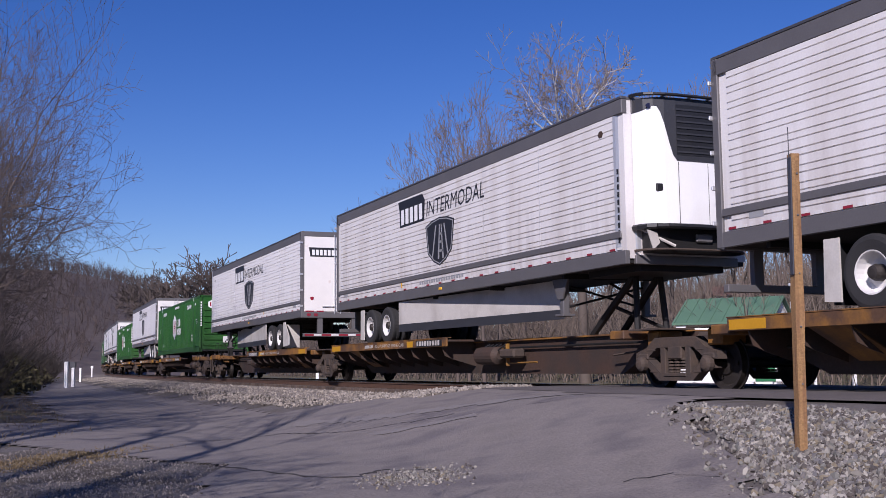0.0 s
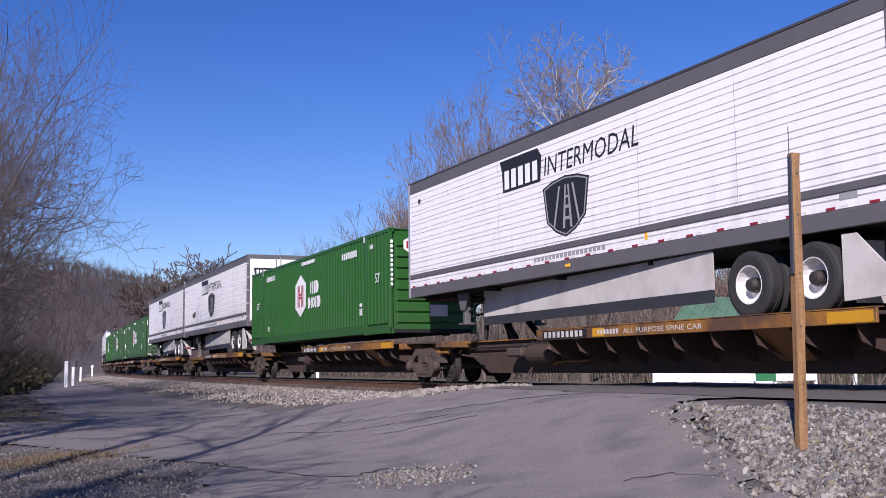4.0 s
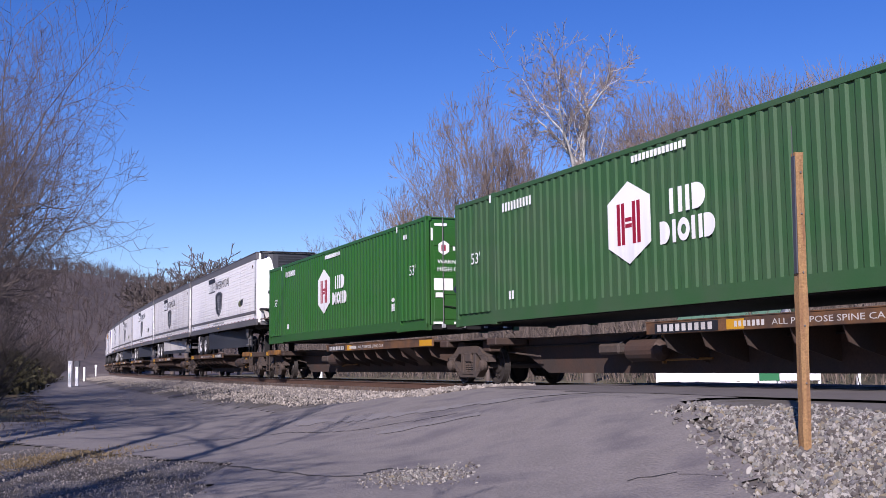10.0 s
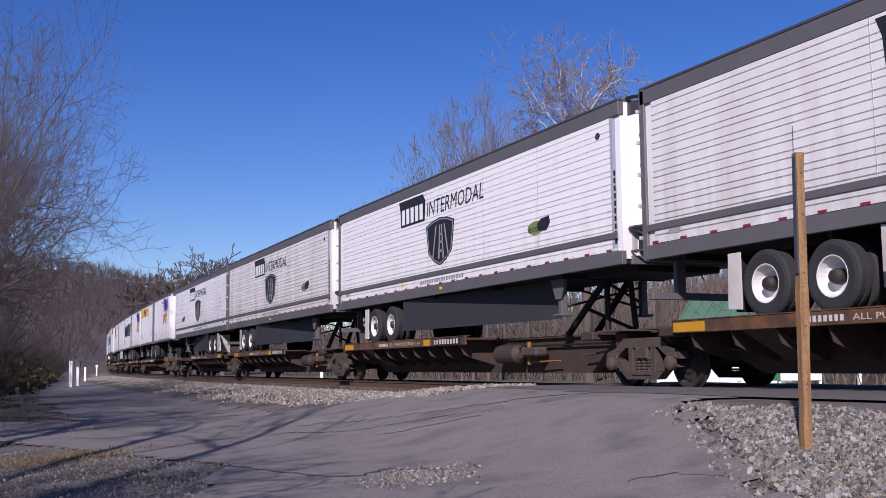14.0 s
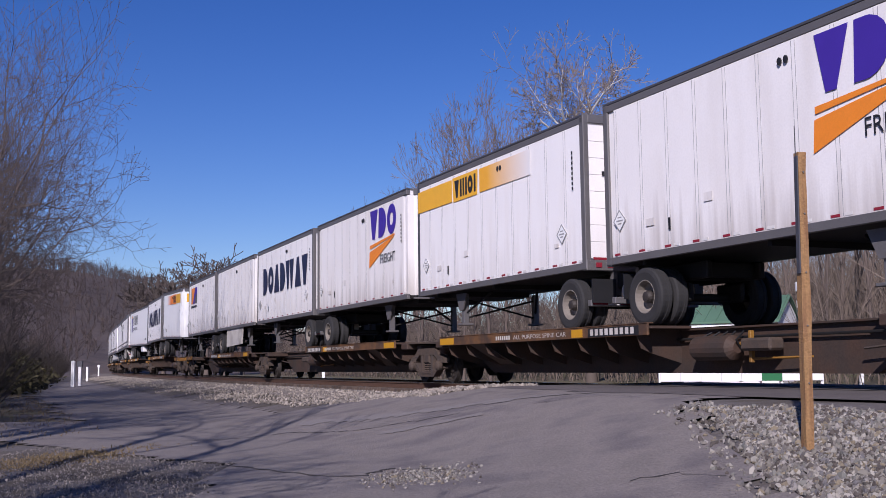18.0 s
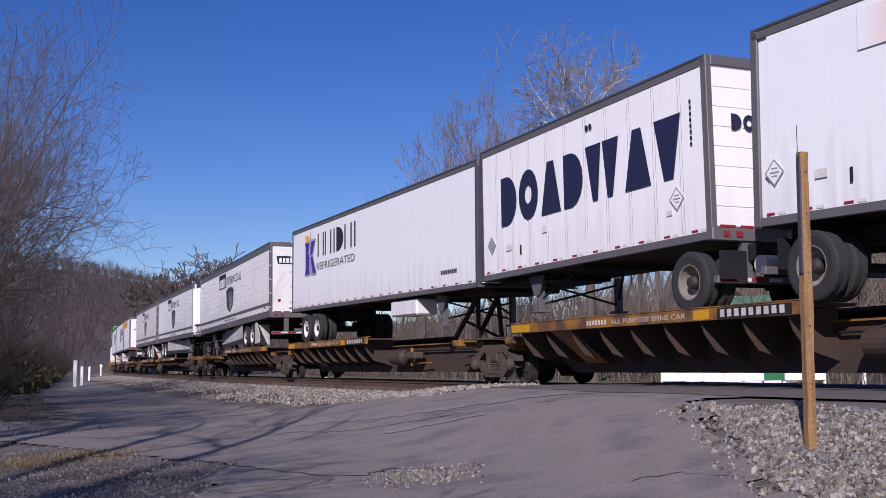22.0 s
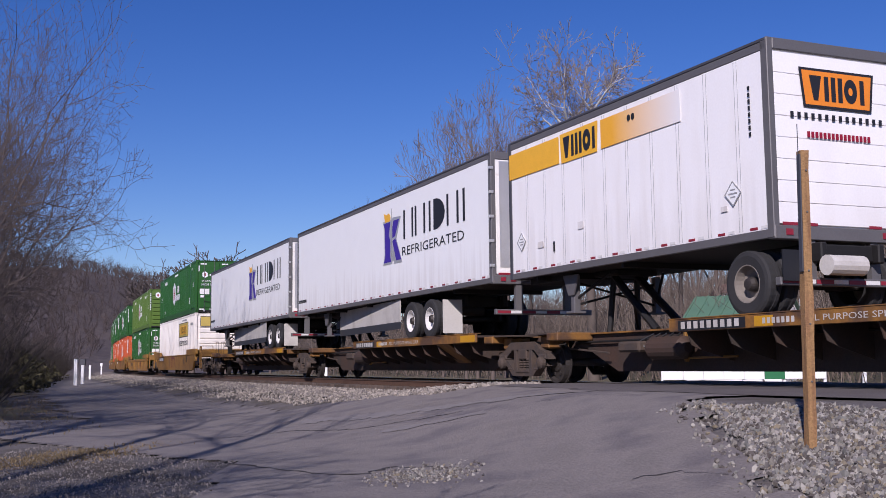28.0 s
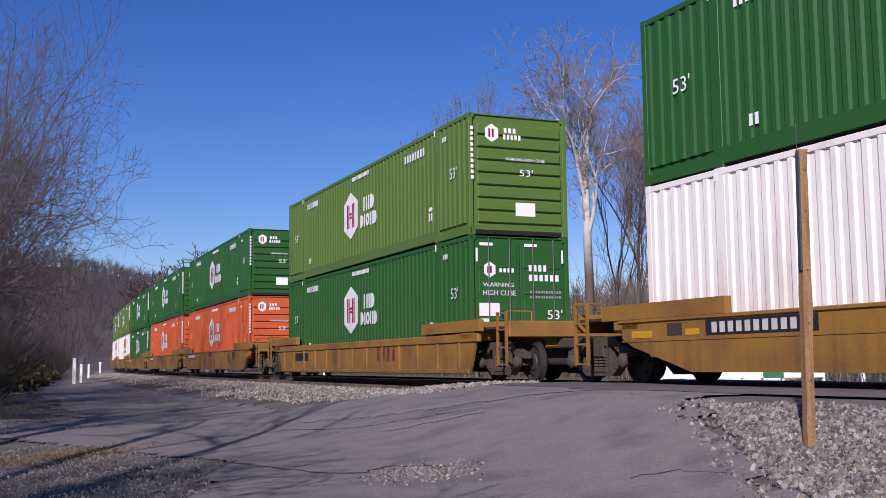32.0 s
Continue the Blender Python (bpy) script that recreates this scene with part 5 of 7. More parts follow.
def ribbed(s0, nose, eco=False, skirt=None, unit=False, axle=4.3, dirty=False):
    key = (nose, eco, skirt.name if skirt else "", unit, axle, dirty)
    if key in DEALT:
        return put_on(copy_thing(DEALT[key], Matrix()), s0)
    label = ("weathered" if dirty else "clean") + " white ribbed refrigerated trailer with a black shield, " + ("front leading" if nose > 0 else "rear doors leading")
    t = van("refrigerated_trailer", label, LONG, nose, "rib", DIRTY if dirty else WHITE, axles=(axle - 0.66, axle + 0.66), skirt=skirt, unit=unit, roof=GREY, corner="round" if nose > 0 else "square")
    highway_marks(t, nose, eco)
    DEALT[key] = t
    return put_on(t, s0)


ribbed(-4.4, 1, False, SKIRT, False, 4.45, True)
ribbed(-23.05, 1, False, SKIRT, True, 4.45, True)
ribbed(-43.24, -1, False, SKIRT, False, 4.3)
ribbed(-80.3, -1, False, SKIRT, False, 5.8)
ribbed(-114.92, -1, True, SKIRT, False, 5.8)
ribbed(-131.55, -1, False, SKIRT, False, 5.8)
ribbed(-206.8, 1, True, NIGHT, True, 4.2)
ribbed(-223.6, 1, False, SKIRT, True, 4.45, True)
ribbed(-240.4, 1, True, NIGHT, True, 4.2)
ribbed(-257.4, 1, True, NIGHT, True, 4.2, True)
ribbed(-273.9, -1, True, NIGHT, False, 4.4)
ribbed(-386.6, -1, False, SKIRT, False, 4.1)
ribbed(-405.5, 1, False, SKIRT, True, 4.45)
ribbed(-422.7, -1, False, SKIRT, False, 4.1, True)


def knight(s0, nose, skirt, axle):
    """Smooth white refrigerated trailers with a purple emblem and thin black bars for the name."""
    key = ("k", nose, skirt.name if skirt else "", axle)
    if key in DEALT:
        return put_on(copy_thing(DEALT[key], Matrix()), s0)
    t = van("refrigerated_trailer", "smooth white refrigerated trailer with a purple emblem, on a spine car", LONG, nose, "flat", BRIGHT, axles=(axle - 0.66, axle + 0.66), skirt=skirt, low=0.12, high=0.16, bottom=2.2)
    y = -HALF - 0.003
    o, d = (-6.4, 0.18) if nose > 0 else (1.04, 0.0)         # the emblem stands near the tail
    rim = [(o - 0.05, d + 3.20), (o + 0.66, d + 3.20), (o + 0.74, d + 3.32), (o + 0.84, d + 3.18), (o + 1.46, d + 3.18), (o + 1.02, d + 3.86), (o + 1.36, d + 4.44), (o + 0.78, d + 4.48), (o + 0.60, d + 4.44), (o - 0.06, d + 4.44), (o + 0.04, d + 4.2), (o + 0.06, d + 3.5)]
    part("emblem_rim", flat("side", [rim], y + 0.0018), STEEL, t, "pale grey rim round the emblem")
    part("emblem", flat("side", [[(o + 0.0, d + 3.26), (o + 0.60, d + 3.26), (o + 0.52, d + 3.42), (o + 0.54, d + 3.86), (o + 0.42, d + 4.0), (o + 0.55, d + 4.38), (o - 0.02, d + 4.38), (o + 0.10, d + 4.22), (o + 0.12, d + 3.44)]], y), VIOLET, t, "purple emblem block")
    part("emblem", flat("side", [[(o + 0.70, d + 3.82), (o + 1.00, d + 3.26), (o + 1.38, d + 3.26), (o + 0.94, d + 3.88)], [(o + 0.70, d + 3.90), (o + 0.92, d + 3.94), (o + 1.24, d + 4.38), (o + 0.80, d + 4.38), (o + 0.70, d + 4.2)]], y), VIOLET, t, "purple emblem wedge")
    part("emblem_flame", flat("side", [[(o + 0.12, d + 4.40), (o + 0.52, d + 4.40), (o + 0.56, d + 4.52), (o + 0.44, d + 4.63), (o + 0.24, d + 4.61), (o + 0.02, d + 4.67)]], y), AMBER, t)
    part("emblem_blade", flat("side", [[(o + 0.64, d + 3.4), (o + 0.69, d + 3.4), (o + 0.68, d + 4.74), (o + 0.65, d + 4.74)]], y - 0.003), PALE, t)
    for p in forms("nnbdnb", o + 1.56, d + 3.78, 4.25, 0.78, 0.15):
        part("name_block", flat("side", p, y), INK, t)
    part("lettering", lettering("side", "REFRIGERATED", o + 1.46, d + 3.34, 0.24, y, 4.1), INK, t, "black lettering")
    part("number_strip", flat("side", marks((5.9 if nose > 0 else -7.9), 2.62, 1.0, 0.10, 9, 0.7), y), INK, t)
    if nose < 0:
        part("door_frost", flat("end", [bar(-1.1, 2.55, 1.05, 2.4), bar(0.05, 2.55, 1.05, 2.4)], 8.075 + 0.02), STEEL, t, "dull stainless door skins")
        part("door_emblem", flat("end", [[(-0.85, 3.8), (-0.5, 3.8), (-0.5, 4.6), (-0.85, 4.6)]], 8.075 + 0.026), VIOLET, t)
        part("door_emblem", flat("end", [[(-0.44, 3.8), (0.05, 3.8), (-0.1, 4.6), (-0.44, 4.6)]], 8.075 + 0.026), VIOLET, t)
    if not skirt:
        part("fuel_tank", Shape().box(2.1, 4.05, -1.22, -0.62, 1.70, 2.14, 0.05), BRIGHT, t, "white fuel tank")
    DEALT[key] = t
    return put_on(t, s0)


knight(-367.05, 1, None, 5.6)
knight(-456.5, -1, SKIRT, 3.7)
knight(-473.8, -1, SKIRT, 5.6)

PUP = 8.30


def form_name(t, kind, kinds, u, v, w, h, at, material, stroke=0.2, lean=0.0):
    """Plain shapes in place of a name."""
    for p in forms(kinds, u, v, w, h, stroke, lean):
        part("name_block", flat(kind, p, at), material, t)


def pup(s0, nose, kind):
    t = van("freight_trailer", {"plain": "plain weathered white short freight trailer with upright side posts", "big": "short white freight trailer with large navy name forms",
            "triangle": "short white freight trailer with a purple name and orange wedge", "stripe": "short white freight trailer with an amber stripe and name plate",
            "orange": "clean white short freight trailer with orange stripe and name plates", "square": "short white freight trailer with a small orange and blue square"}[kind],
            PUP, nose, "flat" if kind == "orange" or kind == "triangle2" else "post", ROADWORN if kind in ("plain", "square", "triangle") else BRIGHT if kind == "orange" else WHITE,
            axles=(3.05 if nose > 0 else 3.5,), corner="round" if nose > 0 else "square", rear="slat", low=0.13, high=0.18, bottom=2.19)
    y = -HALF - 0.016
    h = PUP / 2
    if kind == "triangle":
        form_name(t, "side", "ydo", 1.2, 4.06, 2.25, 0.84, y, VIOLET, 0.24, 0.05)
        part("wedge", flat("side", [[(1.20, 3.80), (1.20, 3.90), (3.24, 4.05), (3.24, 4.01)], [(1.14, 3.26), (1.18, 3.72), (3.20, 3.99), (3.12, 3.95)]], y), ORANGE, t, "orange wedge")
        part("lettering", lettering("side", "FREIGHT", 2.08, 3.32, 0.25, y, 1.20), INK, t, "dark lettering")
        if nose > 0:
            form_name(t, "end", "ydo", -0.62, 4.45, 1.25, 0.46, h + 0.004, VIOLET, 0.24, 0.05)
            part("wedge", flat("end", [[(-0.60, 4.28), (-0.60, 4.34), (0.62, 4.43), (0.62, 4.40)], [(-0.62, 4.03), (-0.60, 4.25), (0.60, 4.40), (0.55, 4.37)]], h + 0.004), ORANGE, t)
            part("lettering", lettering("end", "FREIGHT", -0.05, 4.02, 0.13, h + 0.004, 0.68), INK, t)
    elif kind == "big":
        form_name(t, "side", "dopdwpy", -3.1, 3.30, 6.7, 1.06, y, NAVY, 0.25)
        form_name(t, "end", "dopdwpy", -0.85, 3.95, 1.9, 0.27, h + 0.034, NAVY, 0.25)
    elif kind == "stripe":
        part("stripe", flat("side", [bar(-4.1, 4.34, 2.14, 0.54)], y), AMBER, t, "amber stripe")
        part("stripe", flat("side", [bar(-0.40, 4.34, 2.45, 0.54)], y), FADE_AMBER, t, "amber stripe thinning out")
        part("name_plate", flat("side", [[(-1.86, 4.32), (-0.54, 4.32), (-0.50, 4.90), (-1.91, 4.90)]], y), AMBER, t, "amber name plate")
        form_name(t, "side", "ybbbob", -1.78, 4.40, 1.22, 0.42, y - 0.004, INK, 0.22)
    elif kind == "orange":
        part("stripe", flat("side", [bar(-2.05, 4.34, 2.64, 0.54)], y), FADE_ORANGE, t, "orange stripe thinning out")
        part("name_plate", flat("side", [[(0.76, 4.32), (2.02, 4.32), (2.06, 4.90), (0.72, 4.90)]], y), ORANGE, t)
        part("stripe", flat("side", [bar(2.19, 4.34, 1.68, 0.54)], y), AMBER, t, "amber stripe")
        form_name(t, "side", "ybbbob", 0.84, 4.40, 1.12, 0.42, y - 0.004, INK, 0.22)
        part("name_plate", flat("end", [[(-0.35, 4.32), (0.98, 4.32), (1.02, 4.86), (-0.39, 4.86)]], h + 0.004), ORANGE, t)
        part("stripe", flat("end", [bar(-0.97, 4.36, 0.5, 0.50)], h + 0.004), AMBER, t)
        form_name(t, "end", "ybbbob", -0.27, 4.39, 1.2, 0.40, h + 0.008, INK, 0.22)
    elif kind == "square":
        part("square_ground", flat("side", [bar(-3.2, 3.95, 1.84, 0.85)], y), GREY, t, "grey ground of the square")
        part("square_orange", flat("side", [[(-3.2, 3.95), (-2.65, 3.95), (-1.95, 4.80), (-3.2, 4.80), (-2.92, 4.38)]], y - 0.003), ORANGE, t, "orange half of a square")
        part("square_blue", flat("side", [[(-2.63, 3.95), (-2.15, 3.95), (-1.75, 4.40), (-1.36, 4.44), (-1.36, 4.80), (-1.93, 4.80)]], y - 0.003), VIOLET, t, "blue half of a square")
        part("name_strip", flat("side", marks(-3.2, 3.72, 1.8, 0.12, 11, 0.7), y), INK, t)
    if kind == "stripe" and nose < 0:
        part("name_plate", flat("end", [[(-0.62, 4.20), (0.62, 4.20), (0.68, 4.72), (-0.68, 4.72)]], h + 0.034), ORANGE, t, "orange name plate on the door")
        part("plate_rim", flat("end", [[(-0.66, 4.16), (0.66, 4.16), (0.73, 4.76), (-0.73, 4.76)]], h + 0.0325), INK, t, "black rim of the name plate")
        form_name(t, "end", "ybbbob", -0.54, 4.27, 1.1, 0.38, h + 0.038, INK, 0.22)
        part("door_strip", flat("end", marks(-0.92, 3.98, 1.85, 0.09, 14, 0.45), h + 0.034), INK, t)
        part("door_strip", flat("end", marks(-0.62, 3.70, 1.25, 0.09, 16, 0.7), h + 0.034), CRIMSON, t)
    if kind == "plain":
        part("side_panel", Shape().prism([(-1.9, 2.28), (1.7, 2.28), (1.5, 1.48), (-1.9, 1.40)], -1.24, -1.20), SKIRT, t, "white panel under the floor")
    # hazard diamonds and small labels
    dz = 2.95
    for u in (-3.6, 3.3) if nose < 0 else (-3.7,):
        part("placard_holder", flat("side", [blob(u, dz, 0.19, 0.19, 4)], y), STEEL if kind == "big" and u < 0 else BRIGHT, t, "hazard placard holder")
        part("placard_rim", flat("side", diamond(u, dz, 0.2), y - 0.004), PALE, t)
    for u in (0.55, 0.68):
        part("vent", flat("side", [blob(u, 4.72, 0.045, 0.06, 8)], y, 0.02), BLACK, t)
    for u, v, w, hh in ((-2.9, 2.75, 0.34, 0.18), (-1.3, 2.95, 0.30, 0.20), (3.0, 2.70, 0.22, 0.12)):
        part("data_label", flat("side", [bar(u, v, w * 0.7, hh * 0.7)], y), DIRTY, t, "worn pale label")
    part("marker_tab", flat("side", [bar(-2.25, 2.62, 0.05, 0.2)], y, 0.01), BLACK, t)
    part("number_strip", flat("side", [bar(3.72, 3.75 + 0.1 * k, 0.05, 0.06) for k in range(8)], y), INK, t)
    if nose > 0:
        for u in (-0.75, -0.30):
            part("placard_holder", flat("end", [blob(u, 2.95, 0.2, 0.2, 4)], h + 0.004), BRIGHT, t)
            part("placard_rim", flat("end", diamond(u, 2.95, 0.21), h + 0.008), PALE, t)
        part("lamp_socket", Shape().box(h, h + 0.05, 0.45, 0.72, 2.80, 2.98, 0.02), BLACK, t)
        part("lamp_socket", Shape().box(h, h + 0.05, 0.10, 0.28, 2.78, 2.90, 0.02), BLACK, t)
    return put_on(t, s0)


pup(-289.15, 1, "triangle")
pup(-298.2, -1, "stripe")
pup(-307.3, 1, "triangle")
pup(-316.15, -1, "big")
pup(-325.1, 1, "plain")
pup(-333.85, -1, "square")
pup(-345.35, 1, "orange")
pup(-354.6, -1, "big")
pup(-443.4, -1, "stripe")

# ---------------------------------------------------------------- containers
HIGH = 2.896


def corrugated(h, z0, z1, y, pitch, deep):
    prof, x = [], -h
    n = int(2 * h / pitch)
    p = 2 * h / n
    for i in range(n):
        a = -h + i * p
        prof += [(a, y), (a + p * 0.34, y), (a + p * 0.5, y + deep), (a + p * 0.84, y + deep)]
    prof.append((h, y))
    m = len(prof)
    s = Shape()
    s.v = [(x, yy, z) for z in (z0, z1) for x, yy in prof]
    s.f = [(i, i + 1, i + 1 + m, i + m) for i in range(m - 1)]
    return s


def container(s0, base, paint, end, livery="hex", pitch=0.275, label="", rail=None):
    """A 53-foot box. end: 'doors' or 'ribs', the end that leads."""
    key = ("c", round(base, 2), paint.name, end, livery)
    if key in DEALT:
        return put_on(copy_thing(DEALT[key], Matrix()), s0)
    rail = rail or paint
    t = thing("shipping_container", label, "container", "containers on the train")
    h = LONG / 2
    z0, z1 = base, base + HIGH
    y = -HALF
    part("core", Shape().box(-h + 0.06, h - 0.06, y + 0.05, HALF - 0.01, z0 + 0.12, z1 - 0.03), paint, t)
    post = 6.10
    for a, b in ((-h + 0.13, -post - 0.12), (-post + 0.12, post - 0.12), (post + 0.12, h - 0.13)):
        c = corrugated((b - a) / 2, z0 + 0.30, z1 - 0.10, y, pitch, 0.028)
        c.v = [(x + (a + b) / 2, yy, z) for x, yy, z in c.v]
        part("side_panel", c, paint, t)
    part("top_rail", Shape().box(-h, h, y - 0.008, y + 0.07, z1 - 0.11, z1 - 0.01, 0.008), rail, t)
    part("bottom_rail", Shape().prism([(-h, z0 + 0.02), (-post, z0 + 0.02), (-post + 0.05, z0 + 0.05), (post - 0.05, z0 + 0.05), (post, z0 + 0.02), (h, z0 + 0.02), (h, z0 + 0.18), (post + 0.2, z0 + 0.19), (post, z0 + 0.31), (-post, z0 + 0.31), (-post - 0.2, z0 + 0.19), (-h, z0 + 0.18)], y - 0.008, y + 0.06), rail, t)
    part("roof", Shape().box(-h + 0.02, h - 0.02, y + 0.05, HALF - 0.02, z1 - 0.04, z1 - 0.015), paint, t)
    part("floor", Shape().box(-h + 0.05, h - 0.05, y + 0.06, HALF - 0.03, z0 + 0.03, z0 + 0.13), UNDER, t)
    for x in (-h, -post, post, h):
        for sd in (-1, 1):
            a, b = (x - 0.12, x + 0.12) if abs(x) < h - 1 else ((x, x + 0.14) if x < 0 else (x - 0.14, x))
            part("post", Shape().box(a, b, min(sd * (HALF + 0.006), sd * (HALF - 0.10)), max(sd * (HALF + 0.006), sd * (HALF - 0.10)), z0 + 0.10, z1 - 0.09, 0.01), paint, t)
            for zc in (z0 - 0.0, z1 - 0.12):
                part("corner_casting", Shape().box(a - 0.0, b + 0.0, min(sd * (HALF + 0.010), sd * (HALF - 0.15)), max(sd * (HALF + 0.010), sd * (HALF - 0.15)), zc, zc + 0.125, 0.012), rail, t)
    for x in (-post, post):
        part("casting_mark", flat("side", [bar(x - 0.12, z1 - 0.20, 0.08, 0.16)], y - 0.010), BRIGHT, t)
    ym = y - 0.004
    ink = BRIGHT
    if livery in ("hex", "hexgrey"):
        cx, cz = -0.76, z0 + 1.57
        hexa = [(cx, cz + 0.73), (cx + 0.66, cz + 0.40), (cx + 0.66, cz - 0.40), (cx, cz - 0.73), (cx - 0.66, cz - 0.40), (cx - 0.66, cz + 0.40)]
        part("emblem", flat("side", [hexa], ym), BRIGHT, t, "white hexagon emblem")
        for u in (cx - 0.36, cx + 0.12):
            part("emblem_block", flat("side", [bar(u, cz - 0.38, 0.10, 0.74), bar(u + 0.14, cz - 0.38, 0.10, 0.74)], ym - 0.004), CRIMSON, t)
        part("emblem_block", flat("side", [bar(cx - 0.10, cz - 0.09, 0.20, 0.07), bar(cx - 0.10, cz + 0.02, 0.20, 0.07)], ym - 0.004), CRIMSON, t)
        for p in forms("nbd", 0.45, z0 + 1.56, 1.0, 0.42, 0.24) + forms("dbond", 0.16, z0 + 1.08, 1.5, 0.38, 0.24):
            part("name_block", flat("side", p, ym), BRIGHT, t)
        part("web_strip", flat("side", marks(-0.62, z0 + 2.60, 1.6, 0.12, 14, 0.7), ym - 0.006), BRIGHT, t)
        part("number_strip", flat("side", marks(-5.6, z0 + 2.40, 1.35, 0.19, 10, 0.55), ym), BRIGHT, t)
        if end == "ribs":
            part("number_strip", flat("side", marks(3.9, z0 + 2.36, 1.5, 0.20, 8, 0.55), ym), BRIGHT, t)
        part("size_mark", lettering("side", "53'", 6.94, z0 + 1.46, 0.26, ym, 0.42), BRIGHT, t)
        part("size_mark", lettering("side", "53'", -7.2, z0 + 1.41, 0.25, ym, 0.46), BRIGHT, t)
        part("crane_mark", flat("side", marks(5.58, z0 + 0.60, 0.28, 0.20, 2, 0.6) + [blob(5.70, z0 + 0.90, 0.14, 0.06, 6)], ym), BRIGHT, t)
        part("crane_mark", flat("side", marks(-5.35, z0 + 0.50, 0.26, 0.18, 2, 0.6), ym), BRIGHT, t)
        part("vent_mark", flat("side", marks(6.50, z0 + 2.45, 0.28, 0.12, 3, 0.6), ym), BRIGHT, t)
    elif livery == "hunt":
        part("name_plate", flat("side", [bar(1.67, z0 + 1.72, 3.65, 0.76)], ym), KHAKI, t, "yellow name plate")
        part("plate_rim", flat("side", [bar(1.63, z0 + 1.68, 3.73, 0.84)], ym + 0.002), INK, t, "dark rim of the name plate")
        part("plate_band", flat("side", [bar(2.2, z0 + 1.84, 2.55, 0.52)], ym - 0.004), AMBER, t, "inner field of the name plate")
        for p in forms("bbonnb", 2.55, z0 + 1.90, 1.9, 0.38, 0.2):
            part("name_block", flat("side", p, ym - 0.008), INK, t)
        part("lettering", lettering("side", "Intermodal", 1.7, z0 + 1.18, 0.44, ym, 3.5), INK, t, "dark lettering")
        part("end_plate", flat("end", [bar(-1.0, z1 - 0.72, 2.05, 0.50)], h + 0.02), KHAKI, t)
        part("plate_rim", flat("end", [bar(-1.03, z1 - 0.75, 2.11, 0.56)], h + 0.018), INK, t)
        for p in forms("bbonnb", -0.5, z1 - 0.61, 1.25, 0.27, 0.2):
            part("name_block", flat("end", p, h + 0.024), INK, t)
        part("end_strip", flat("end", marks(-0.2, z1 - 1.02, 0.9, 0.09, 9, 0.6), h + 0.006), PALE, t)
        part("number_strip", flat("side", marks(6.3, z1 - 0.62, 0.9, 0.14, 6, 0.6) + marks(3.0, z1 - 0.30, 2.0, 0.09, 16, 0.6), ym), PALE, t)
    X = h
    if end == "doors":
        for sd in (-1, 1):
            y0, y1 = (-HALF + 0.14, -0.01) if sd < 0 else (0.01, HALF - 0.14)
            dr = part("container_door", Shape().box(X - 0.08, X - 0.03, y0, y1, z0 + 0.14, z1 - 0.13, 0.01), paint, t)
            for k in range(4):
                zz = z0 + 0.28 + k * 0.62
                part("door_panel", Shape().box(X - 0.035, X - 0.012, y0 + 0.08, y1 - 0.08, zz, zz + 0.50, 0.012), paint, dr)
            for yr in ((y0 + 0.32), (y1 - 0.28)):
                part("lock_rod", Shape().tube((X + 0.015, yr, z0 + 0.05), (X + 0.015, yr, z1 - 0.05), 0.014, n=6), GREY, dr)
                part("lock_handle", Shape().tube((X + 0.03, yr, z0 + 0.62), (X + 0.03, yr + 0.36 * sd * -1, z0 + 0.58), 0.014, n=5), UNDER, dr)
                part("rod_cam", Shape().box(X, X + 0.05, yr - 0.05, yr + 0.05, z0 + 0.06, z0 + 0.16, 0.01), STEEL, dr)
            part("door_tape", flat("end", [bar(y0 + 0.1, z1 - 0.24, 0.34, 0.07), bar((y0 if sd < 0 else y1 - 0.05), z1 - 0.62, 0.05, 0.32), bar(y0 + 0.05, z0 + 0.16, 0.26, 0.06), bar(y0 + 0.62, z0 + 0.16, 0.26, 0.06)], X - 0.010), BRIGHT, dr)
        e = X - 0.010
        hx = [(-0.80 + 0.17 * math.cos(radians(60 * k + 30)), z1 - 0.80 + 0.19 * math.sin(radians(60 * k + 30))) for k in range(6)]
        part("door_emblem", flat("end", [hx], e), BRIGHT, t)
        part("door_emblem_core", flat("end", marks(-0.87, z1 - 0.88, 0.15, 0.16, 2, 0.6), e + 0.004), CRIMSON, t)
        part("door_name", flat("end", marks(-0.55, z1 - 0.86, 0.42, 0.10, 4, 0.6), e), BRIGHT, t)
        part("warning", lettering("end", "WARNING", -0.98, z1 - 1.20, 0.10, e, 0.80), BRIGHT, t)
        part("warning", lettering("end", "HIGH CUBE", -0.98, z1 - 1.40, 0.12, e, 0.85), BRIGHT, t)
        part("door_number", flat("end", marks(0.22, z1 - 0.82, 0.52, 0.15, 4, 0.6) + marks(0.22, z1 - 1.05, 0.85, 0.15, 6, 0.62), e), BRIGHT, t)
        part("door_table", flat("end", marks(0.25, z1 - 1.34, 0.85, 0.06, 12, 0.6) + marks(0.25, z1 - 1.46, 0.85, 0.06, 12, 0.6), e), PALE, t)
        part("size_mark", lettering("end", "53'", 0.70, z1 - 1.95, 0.22, e, 0.40), BRIGHT, t)
        for lb, m in ((bar(-1.08, z1 - 1.88, 0.52, 0.30), BONE), (bar(0.24, z1 - 2.36, 0.40, 0.26), BONE), (bar(-1.04, z1 - 2.06, 0.22, 0.12), BRIGHT), (bar(-0.42, z1 - 2.26, 0.24, 0.24), BRIGHT)):
            part("data_label", flat("end", [lb], e), m, t, "white data label")
        part("orange_label", flat("end", [bar(0.72, z1 - 2.40, 0.40, 0.32)], e), AMBER, t, "amber label")
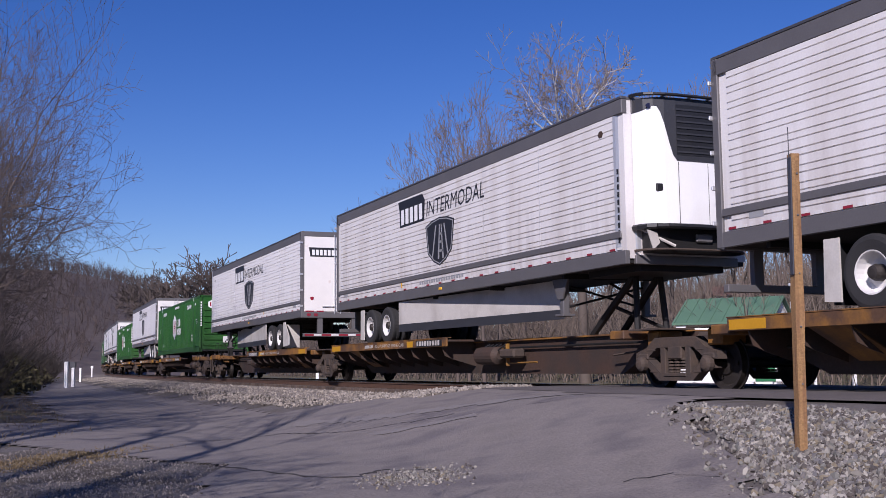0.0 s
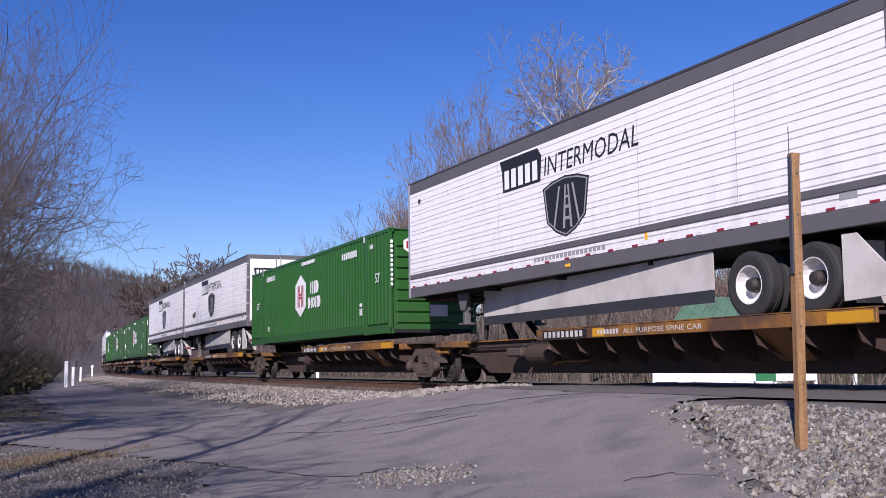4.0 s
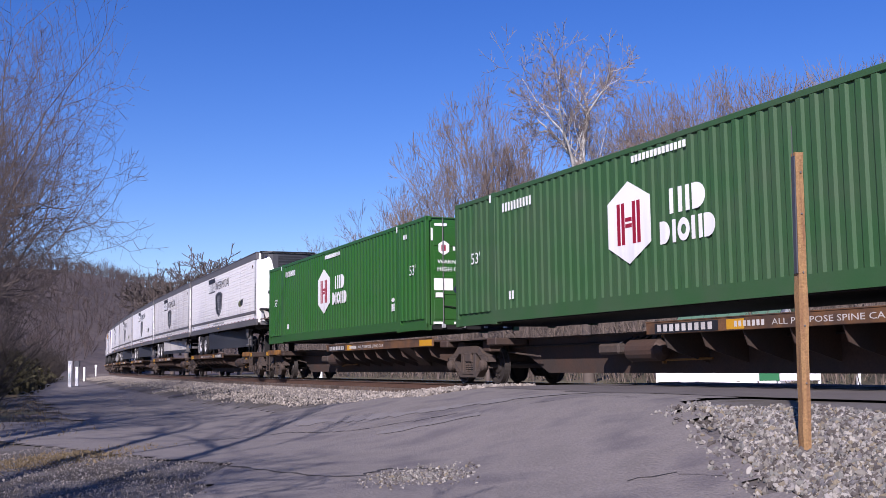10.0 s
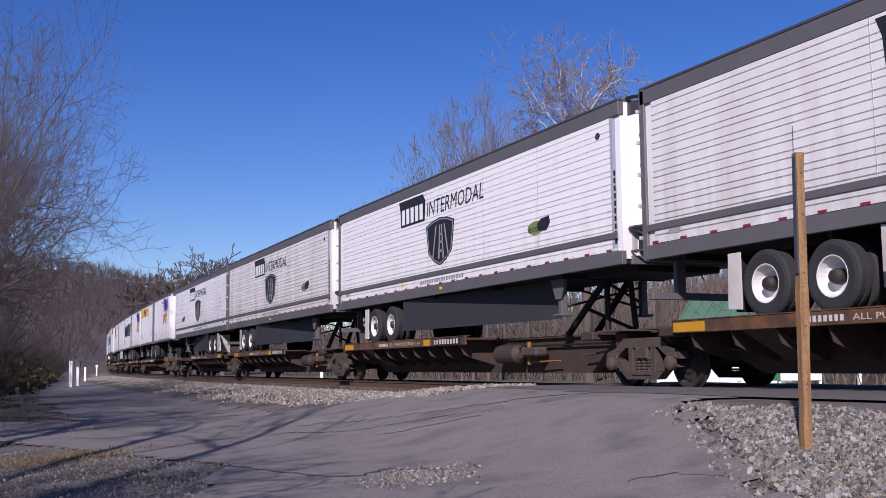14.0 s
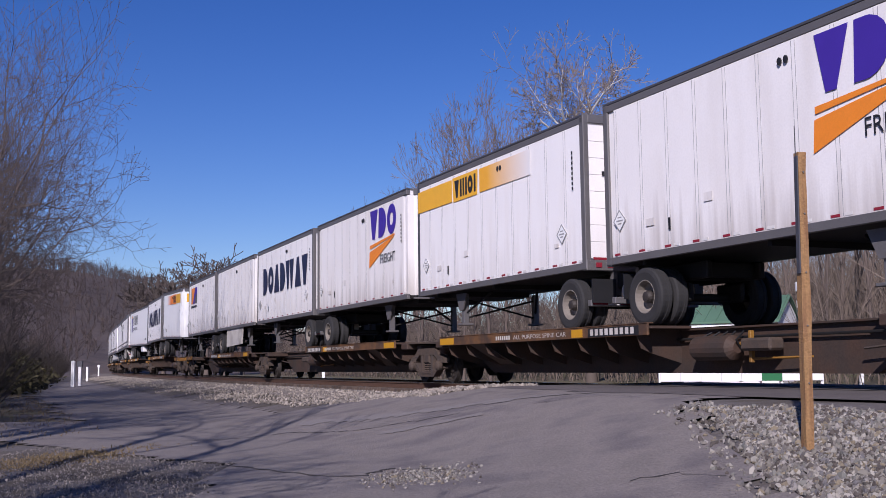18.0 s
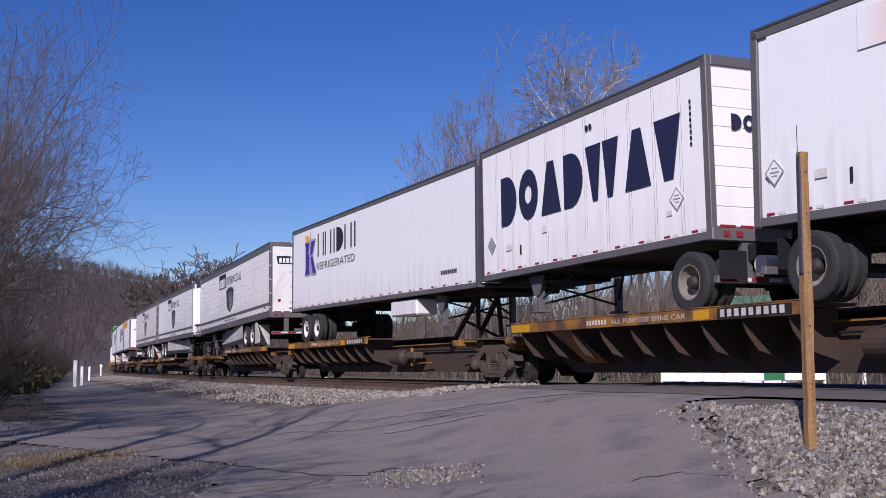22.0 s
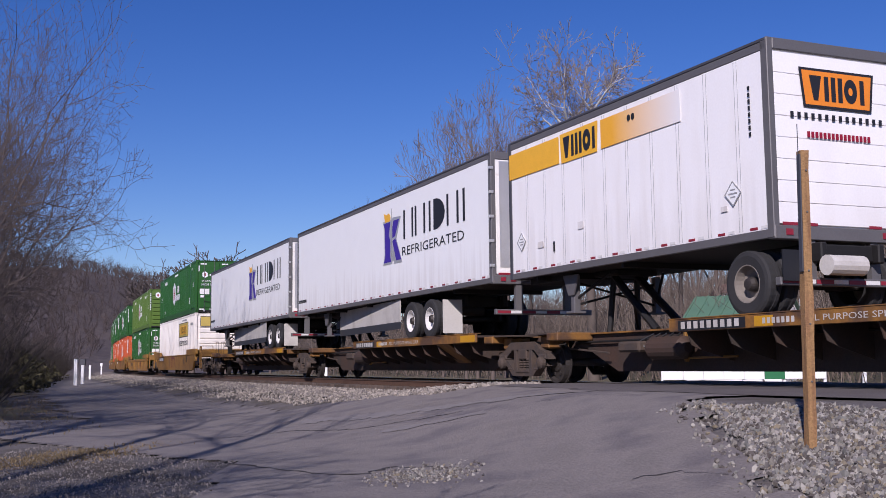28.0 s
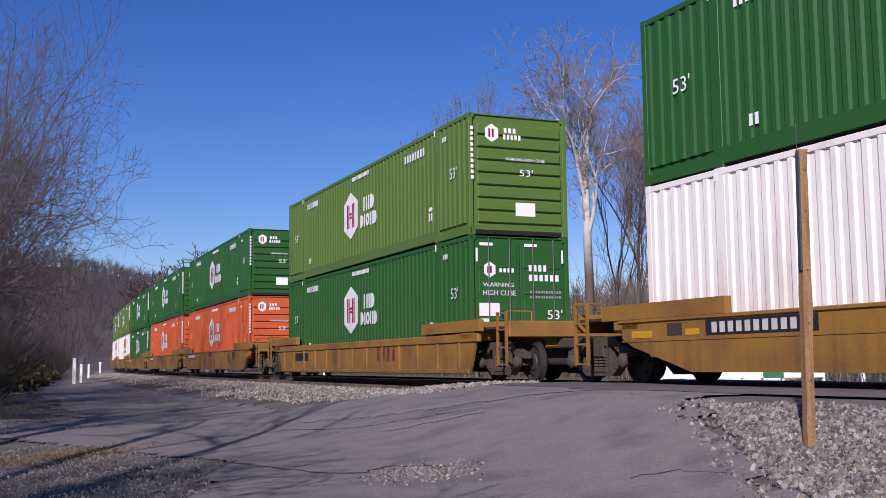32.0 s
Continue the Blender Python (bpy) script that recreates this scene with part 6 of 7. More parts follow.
        part("round_label", flat("end", [blob(-0.45, z1 - 1.86, 0.09, 0.09)], e), NAVY, t)
    else:
        part("end_wall", Shape().box(X - 0.11, X - 0.075, -HALF + 0.1, HALF - 0.1, z0 + 0.1, z1 - 0.1), paint, t)
        for k in range(8):
            zz = z0 + 0.30 + k * 0.30
            part("end_rib", Shape().box(X - 0.08, X - 0.004, -HALF + 0.22, HALF - 0.16, zz, zz + 0.245, 0.02), paint, t)
        e = X + 0.0
        if livery != "hunt":
            hx = [(-0.70 + 0.2 * math.cos(radians(60 * k + 30)), z1 - 0.46 + 0.22 * math.sin(radians(60 * k + 30))) for k in range(6)]
            part("end_emblem", flat("end", [hx], e), BRIGHT, t)
            part("end_emblem_core", flat("end", marks(-0.79, z1 - 0.56, 0.18, 0.2, 2, 0.6), e + 0.004), CRIMSON, t)
            part("end_name", flat("end", marks(-0.38, z1 - 0.44, 0.36, 0.12, 3, 0.6) + marks(-0.40, z1 - 0.60, 0.5, 0.12, 5, 0.62), e), BRIGHT, t)
            part("end_warning", lettering("end", "WARNING HIGH CUBE", -0.35, z1 - 1.10, 0.075, e, 1.05), BRIGHT, t)
            part("size_mark", lettering("end", "53'", 0.02, z1 - 1.46, 0.16, e, 0.36), BRIGHT, t)
            part("data_label", flat("end", [bar(-0.10, z1 - 2.42, 0.52, 0.32)], e), BRIGHT, t, "white data label")
            part("number_strip", flat("end", [bar(-HALF + 0.035, z1 - 0.42 - 0.13 * k, 0.07, 0.085) for k in range(10)], X + 0.012), BRIGHT, t)
    DEALT[key] = t
    return put_on(t, s0)


BOX_Z = 1.31
G_LABEL = "green corrugated 53-foot container with a white hexagon emblem"
container(-62.75, BOX_Z, GREEN, "ribs", label="green corrugated container, white hexagon emblem, ribbed front end leading")
container(-97.9, BOX_Z, GREEN, "ribs", label=G_LABEL)
container(-150.2, BOX_Z, FADED, "doors", "hex", label="slightly faded green corrugated container, doors leading")
container(-170.45, BOX_Z, FADED, "doors", "hex", label=G_LABEL)
container(-188.4, BOX_Z, GREEN, "doors", label="green corrugated container with a white hexagon emblem, doors leading")
LOW_Z = 0.48
HI_Z = 3.385
container(-494.8, LOW_Z, CREAM, "ribs", "hunt", label="white corrugated container with a yellow name plate in a well car")
container(-494.8, HI_Z, GREEN, "doors", label="green corrugated container with a hexagon emblem on a white one")
container(-518.07, LOW_Z, GREEN, "doors", label="green corrugated container with a hexagon emblem in a well car")
container(-518.07, HI_Z, LEAF, "ribs", label="light green corrugated container with a white hexagon, stacked on another")
WELLS = (-541.1, -560.3, -579.4, -598.5, -617.6)
for i, s0 in enumerate(WELLS):
    container(s0, LOW_Z, RUSTY if i < 2 else GREEN if i < 3 else CREAM, "ribs", "hex" if i < 3 else "hunt", label="orange corrugated container low in a well car" if i < 2 else "corrugated container low in a well car")
    container(s0, HI_Z, GREEN if i < 3 else LEAF, "ribs", label="green corrugated container with a hexagon emblem, stacked on another")


# ---------------------------------------------------------------- well cars
def build_well(length, ribs):
    """A well car unit between two bogies."""
    w = thing("well_car", "ochre yellow well car with deep steel sides" if not ribs else "ochre yellow well car with ribbed steel sides", "railcar", "well cars of the train")
    h = length / 2
    for side in (-1, 1):
        y0, y1 = (-1.50, -1.40) if side < 0 else (1.40, 1.50)
        if ribs:
            sd = Shape().prism([(-h + 1.0, 0.92), (h - 0.6, 0.92), (h - 0.95, 0.18), (-h + 1.5, 0.18)], y0 + 0.04 * (side < 0), y1 - 0.04 * (side > 0))
            s = part("well_side", sd, OCHRE, w)
            part("top_chord", Shape().box(-h + 0.7, h - 0.4, y0, y1, 0.88, 1.08, 0.02), OCHRE, w)
            part("bottom_chord", Shape().box(-h + 1.5, h - 0.95, y0, y1, 0.16, 0.27, 0.02), OCHRE, w)
            for k in range(13):
                x = -h + 1.9 + k * (length - 3.4) / 12
                part("side_post", Shape().box(x - 0.05, x + 0.05, y0 - 0.0, y1 + 0.0, 0.27, 0.88, 0.01), OCHRE, s)
        else:
            sd = Shape().prism([(-h + 0.9, 1.08), (h - 0.6, 1.08), (h - 0.6, 0.80), (h - 1.1, 0.74), (h - 1.6, 0.24), (-h + 2.8, 0.24), (-h + 1.2, 0.66), (-h + 0.9, 0.80)], y0, y1)
            part("well_side", sd, OCHRE, w)
            part("top_chord", Shape().box(-h + 0.8, h - 0.5, y0 - 0.03, y1 + 0.03, 1.06, 1.12, 0.01), OCHRE, w)
            part("side_seam", Shape().box(-h + 0.9, h - 0.6, y0 - 0.012, y1 + 0.012, 0.74, 0.765), OCHRE, w)
        for sgn in (-1, 1):
            a, b = sorted((sgn * (h - 3.7), sgn * (h - 0.3)))
            part("end_flare", Shape().prism([(a, 1.12), (b, 1.12), (b, 1.38), (a, 1.38)], min(side * 1.40, side * 1.53), max(side * 1.40, side * 1.53)), OCHRE, w, "raised end of the side chord")
    part("floor", Shape().box(-h + 2.4, h - 2.4, -1.40, 1.40, 0.36, 0.47), UNDER, w)
    for sgn in (-1, 1):
        a, b = sorted((sgn * (h - 1.6), sgn * (h + 0.7)))
        part("end_sill", Shape().box(a, b, -0.4, 0.4, 0.72, 1.1, 0.04), OCHRE, w)
        a, b = sorted((sgn * (h - 1.4), sgn * (h - 0.6)))
        part("end_cross_member", Shape().box(a, b, -1.5, 1.5, 0.92, 1.34, 0.04), OCHRE, w)
        a, b = sorted((sgn * (h - 0.6), sgn * (h + 0.9)))
        part("end_platform", Shape().box(a, b, -1.3, 1.3, 1.14, 1.20, 0.01), BROWN, w)
        a, b = sorted((sgn * (h + 0.84), sgn * (h + 0.94)))
        part("end_plate", Shape().box(a, b, -1.38, 1.38, 0.95, 1.30, 0.02), OCHRE, w)
        for side in (-1, 1):
            ld = thing_part("ladder", w)
            for x in (sgn * (h + 0.40), sgn * (h + 0.82)):
                part("ladder_rail", Shape().box(x - 0.025, x + 0.025, side * 1.40 - 0.025, side * 1.40 + 0.025, 0.34, 1.50), OCHRE, ld)
            for z in (0.36, 0.72, 1.10, 1.45):
                a, b = sorted((sgn * (h + 0.40), sgn * (h + 0.82)))
                part("rung", Shape().box(a, b, side * 1.40 - 0.02, side * 1.40 + 0.02, z, z + 0.035), OCHRE, ld)
            part("grab_rail", Shape().tube((sgn * (h + 0.85), side * 0.8, 1.2), (sgn * (h + 0.85), side * 0.8, 1.5), 0.02, n=6).tube((sgn * (h + 0.85), side * 0.8, 1.5), (sgn * (h + 0.85), side * 1.38, 1.5), 0.02, n=6), OCHRE, w)
        part("coupler", Shape().box(*sorted((sgn * (h + 0.7), sgn * (h + 1.9))), -0.12, 0.12, 0.70, 0.92, 0.03), GRIME, w)
    y = -1.50 if not ribs else -1.465
    if not ribs:
        part("number_panel", flat("side", [bar(-6.6, 0.80, 2.4, 0.24)], y), BLACK, w, "dark number panel")
        part("number_strip", flat("side", marks(-6.45, 0.84, 2.1, 0.16, 11, 0.62), y - 0.004), SKIRT, w)
        for b in ([bar(-0.7, 0.90, 1.30, 0.13)], [bar(-0.45, 0.40, 0.20, 0.48)], [bar(0.15, 0.40, 0.20, 0.48)], [[(0.68, 1.03), (0.92, 1.03), (1.42, 0.40), (1.18, 0.40)]]):
            part("name_block", flat("side", b, y), OXIDE, w, "worn dark red block mark")
        part("size_mark", lettering("side", "53", 4.7, 0.62, 0.34, y, 0.55), BLACK, w)
        part("data_panel", flat("side", [bar(5.7, 0.68, 0.55, 0.34), bar(-7.6, 0.82, 0.4, 0.2)], y), BROWN, w)
        part("yellow_patch", flat("side", [bar(-8.6, 0.80, 0.6, 0.12), bar(-7.1, 0.82, 0.35, 0.1)], y - 0.006), PATCH, w)
    else:
        part("number_panel", flat("side", [bar(-6.2, 0.55, 1.6, 0.26)], y), BLACK, w)
        for b in marks(2.4, 0.50, 1.6, 0.5, 4, 0.5, 0.05):
            part("name_block", flat("side", [b], y), OXIDE, w)
    return w


W_PLAIN = build_well(19.6, False)
put_on(W_PLAIN, -494.5)
for b in (-484.9, -504.9):
    add_bogie(b)
put_on(build_well(19.2, True), -518.4)
for b in (-509.0, -528.8):
    add_bogie(b)
for i, s0 in enumerate(WELLS):
    put_on(copy_thing(W_PLAIN, Matrix()), s0)
    if i == 0:
        add_bogie(s0 + 9.55)
    add_bogie(s0 - 9.55)


# ================================================================ trees, brush and what stands beyond the line
BARK = mat("grey brown bark", (0.135, 0.105, 0.090), 0.95, 0, 0.25, 2, 30, 0.5, (0.085, 0.066, 0.058), 0.45, 0.15)
TWIG = mat("bare twigs", (0.150, 0.112, 0.100), 0.95, 0, 0.2, 2, 20, 0.0)
PALEBARK = mat("white mottled sycamore bark", (0.52, 0.49, 0.45), 0.85, 0, 0.2, 1.2, 20, 0.3, (0.24, 0.20, 0.165), 0.40, 0.06)
# old brown bark stays on the foot of the trunk
pn, pl = PALEBARK.node_tree.nodes, PALEBARK.node_tree.links
pb = pn["Principled BSDF"].inputs["Base Color"]
was, pc, ps, pr, pm = pb.links[0].from_socket, pn.new("ShaderNodeTexCoord"), pn.new("ShaderNodeSeparateXYZ"), pn.new("ShaderNodeMapRange"), pn.new("ShaderNodeMix")
pm.data_type = "RGBA"
pr.inputs["From Min"].default_value, pr.inputs["From Max"].default_value = 5.5, 8.0
pl.new(pc.outputs["Object"], ps.inputs[0])
pl.new(ps.outputs["Z"], pr.inputs[0])
pl.new(pr.outputs[0], pm.inputs["Factor"])
pm.inputs["A"].default_value = (0.10, 0.078, 0.064, 1)
pl.new(was, pm.inputs["B"])
pl.new(pm.outputs["Result"], pb)
PALETWIG = mat("tan twigs", (0.165, 0.128, 0.108), 0.95, 0, 0.2, 2, 20, 0.0)
IVORY = mat("tan sycamore twigs", (0.205, 0.165, 0.142), 0.95, 0, 0.2, 2, 20, 0.0)
FARBRANCH = mat("dark far branches", (0.085, 0.066, 0.058), 0.95, 0, 0.2, 2, 20, 0.0)
NEARTWIG = mat("grey brown limbs and twigs", (0.088, 0.068, 0.060), 0.95, 0, 0.25, 2, 20, 0.0)
DARKTWIG = mat("dark near twigs", (0.052, 0.041, 0.034), 0.95, 0, 0.2, 2, 20, 0.0)
BRUSH = mat("tan brown brush", (0.135, 0.104, 0.082), 0.95, 0, 0.2, 2, 20, 0.0, random_tint=0.5, island=True)
FARTWIG = mat("far grey brown branches", (0.100, 0.074, 0.064), 0.95, 0, 0.2, 2, 20, 0.0, random_tint=0.6, island=True)
STRAW = mat("dead grass stalks", (0.20, 0.145, 0.075), 0.95, 0, 0.2, 2, 20, 0.0, random_tint=0.35, island=True)


def ray_place(px, depth):
    """Ground place on the bearing px, depth metres out."""
    x = (px - 784) / FOCAL * depth
    return x, depth


def fan_tree(seed, height, trunk_r, fork=0.35, spread=34, depth=8, twig=0.012, up=0.25, ratio=0.80, side=0.55, lean=0.0, cut=0.03, bow=0.10):
    """Trunk with limbs, and crown of twigs, as two shapes: limbs part in two again and again and fan out into a domed crown."""
    rnd = random.Random(seed)
    wood, crown = Shape(), Shape()

    def strand(pts, radii, sides):
        to = wood if radii[0] > cut else crown
        ring0 = None
        for k, (p, r) in enumerate(zip(pts, radii)):
            d = (pts[min(k + 1, len(pts) - 1)] - pts[max(k - 1, 0)]).normalized()
            e = d.orthogonal().normalized()
            g = d.cross(e)
            base = len(to.v)
            to.v += [tuple(p + (e * math.cos(6.2832 * j / sides) + g * math.sin(6.2832 * j / sides)) * r) for j in range(sides)]
            if ring0 is not None:
                to.f += [(ring0 + j, ring0 + (j + 1) % sides, base + (j + 1) % sides, base + j) for j in range(sides)]
            ring0 = base

    def branch(p, d, length, r, level):
        steps = 3 if level < depth - 1 else 2
        r1 = max(twig * (0.55 if level >= depth else 1.0), r * 0.80)
        pts, radii, ways = [p], [r], [d]
        for k in range(steps):
            d = (d + Vector((rnd.gauss(0, bow), rnd.gauss(0, bow), rnd.gauss(0, bow * 0.6) + up * 0.22))).normalized()
            p = p + d * (length / steps)
            pts.append(p)
            ways.append(d)
            radii.append(r + (r1 - r) * (k + 1) / steps)
        strand(pts, radii, 7 if level < 2 else 5 if level < 4 else 3)
        if level >= depth:
            return
        az = rnd.uniform(0, 6.2832)
        e = d.orthogonal().normalized()
        g = d.cross(e)
        for n, (turn, k) in enumerate(((0.45, 1.0), (-1.0, 0.86))):
            a = radians(spread * turn * rnd.uniform(0.7, 1.3))
            way = d * math.cos(a) + (e * math.cos(az) + g * math.sin(az)) * math.sin(a)
            branch(p, way.normalized(), length * ratio * k * rnd.uniform(0.82, 1.15), max(twig, r1 * (0.86 if n == 0 else 0.68)), level + 1)
        for q, w in zip(pts[1:-1], ways[1:-1]):          # side shoots
            if level > 0 and rnd.random() < side:
                e = w.orthogonal().normalized()
                g = w.cross(e)
                az = rnd.uniform(0, 6.2832)
                a = radians(spread * rnd.uniform(1.1, 1.9))
                way = w * math.cos(a) + (e * math.cos(az) + g * math.sin(az)) * math.sin(a)
                branch(q, way.normalized(), length * ratio * rnd.uniform(0.5, 0.75), max(twig, r1 * 0.42), min(depth, level + 3))

    foot = Vector((0, 0, -0.3))
    way = Vector((lean, 0, 1)).normalized()
    pts, n = [foot], 6
    for k in range(n):
        way = (way + Vector((rnd.gauss(0, 0.03), rnd.gauss(0, 0.03), 0.04))).normalized()
        pts.append(pts[-1] + way * height * fork / n)
    strand(pts, [trunk_r * (1.25 if k == 0 else 1 - 0.3 * k / n) for k in range(n + 1)], 9)
    limbs = 4
    for k in range(limbs):
        az = 6.2832 * (k + rnd.uniform(-0.25, 0.25)) / limbs
        a = radians(spread * (rnd.uniform(0.55, 1.0) if k else 0.15))
        d = way * math.cos(a) + Vector((math.cos(az), math.sin(az), 0)) * math.sin(a)
        start = pts[-1] if k < 2 else pts[-2 - (k == 3)]
        branch(start, d.normalized(), height * (1 - fork) * (1 - ratio) * rnd.uniform(1.0, 1.25), trunk_r * (0.62 if k == 0 else 0.46), 1)
    f = height / max(v[2] for v in wood.v + crown.v)
    for q in (wood, crown):
        q.v = [(x * f, y * f, z * f) for x, y, z in q.v]
    return wood, crown


TREES = {}


def plant(kind, px, depth, top, turn, size=1.0, at=None, name="tree"):
    """A tree on the bearing px, its top at the height top above the rails."""
    x, y = at or ray_place(px, depth)
    z = ground_z(x, y)
    src, h0 = TREES[kind]
    k = (top - z) / h0
    t = copy_thing(src, Matrix())
    t.matrix_basis = Matrix.Translation((x, y, z)) @ Matrix.Rotation(radians(turn), 4, "Z") @ Matrix.Diagonal((k * size, k * size, k, 1))
    return t


def species(key, label, bark, twigs, seed, height, r, make=fan_tree, **kw):
    w, c = make(seed, height, r, **kw)
    t = thing("tree", label, "tree", "bare trees")
    part("trunk", w.mesh("trunk", bark, True, False), bark, t)
    part("crown", c.mesh("crown", twigs, False, False), twigs, t)
    TREES[key] = (t, height)
    t.location = (0, -400 - 10 * len(TREES), -200)
    return t


species("sycamore", "tall bare sycamore with a pale mottled trunk and limbs", PALEBARK, IVORY, 13, 19, 0.28, fork=0.55, spread=40, depth=10, twig=0.0125, up=0.16, ratio=0.82, side=0.50, cut=0.016, bow=0.10)
species("slim", "slender bare tree with upright branches", BARK, TWIG, 11, 16, 0.13, fork=0.32, spread=24, depth=8, twig=0.010, up=0.35, ratio=0.82, side=0.45)
species("slim2", "slender bare grey tree with upright branches", BARK, PALETWIG, 23, 16, 0.12, fork=0.28, spread=21, depth=8, twig=0.010, up=0.40, ratio=0.83, side=0.45)
species("oval", "bare tree with a dense oval crown of fine twigs", BARK, PALETWIG, 37, 16, 0.16, fork=0.30, spread=29, depth=9, twig=0.013, up=0.30, ratio=0.81, side=0.40)
species("round", "bare tree with a broad rounded crown", BARK, FARBRANCH, 31, 15, 0.24, fork=0.30, spread=38, depth=8, twig=0.042, up=0.24, ratio=0.81, side=0.50, cut=0.08)
species("near", "bare tree with long spreading limbs over the verge", BARK, NEARTWIG, 47, 15, 0.15, fork=0.12, spread=40, depth=9, twig=0.0065, up=0.16, ratio=0.83, side=0.50, bow=0.14)
species("scrub", "small bare tree with a thick tangle of twigs", BARK, DARKTWIG, 61, 7, 0.09, fork=0.25, spread=42, depth=7, twig=0.011, up=0.16, ratio=0.80, side=0.35)
species("trunk", "leaning bare tree with a long clean trunk", BARK, DARKTWIG, 71, 18, 0.105, fork=0.62, spread=26, depth=6, twig=0.016, up=0.2, ratio=0.78, side=0.3)
species("shade", "tall bare tree with a clean trunk, unseen, there to throw shade", BARK, DARKTWIG, 53, 15, 0.22, fork=0.35, spread=34, depth=8, twig=0.014, up=0.25, ratio=0.80, side=0.5)


def top_at(y, depth):
    return EYE_Z + (638 - y) / FOCAL * depth


plant("sycamore", 1040, 58, top_at(44, 58), 60, 0.9)
for i, (px, d, y, k, w) in enumerate((
        (862, 66, 128, "oval", 0.62), (885, 70, 150, "slim2", 0.8), (835, 72, 175, "slim2", 0.8), (815, 70, 205, "oval", 0.6), (775, 80, 252, "oval", 0.62), (745, 84, 285, "slim2", 0.9), (738, 92, 320, "slim", 1.0),
        (700, 100, 352, "slim2", 1.0), (655, 110, 385, "slim", 1.0), (620, 115, 395, "oval", 0.8), (575, 120, 410, "slim2", 1.0), (545, 125, 425, "oval", 0.8), (470, 140, 460, "slim", 1.0),
        (935, 72, 215, "slim", 0.9), (1080, 66, 165, "slim2", 0.9), (1120, 62, 150, "slim", 0.9), (1155, 58, 138, "oval", 0.75), (1195, 63, 140, "slim", 0.9), (1225, 56, 128, "slim2", 0.9), (1262, 58, 118, "oval", 0.75),
        (1300, 62, 130, "slim2", 0.9), (1332, 55, 122, "slim", 0.9), (1362, 60, 116, "slim2", 0.9), (1395, 56, 108, "oval", 0.75), (1425, 62, 112, "slim", 0.9), (1452, 54, 105, "slim2", 0.9), (1482, 57, 98, "oval", 0.75),
        (1512, 60, 98, "slim", 0.9), (1540, 54, 92, "slim2", 0.9), (1572, 58, 92, "oval", 0.75), (1605, 55, 84, "slim2", 0.9), (1640, 58, 84, "slim", 0.9))):
    plant(k, px, d, top_at(y, d), 57 * i, w)
for i, (px, d, y, k) in enumerate(((362, 150, 416, "round"), (332, 155, 434, "round"), (306, 160, 448, "round"), (286, 170, 466, "round"), (394, 150, 430, "round"), (425, 155, 452, "round"))):
    plant(k, px, d, top_at(y, d), 40 * i + 10, 1.25)
# the wood along the verge beyond the lane
for i, (px, d, y, w) in enumerate(((-120, 27, -60, 0.85), (-95, 33, -20, 0.8), (-190, 21, -90, 1.0), (-100, 30, 150, 0.75), (-70, 38, 260, 0.55), (-45, 60, 340, 0.5), (-70, 48, 60, 0.7), (-25, 75, 430, 0.5), (5, 85, 525, 0.5), (45, 110, 552, 0.6), (20, 100, 515, 0.5),
                                   (-135, 30, -80, 0.9), (-110, 36, 0, 0.8), (-85, 42, 90, 0.6), (-85, 55, 30, 0.6), (-55, 50, 270, 0.5), (-80, 28, -130, 0.75), (-62, 44, -60, 0.7), (-100, 38, -150, 0.8), (-45, 40, -200, 0.6))):
    plant("near", px, d, top_at(y, d), 71 * i + 15, 0.85 * w)
# unseen trees behind the stand that throw their shade over the lane
# the last four stand left of view, added to darken the thicket
for i, (x, y, h) in enumerate(((-8.2, -5.0, 12), (-15.5, 13.0, 13), (-18.5, 20.0, 14), (-21.5, 27.0, 14), (-12.5, 5.0, 13))):
    plant("shade", 0, 0, h, 83 * i + 30, 0.9, (x, y))
for i, (x, y, h) in enumerate(((-4.4, 1.8, 6.0), (-5.0, 1.0, 6.6))):
    plant("scrub", 0, 0, h, 67 * i, 1.0, (x, y))

# leaning trunks close by, whose long shadows cross the verge
for i, (x, y, h, lean) in enumerate(((-3.60, 3.0, 14.5, -26.5), (-4.40, 3.6, 14, -28), (-6.15, 4.4, 18, -25), (-6.6, 4.0, 16, -28), (-8.3, 6.0, 19, -24))):
    t = plant("trunk", 0, 0, h, 0, 1.0, (x, y))
    t.matrix_basis = Matrix.Translation(t.matrix_basis.translation) @ Matrix.Rotation(radians(lean), 4, "Y") @ Matrix.Rotation(radians(83 * i), 4, "Z") @ Matrix.Diagonal((*t.matrix_basis.to_scale(), 1))

# ---------------------------------------------------------------- undergrowth, far woods, dead grass
def sticks(name, label, count, pick, lo, hi, r, material, bend=0.35, forks=2):
    rnd = random.Random(count)
    sh = Shape()
    for _ in range(count):
        x, y = pick(rnd)
        h = rnd.uniform(lo, hi) * rnd.uniform(0.6, 1.0)
        p = Vector((x, y, ground_z(x, y) - 0.05))
        lean = Vector((rnd.gauss(0, bend), rnd.gauss(0, bend), 1)).normalized()
        q = p + lean * h * 0.55
        sh.tube(p, q, r, r * 0.7, 3, False)
        for _ in range(forks):
            d = (lean + Vector((rnd.gauss(0, .45), rnd.gauss(0, .45), rnd.gauss(0, .2)))).normalized()
            b = p + lean * h * rnd.uniform(0.25, 0.6)
            sh.tube(b, b + d * h * rnd.uniform(0.3, 0.5), r * 0.6, r * 0.25, 3, False)
    return tagged(new(name, sh.mesh(name, material, False, False)), label, "undergrowth", kind="stuff")


def behind(rnd):
    s = rnd.uniform(-135, 6)
    return tuple(along(s, -(18 + 70 * rnd.random() ** 1.3))[:2])


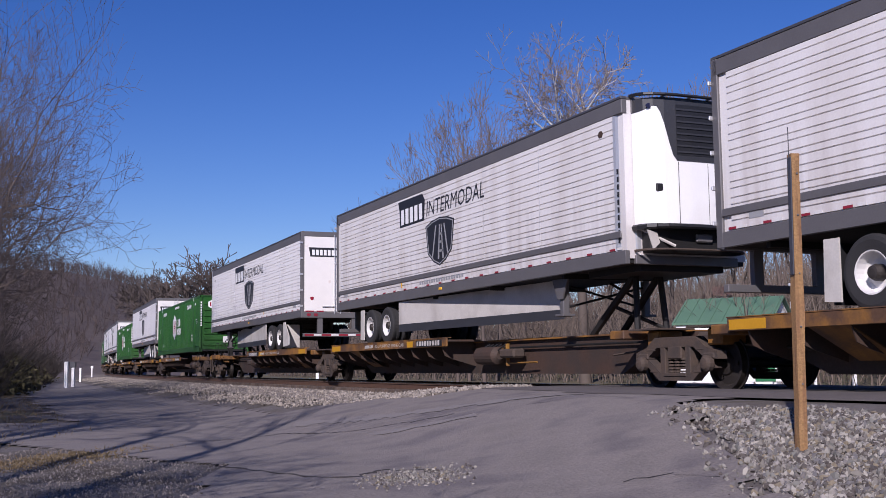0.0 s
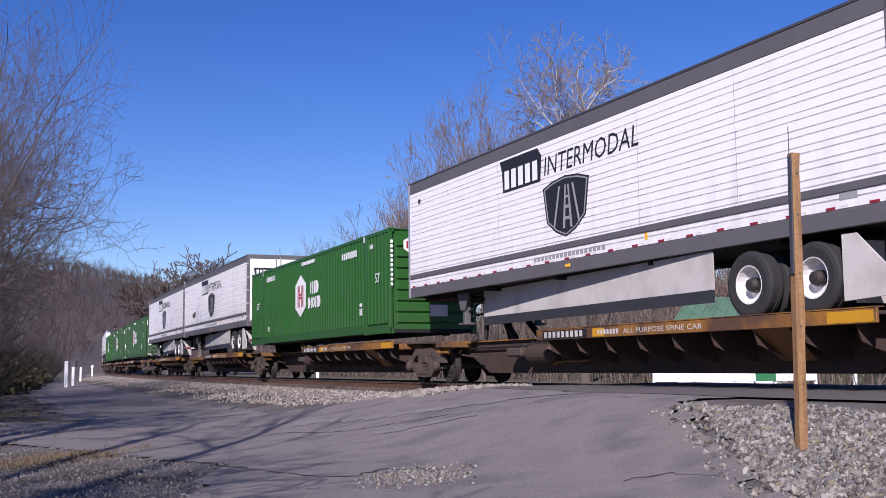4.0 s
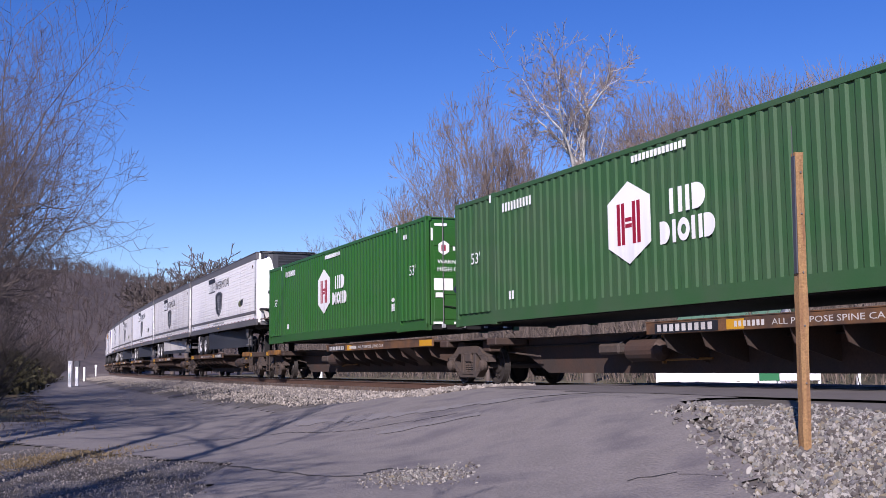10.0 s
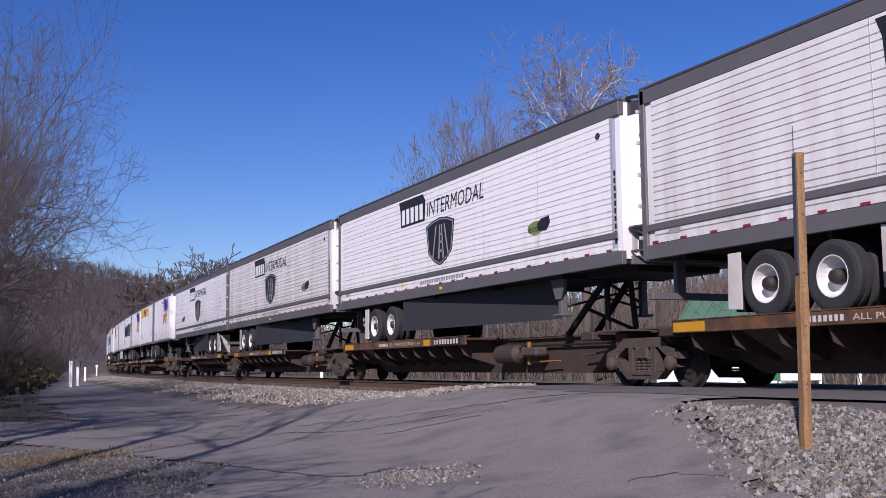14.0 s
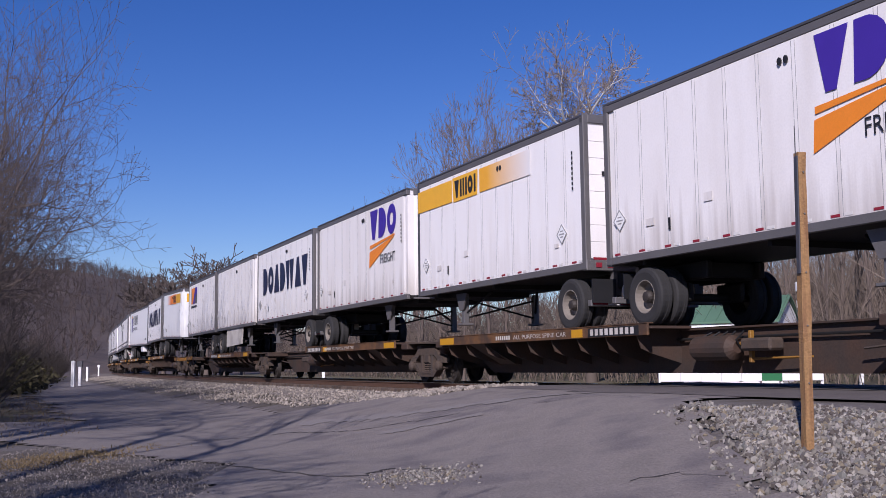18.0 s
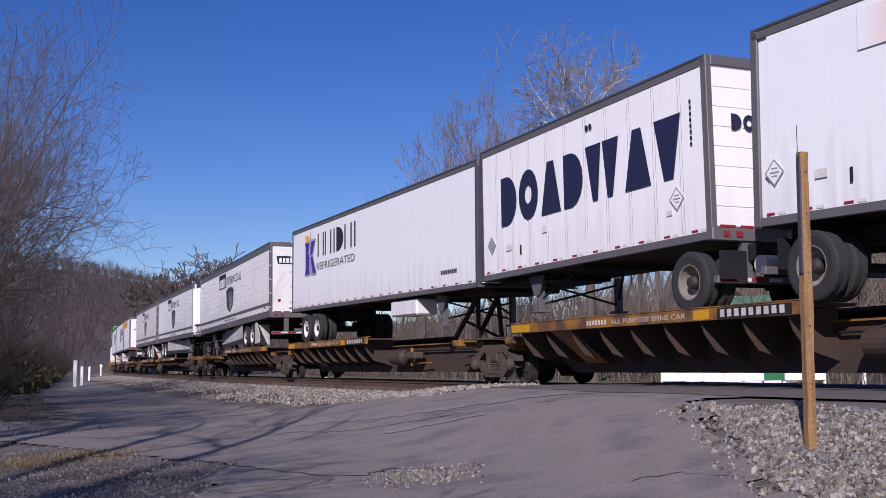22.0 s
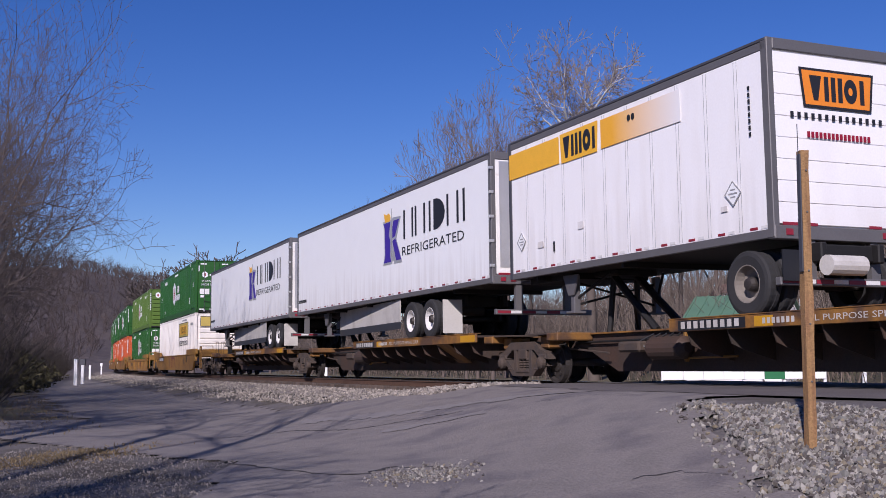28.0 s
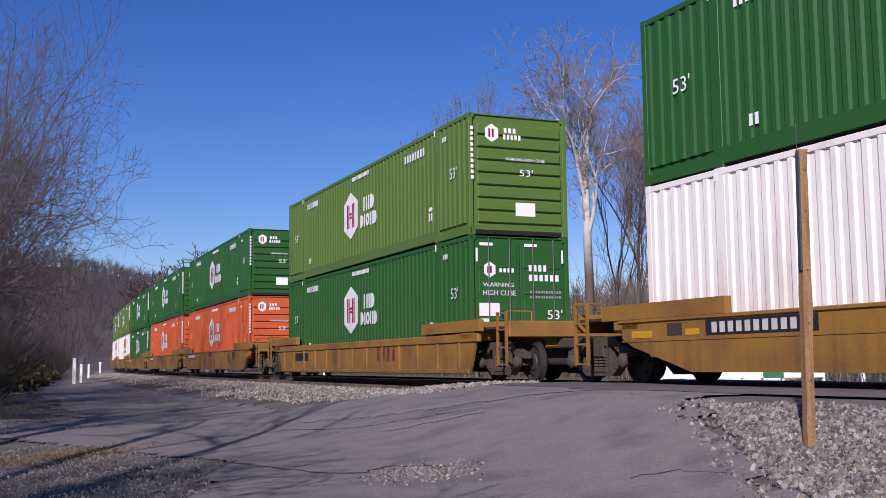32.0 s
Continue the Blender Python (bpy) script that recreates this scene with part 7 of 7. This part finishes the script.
def slope(rnd):
    return tuple(along(rnd.uniform(-120, 25), -rnd.uniform(52, 120))[:2])


def bank(rnd):
    s = rnd.uniform(-165, -24)
    return tuple(along(s, 11.5 - 4.0 * smooth(-55, -90, s) + 20 * rnd.random() ** 1.6)[:2])


def ridge(rnd):
    while True:
        x, y = rnd.uniform(-420, 60), rnd.uniform(190, 720)
        if abs(where(x, y)[1]) > 14:
            return x, y


def lawn(rnd):
    while True:
        s = rnd.uniform(-120, -14)
        q = 9.4 + 5 * rnd.random()
        x, y, _ = along(s, q)
        if x < -6.5:
            return x, y


sticks("undergrowth", "dense tangle of bare brown saplings and brush", 11000, behind, 2.0, 8.5, 0.024, BRUSH, 0.25, 5)
sticks("saplings", "crowded tall bare saplings on the slope behind the line", 3600, slope, 6.0, 13.0, 0.036, BRUSH, 0.16, 8)
sticks("thicket", "dark bare thicket on the bank beside the lane", 9000, bank, 1.6, 5.0, 0.016, DARKTWIG, 0.5, 4)
sticks("far_woods", "bare brown woods over the far ridge", 9500, ridge, 5, 13, 0.10, FARTWIG, 0.22, 7)
sticks("dead_grass", "dry straw-coloured grass along the verge", 9000, lawn, 0.06, 0.24, 0.008, STRAW, 0.6, 1)

def leafage(name, label, count, pick, size, material):
    """Small leaves in ragged mounds, strewn through the brush."""
    rnd = random.Random(count)
    sh = Shape()
    for _ in range(count // 40):
        x, y, tall = pick(rnd)
        wide = rnd.uniform(0.7, 1.5)
        for _ in range(40):
            d = Vector((rnd.gauss(0, 0.5), rnd.gauss(0, 0.5), rnd.random() ** 0.8))
            p = Vector((x + d.x * wide, y + d.y * wide, ground_z(x, y) + d.z * tall * (1 - 0.35 * abs(d.x))))
            e = Vector((rnd.gauss(0, 1), rnd.gauss(0, 1), rnd.gauss(0, 1))).normalized()
            g = e.orthogonal().normalized()
            w = size * rnd.uniform(0.6, 1.4)
            sh.add([p - e * w, p + g * w * 0.45, p + e * w, p - g * w * 0.45], [(0, 1, 2, 3)])
    return tagged(new(name, sh.mesh(name, material, False, False)), label, "shrubs", kind="stuff")


def hedge(rnd):
    y = rnd.uniform(48, 105)
    x = -0.348 * y - 2.2 - 8 * rnd.random() ** 1.2
    return x, y, rnd.uniform(0.8, 2.2) + 0.45 * max(0, -0.348 * y - 3.2 - x)


EVERGREEN = mat("dull dark evergreen leaves", (0.050, 0.044, 0.022), 0.7, 0, 0.2, 2, 20, 0.0, random_tint=0.5, island=True, spec=0.2)
leafage("brush_leaves", "dull olive evergreen brush under the bare trees", 40000, hedge, 0.15, EVERGREEN)


def tan_patch(rnd):
    u, v = rnd.gauss(0, 0.28), rnd.gauss(0, 0.85)
    return -4.95 + 0.25 * v + u, 14.3 + v


sticks("grass_patch", "matted tan dry grass between the shadows on the verge", 6000, tan_patch, 0.04, 0.13, 0.014, STRAW, 1.2, 2)

# ---------------------------------------------------------------- beyond the track
ROOF = mat("green sheet metal roof", (0.10, 0.19, 0.125), 0.5, 0.1, 0.1, 1, 30, 0.03)
WALL = mat("white boarded wall", (0.80, 0.79, 0.78), 0.6, 0, 0.05, 2, 30, 0.05)
PANEL = mat("deep green painted panel", (0.020, 0.150, 0.055), 0.5, 0, 0.08, 2, 30, 0.03)
GLASS = mat("dark window glass", (0.02, 0.022, 0.026), 0.1, 0, 0.1, 2, 30, 0.0)
cx, cy = ray_place(1306, 48)
cz = ground_z(cx, cy)
hut = thing("cottage", "small white boarded cottage with a green metal roof", "house")
eave, top, hw, hd = 2.05 - cz, 3.12 - cz, 2.2, 2.0
part("wall", Shape().prism_x([(-hd + 0.1, 0), (hd - 0.1, 0), (hd - 0.1, eave), (0, top - 0.08), (-hd + 0.1, eave)], -hw + 0.15, hw - 0.15), WALL, hut)
for sd in (-1, 1):
    rf = Shape().add([(-hw, sd * hd, eave - 0.08), (hw, sd * hd, eave - 0.08), (hw, 0, top), (-hw, 0, top), (-hw, sd * hd, eave), (hw, sd * hd, eave), (hw, 0, top + 0.08), (-hw, 0, top + 0.08)],
                     [(0, 1, 2, 3), (4, 7, 6, 5), (0, 4, 5, 1), (1, 5, 6, 2), (2, 6, 7, 3), (3, 7, 4, 0)])
    ro = part("roof", rf, ROOF, hut, "green sheet metal slope")
    for k in range(9):
        x = -hw + 0.1 + k * (2 * hw - 0.2) / 8
        part("roof_seam", Shape().add([(x - 0.02, sd * hd, eave), (x + 0.02, sd * hd, eave), (x + 0.02, 0, top + 0.08), (x - 0.02, 0, top + 0.08), (x - 0.02, sd * hd, eave + 0.04), (x + 0.02, sd * hd, eave + 0.04), (x + 0.02, 0, top + 0.12), (x - 0.02, 0, top + 0.12)],
                                           [(0, 1, 2, 3), (4, 7, 6, 5), (0, 4, 5, 1), (1, 5, 6, 2), (2, 6, 7, 3), (3, 7, 4, 0)]), ROOF, ro)
for x in (-1.3, 0.9):
    wd = part("window", Shape().box(x, x + 0.8, -hd + 0.06, -hd + 0.12, 1.0, 1.8), GLASS, hut)
    part("window_frame", Shape().box(x - 0.06, x + 0.86, -hd + 0.04, -hd + 0.10, 0.94, 1.0).box(x - 0.06, x + 0.86, -hd + 0.04, -hd + 0.10, 1.8, 1.86), WALL, wd)
hut.matrix_basis = pose(cx, cy, cz, 0, 0, -32)

fx, fy = ray_place(1300, 40)
fz = ground_z(fx, fy)
fence = thing("white_board_fence", "low bright white board fence with one green panel", "fence")
a, b = (1160 - 1300) / FOCAL * 40, (1445 - 1300) / FOCAL * 40
edges = [a + (b - a) * k / 8 for k in range(9)]
lowz, highz = -0.37 - fz, 0.42 - fz
for k in range(8):
    green = k == 5
    part("board", Shape().box(edges[k] + 0.004, edges[k + 1] - 0.004, -0.03, 0.03, lowz, highz, 0.008), PANEL if green else WALL, fence, "green panel" if green else "")
for x in edges[::2]:
    part("fence_post", Shape().box(x - 0.05, x + 0.05, 0.03, 0.13, -0.1, highz + 0.05, 0.01), WALL, fence)
fence.matrix_basis = pose(fx, fy, fz)

far_house = thing("house", "distant pale house with a brown roof among the trees", "house")
hx, hy = ray_place(1292, 78)
hz = ground_z(hx, hy)
t1, t2 = top_at(527, 78) - hz, top_at(508, 78) - hz
part("wall", Shape().box(-1.2, 1.2, -1.6, 1.6, 0, t1), WALL, far_house)
part("roof", Shape().prism_x([(-1.8, t1), (1.8, t1), (0, t2)], -1.35, 1.35), mat("brown shingles", (0.16, 0.09, 0.07), 0.9), far_house)
for x in (-0.9, 0.5):
    part("window", Shape().box(x, x + 0.5, -1.63, -1.59, t1 - 1.4, t1 - 0.5), GLASS, far_house)
far_house.matrix_basis = pose(hx, hy, hz)


def marker(px, depth, low, high, w, name, label, cap=None):
    x, y = ray_place(px, depth)
    z = ground_z(x, y)
    m = thing(name, label, "post", "white posts" if name == "marker_post" else "")
    part("shaft", Shape().box(-w / 2, w / 2, -w / 2, w / 2, min(top_at(low, depth) - z, -0.05), top_at(high, depth) - z, 0.01), WALL, m)
    if cap:
        part("cap", Shape().box(-w * 0.9, w * 0.9, -w * 0.55, w * 0.55, top_at(high, depth) - z - cap, top_at(high, depth) - z + 0.02, 0.01), DARK if name == "marker_post" else WALL, m)
    m.matrix_basis = pose(x, y, z)
    return m


marker(127, 66, 660, 629, 0.20, "marker_post", "white marker post beside the far lane")
marker(139, 70, 659, 630, 0.18, "marker_post", "white marker post with a dark band beside the lane", 0.35)
marker(152, 90, 657, 640, 0.16, "marker_post", "small white marker post beside the far lane")
marker(1513, 42, 676, 640, 0.14, "marker_post", "white marker post beyond the track")
marker(568, 75, 668, 640, 0.20, "marker_post", "white marker post beyond the track")
marker(172, 118, 650, 637, 0.14, "mile_sign", "small pale mile sign beside the far track", 0.25)
pole = thing("white_pole", "white pole with a small box near the cottage", "pole")
qx, qy = ray_place(1411, 47)
qz = ground_z(qx, qy)
part("shaft", Shape().tube((0, 0, 0), (0, 0, top_at(502, 47) - qz), 0.05, n=8), WALL, pole)
part("box", Shape().box(-0.16, 0.16, -0.12, 0.12, top_at(520, 47) - qz, top_at(503, 47) - qz, 0.02), WALL, pole)
part("box", Shape().box(-0.13, 0.13, -0.10, 0.10, top_at(548, 47) - qz, top_at(535, 47) - qz, 0.02), WALL, pole)
pole.matrix_basis = pose(qx, qy, qz)
for src, _ in TREES.values():       # the patterns themselves are not planted
    for o in (*src.children, src):
        bpy.data.objects.remove(o)


# ---------------------------------------------------------------- what moves
def motions():
    times = [SECONDS * i / 32 for i in range(33)]
    for ob, s0, local in RUN:
        walk(ob, [(t, track(s0 + gone(t)) @ local) for t in times])
    # wheels roll while they pass near by
    for w, s0, x in WHEELS:
        rows, a = [(0.0, pose(x, 0, 0.425))], 0.0
        for f in range(1, int(SECONDS * FPS)):
            t = f / FPS
            s = s0 + gone(t)
            if -62 < s < -4:
                a = (s + 62) / 0.425
                rows.append((t, pose(x, 0, 0.425) @ Matrix.Rotation(a, 4, "Y")))
        rows.append((SECONDS, pose(x, 0, 0.425) @ Matrix.Rotation(a, 4, "Y")))
        walk(w, rows)


motions()
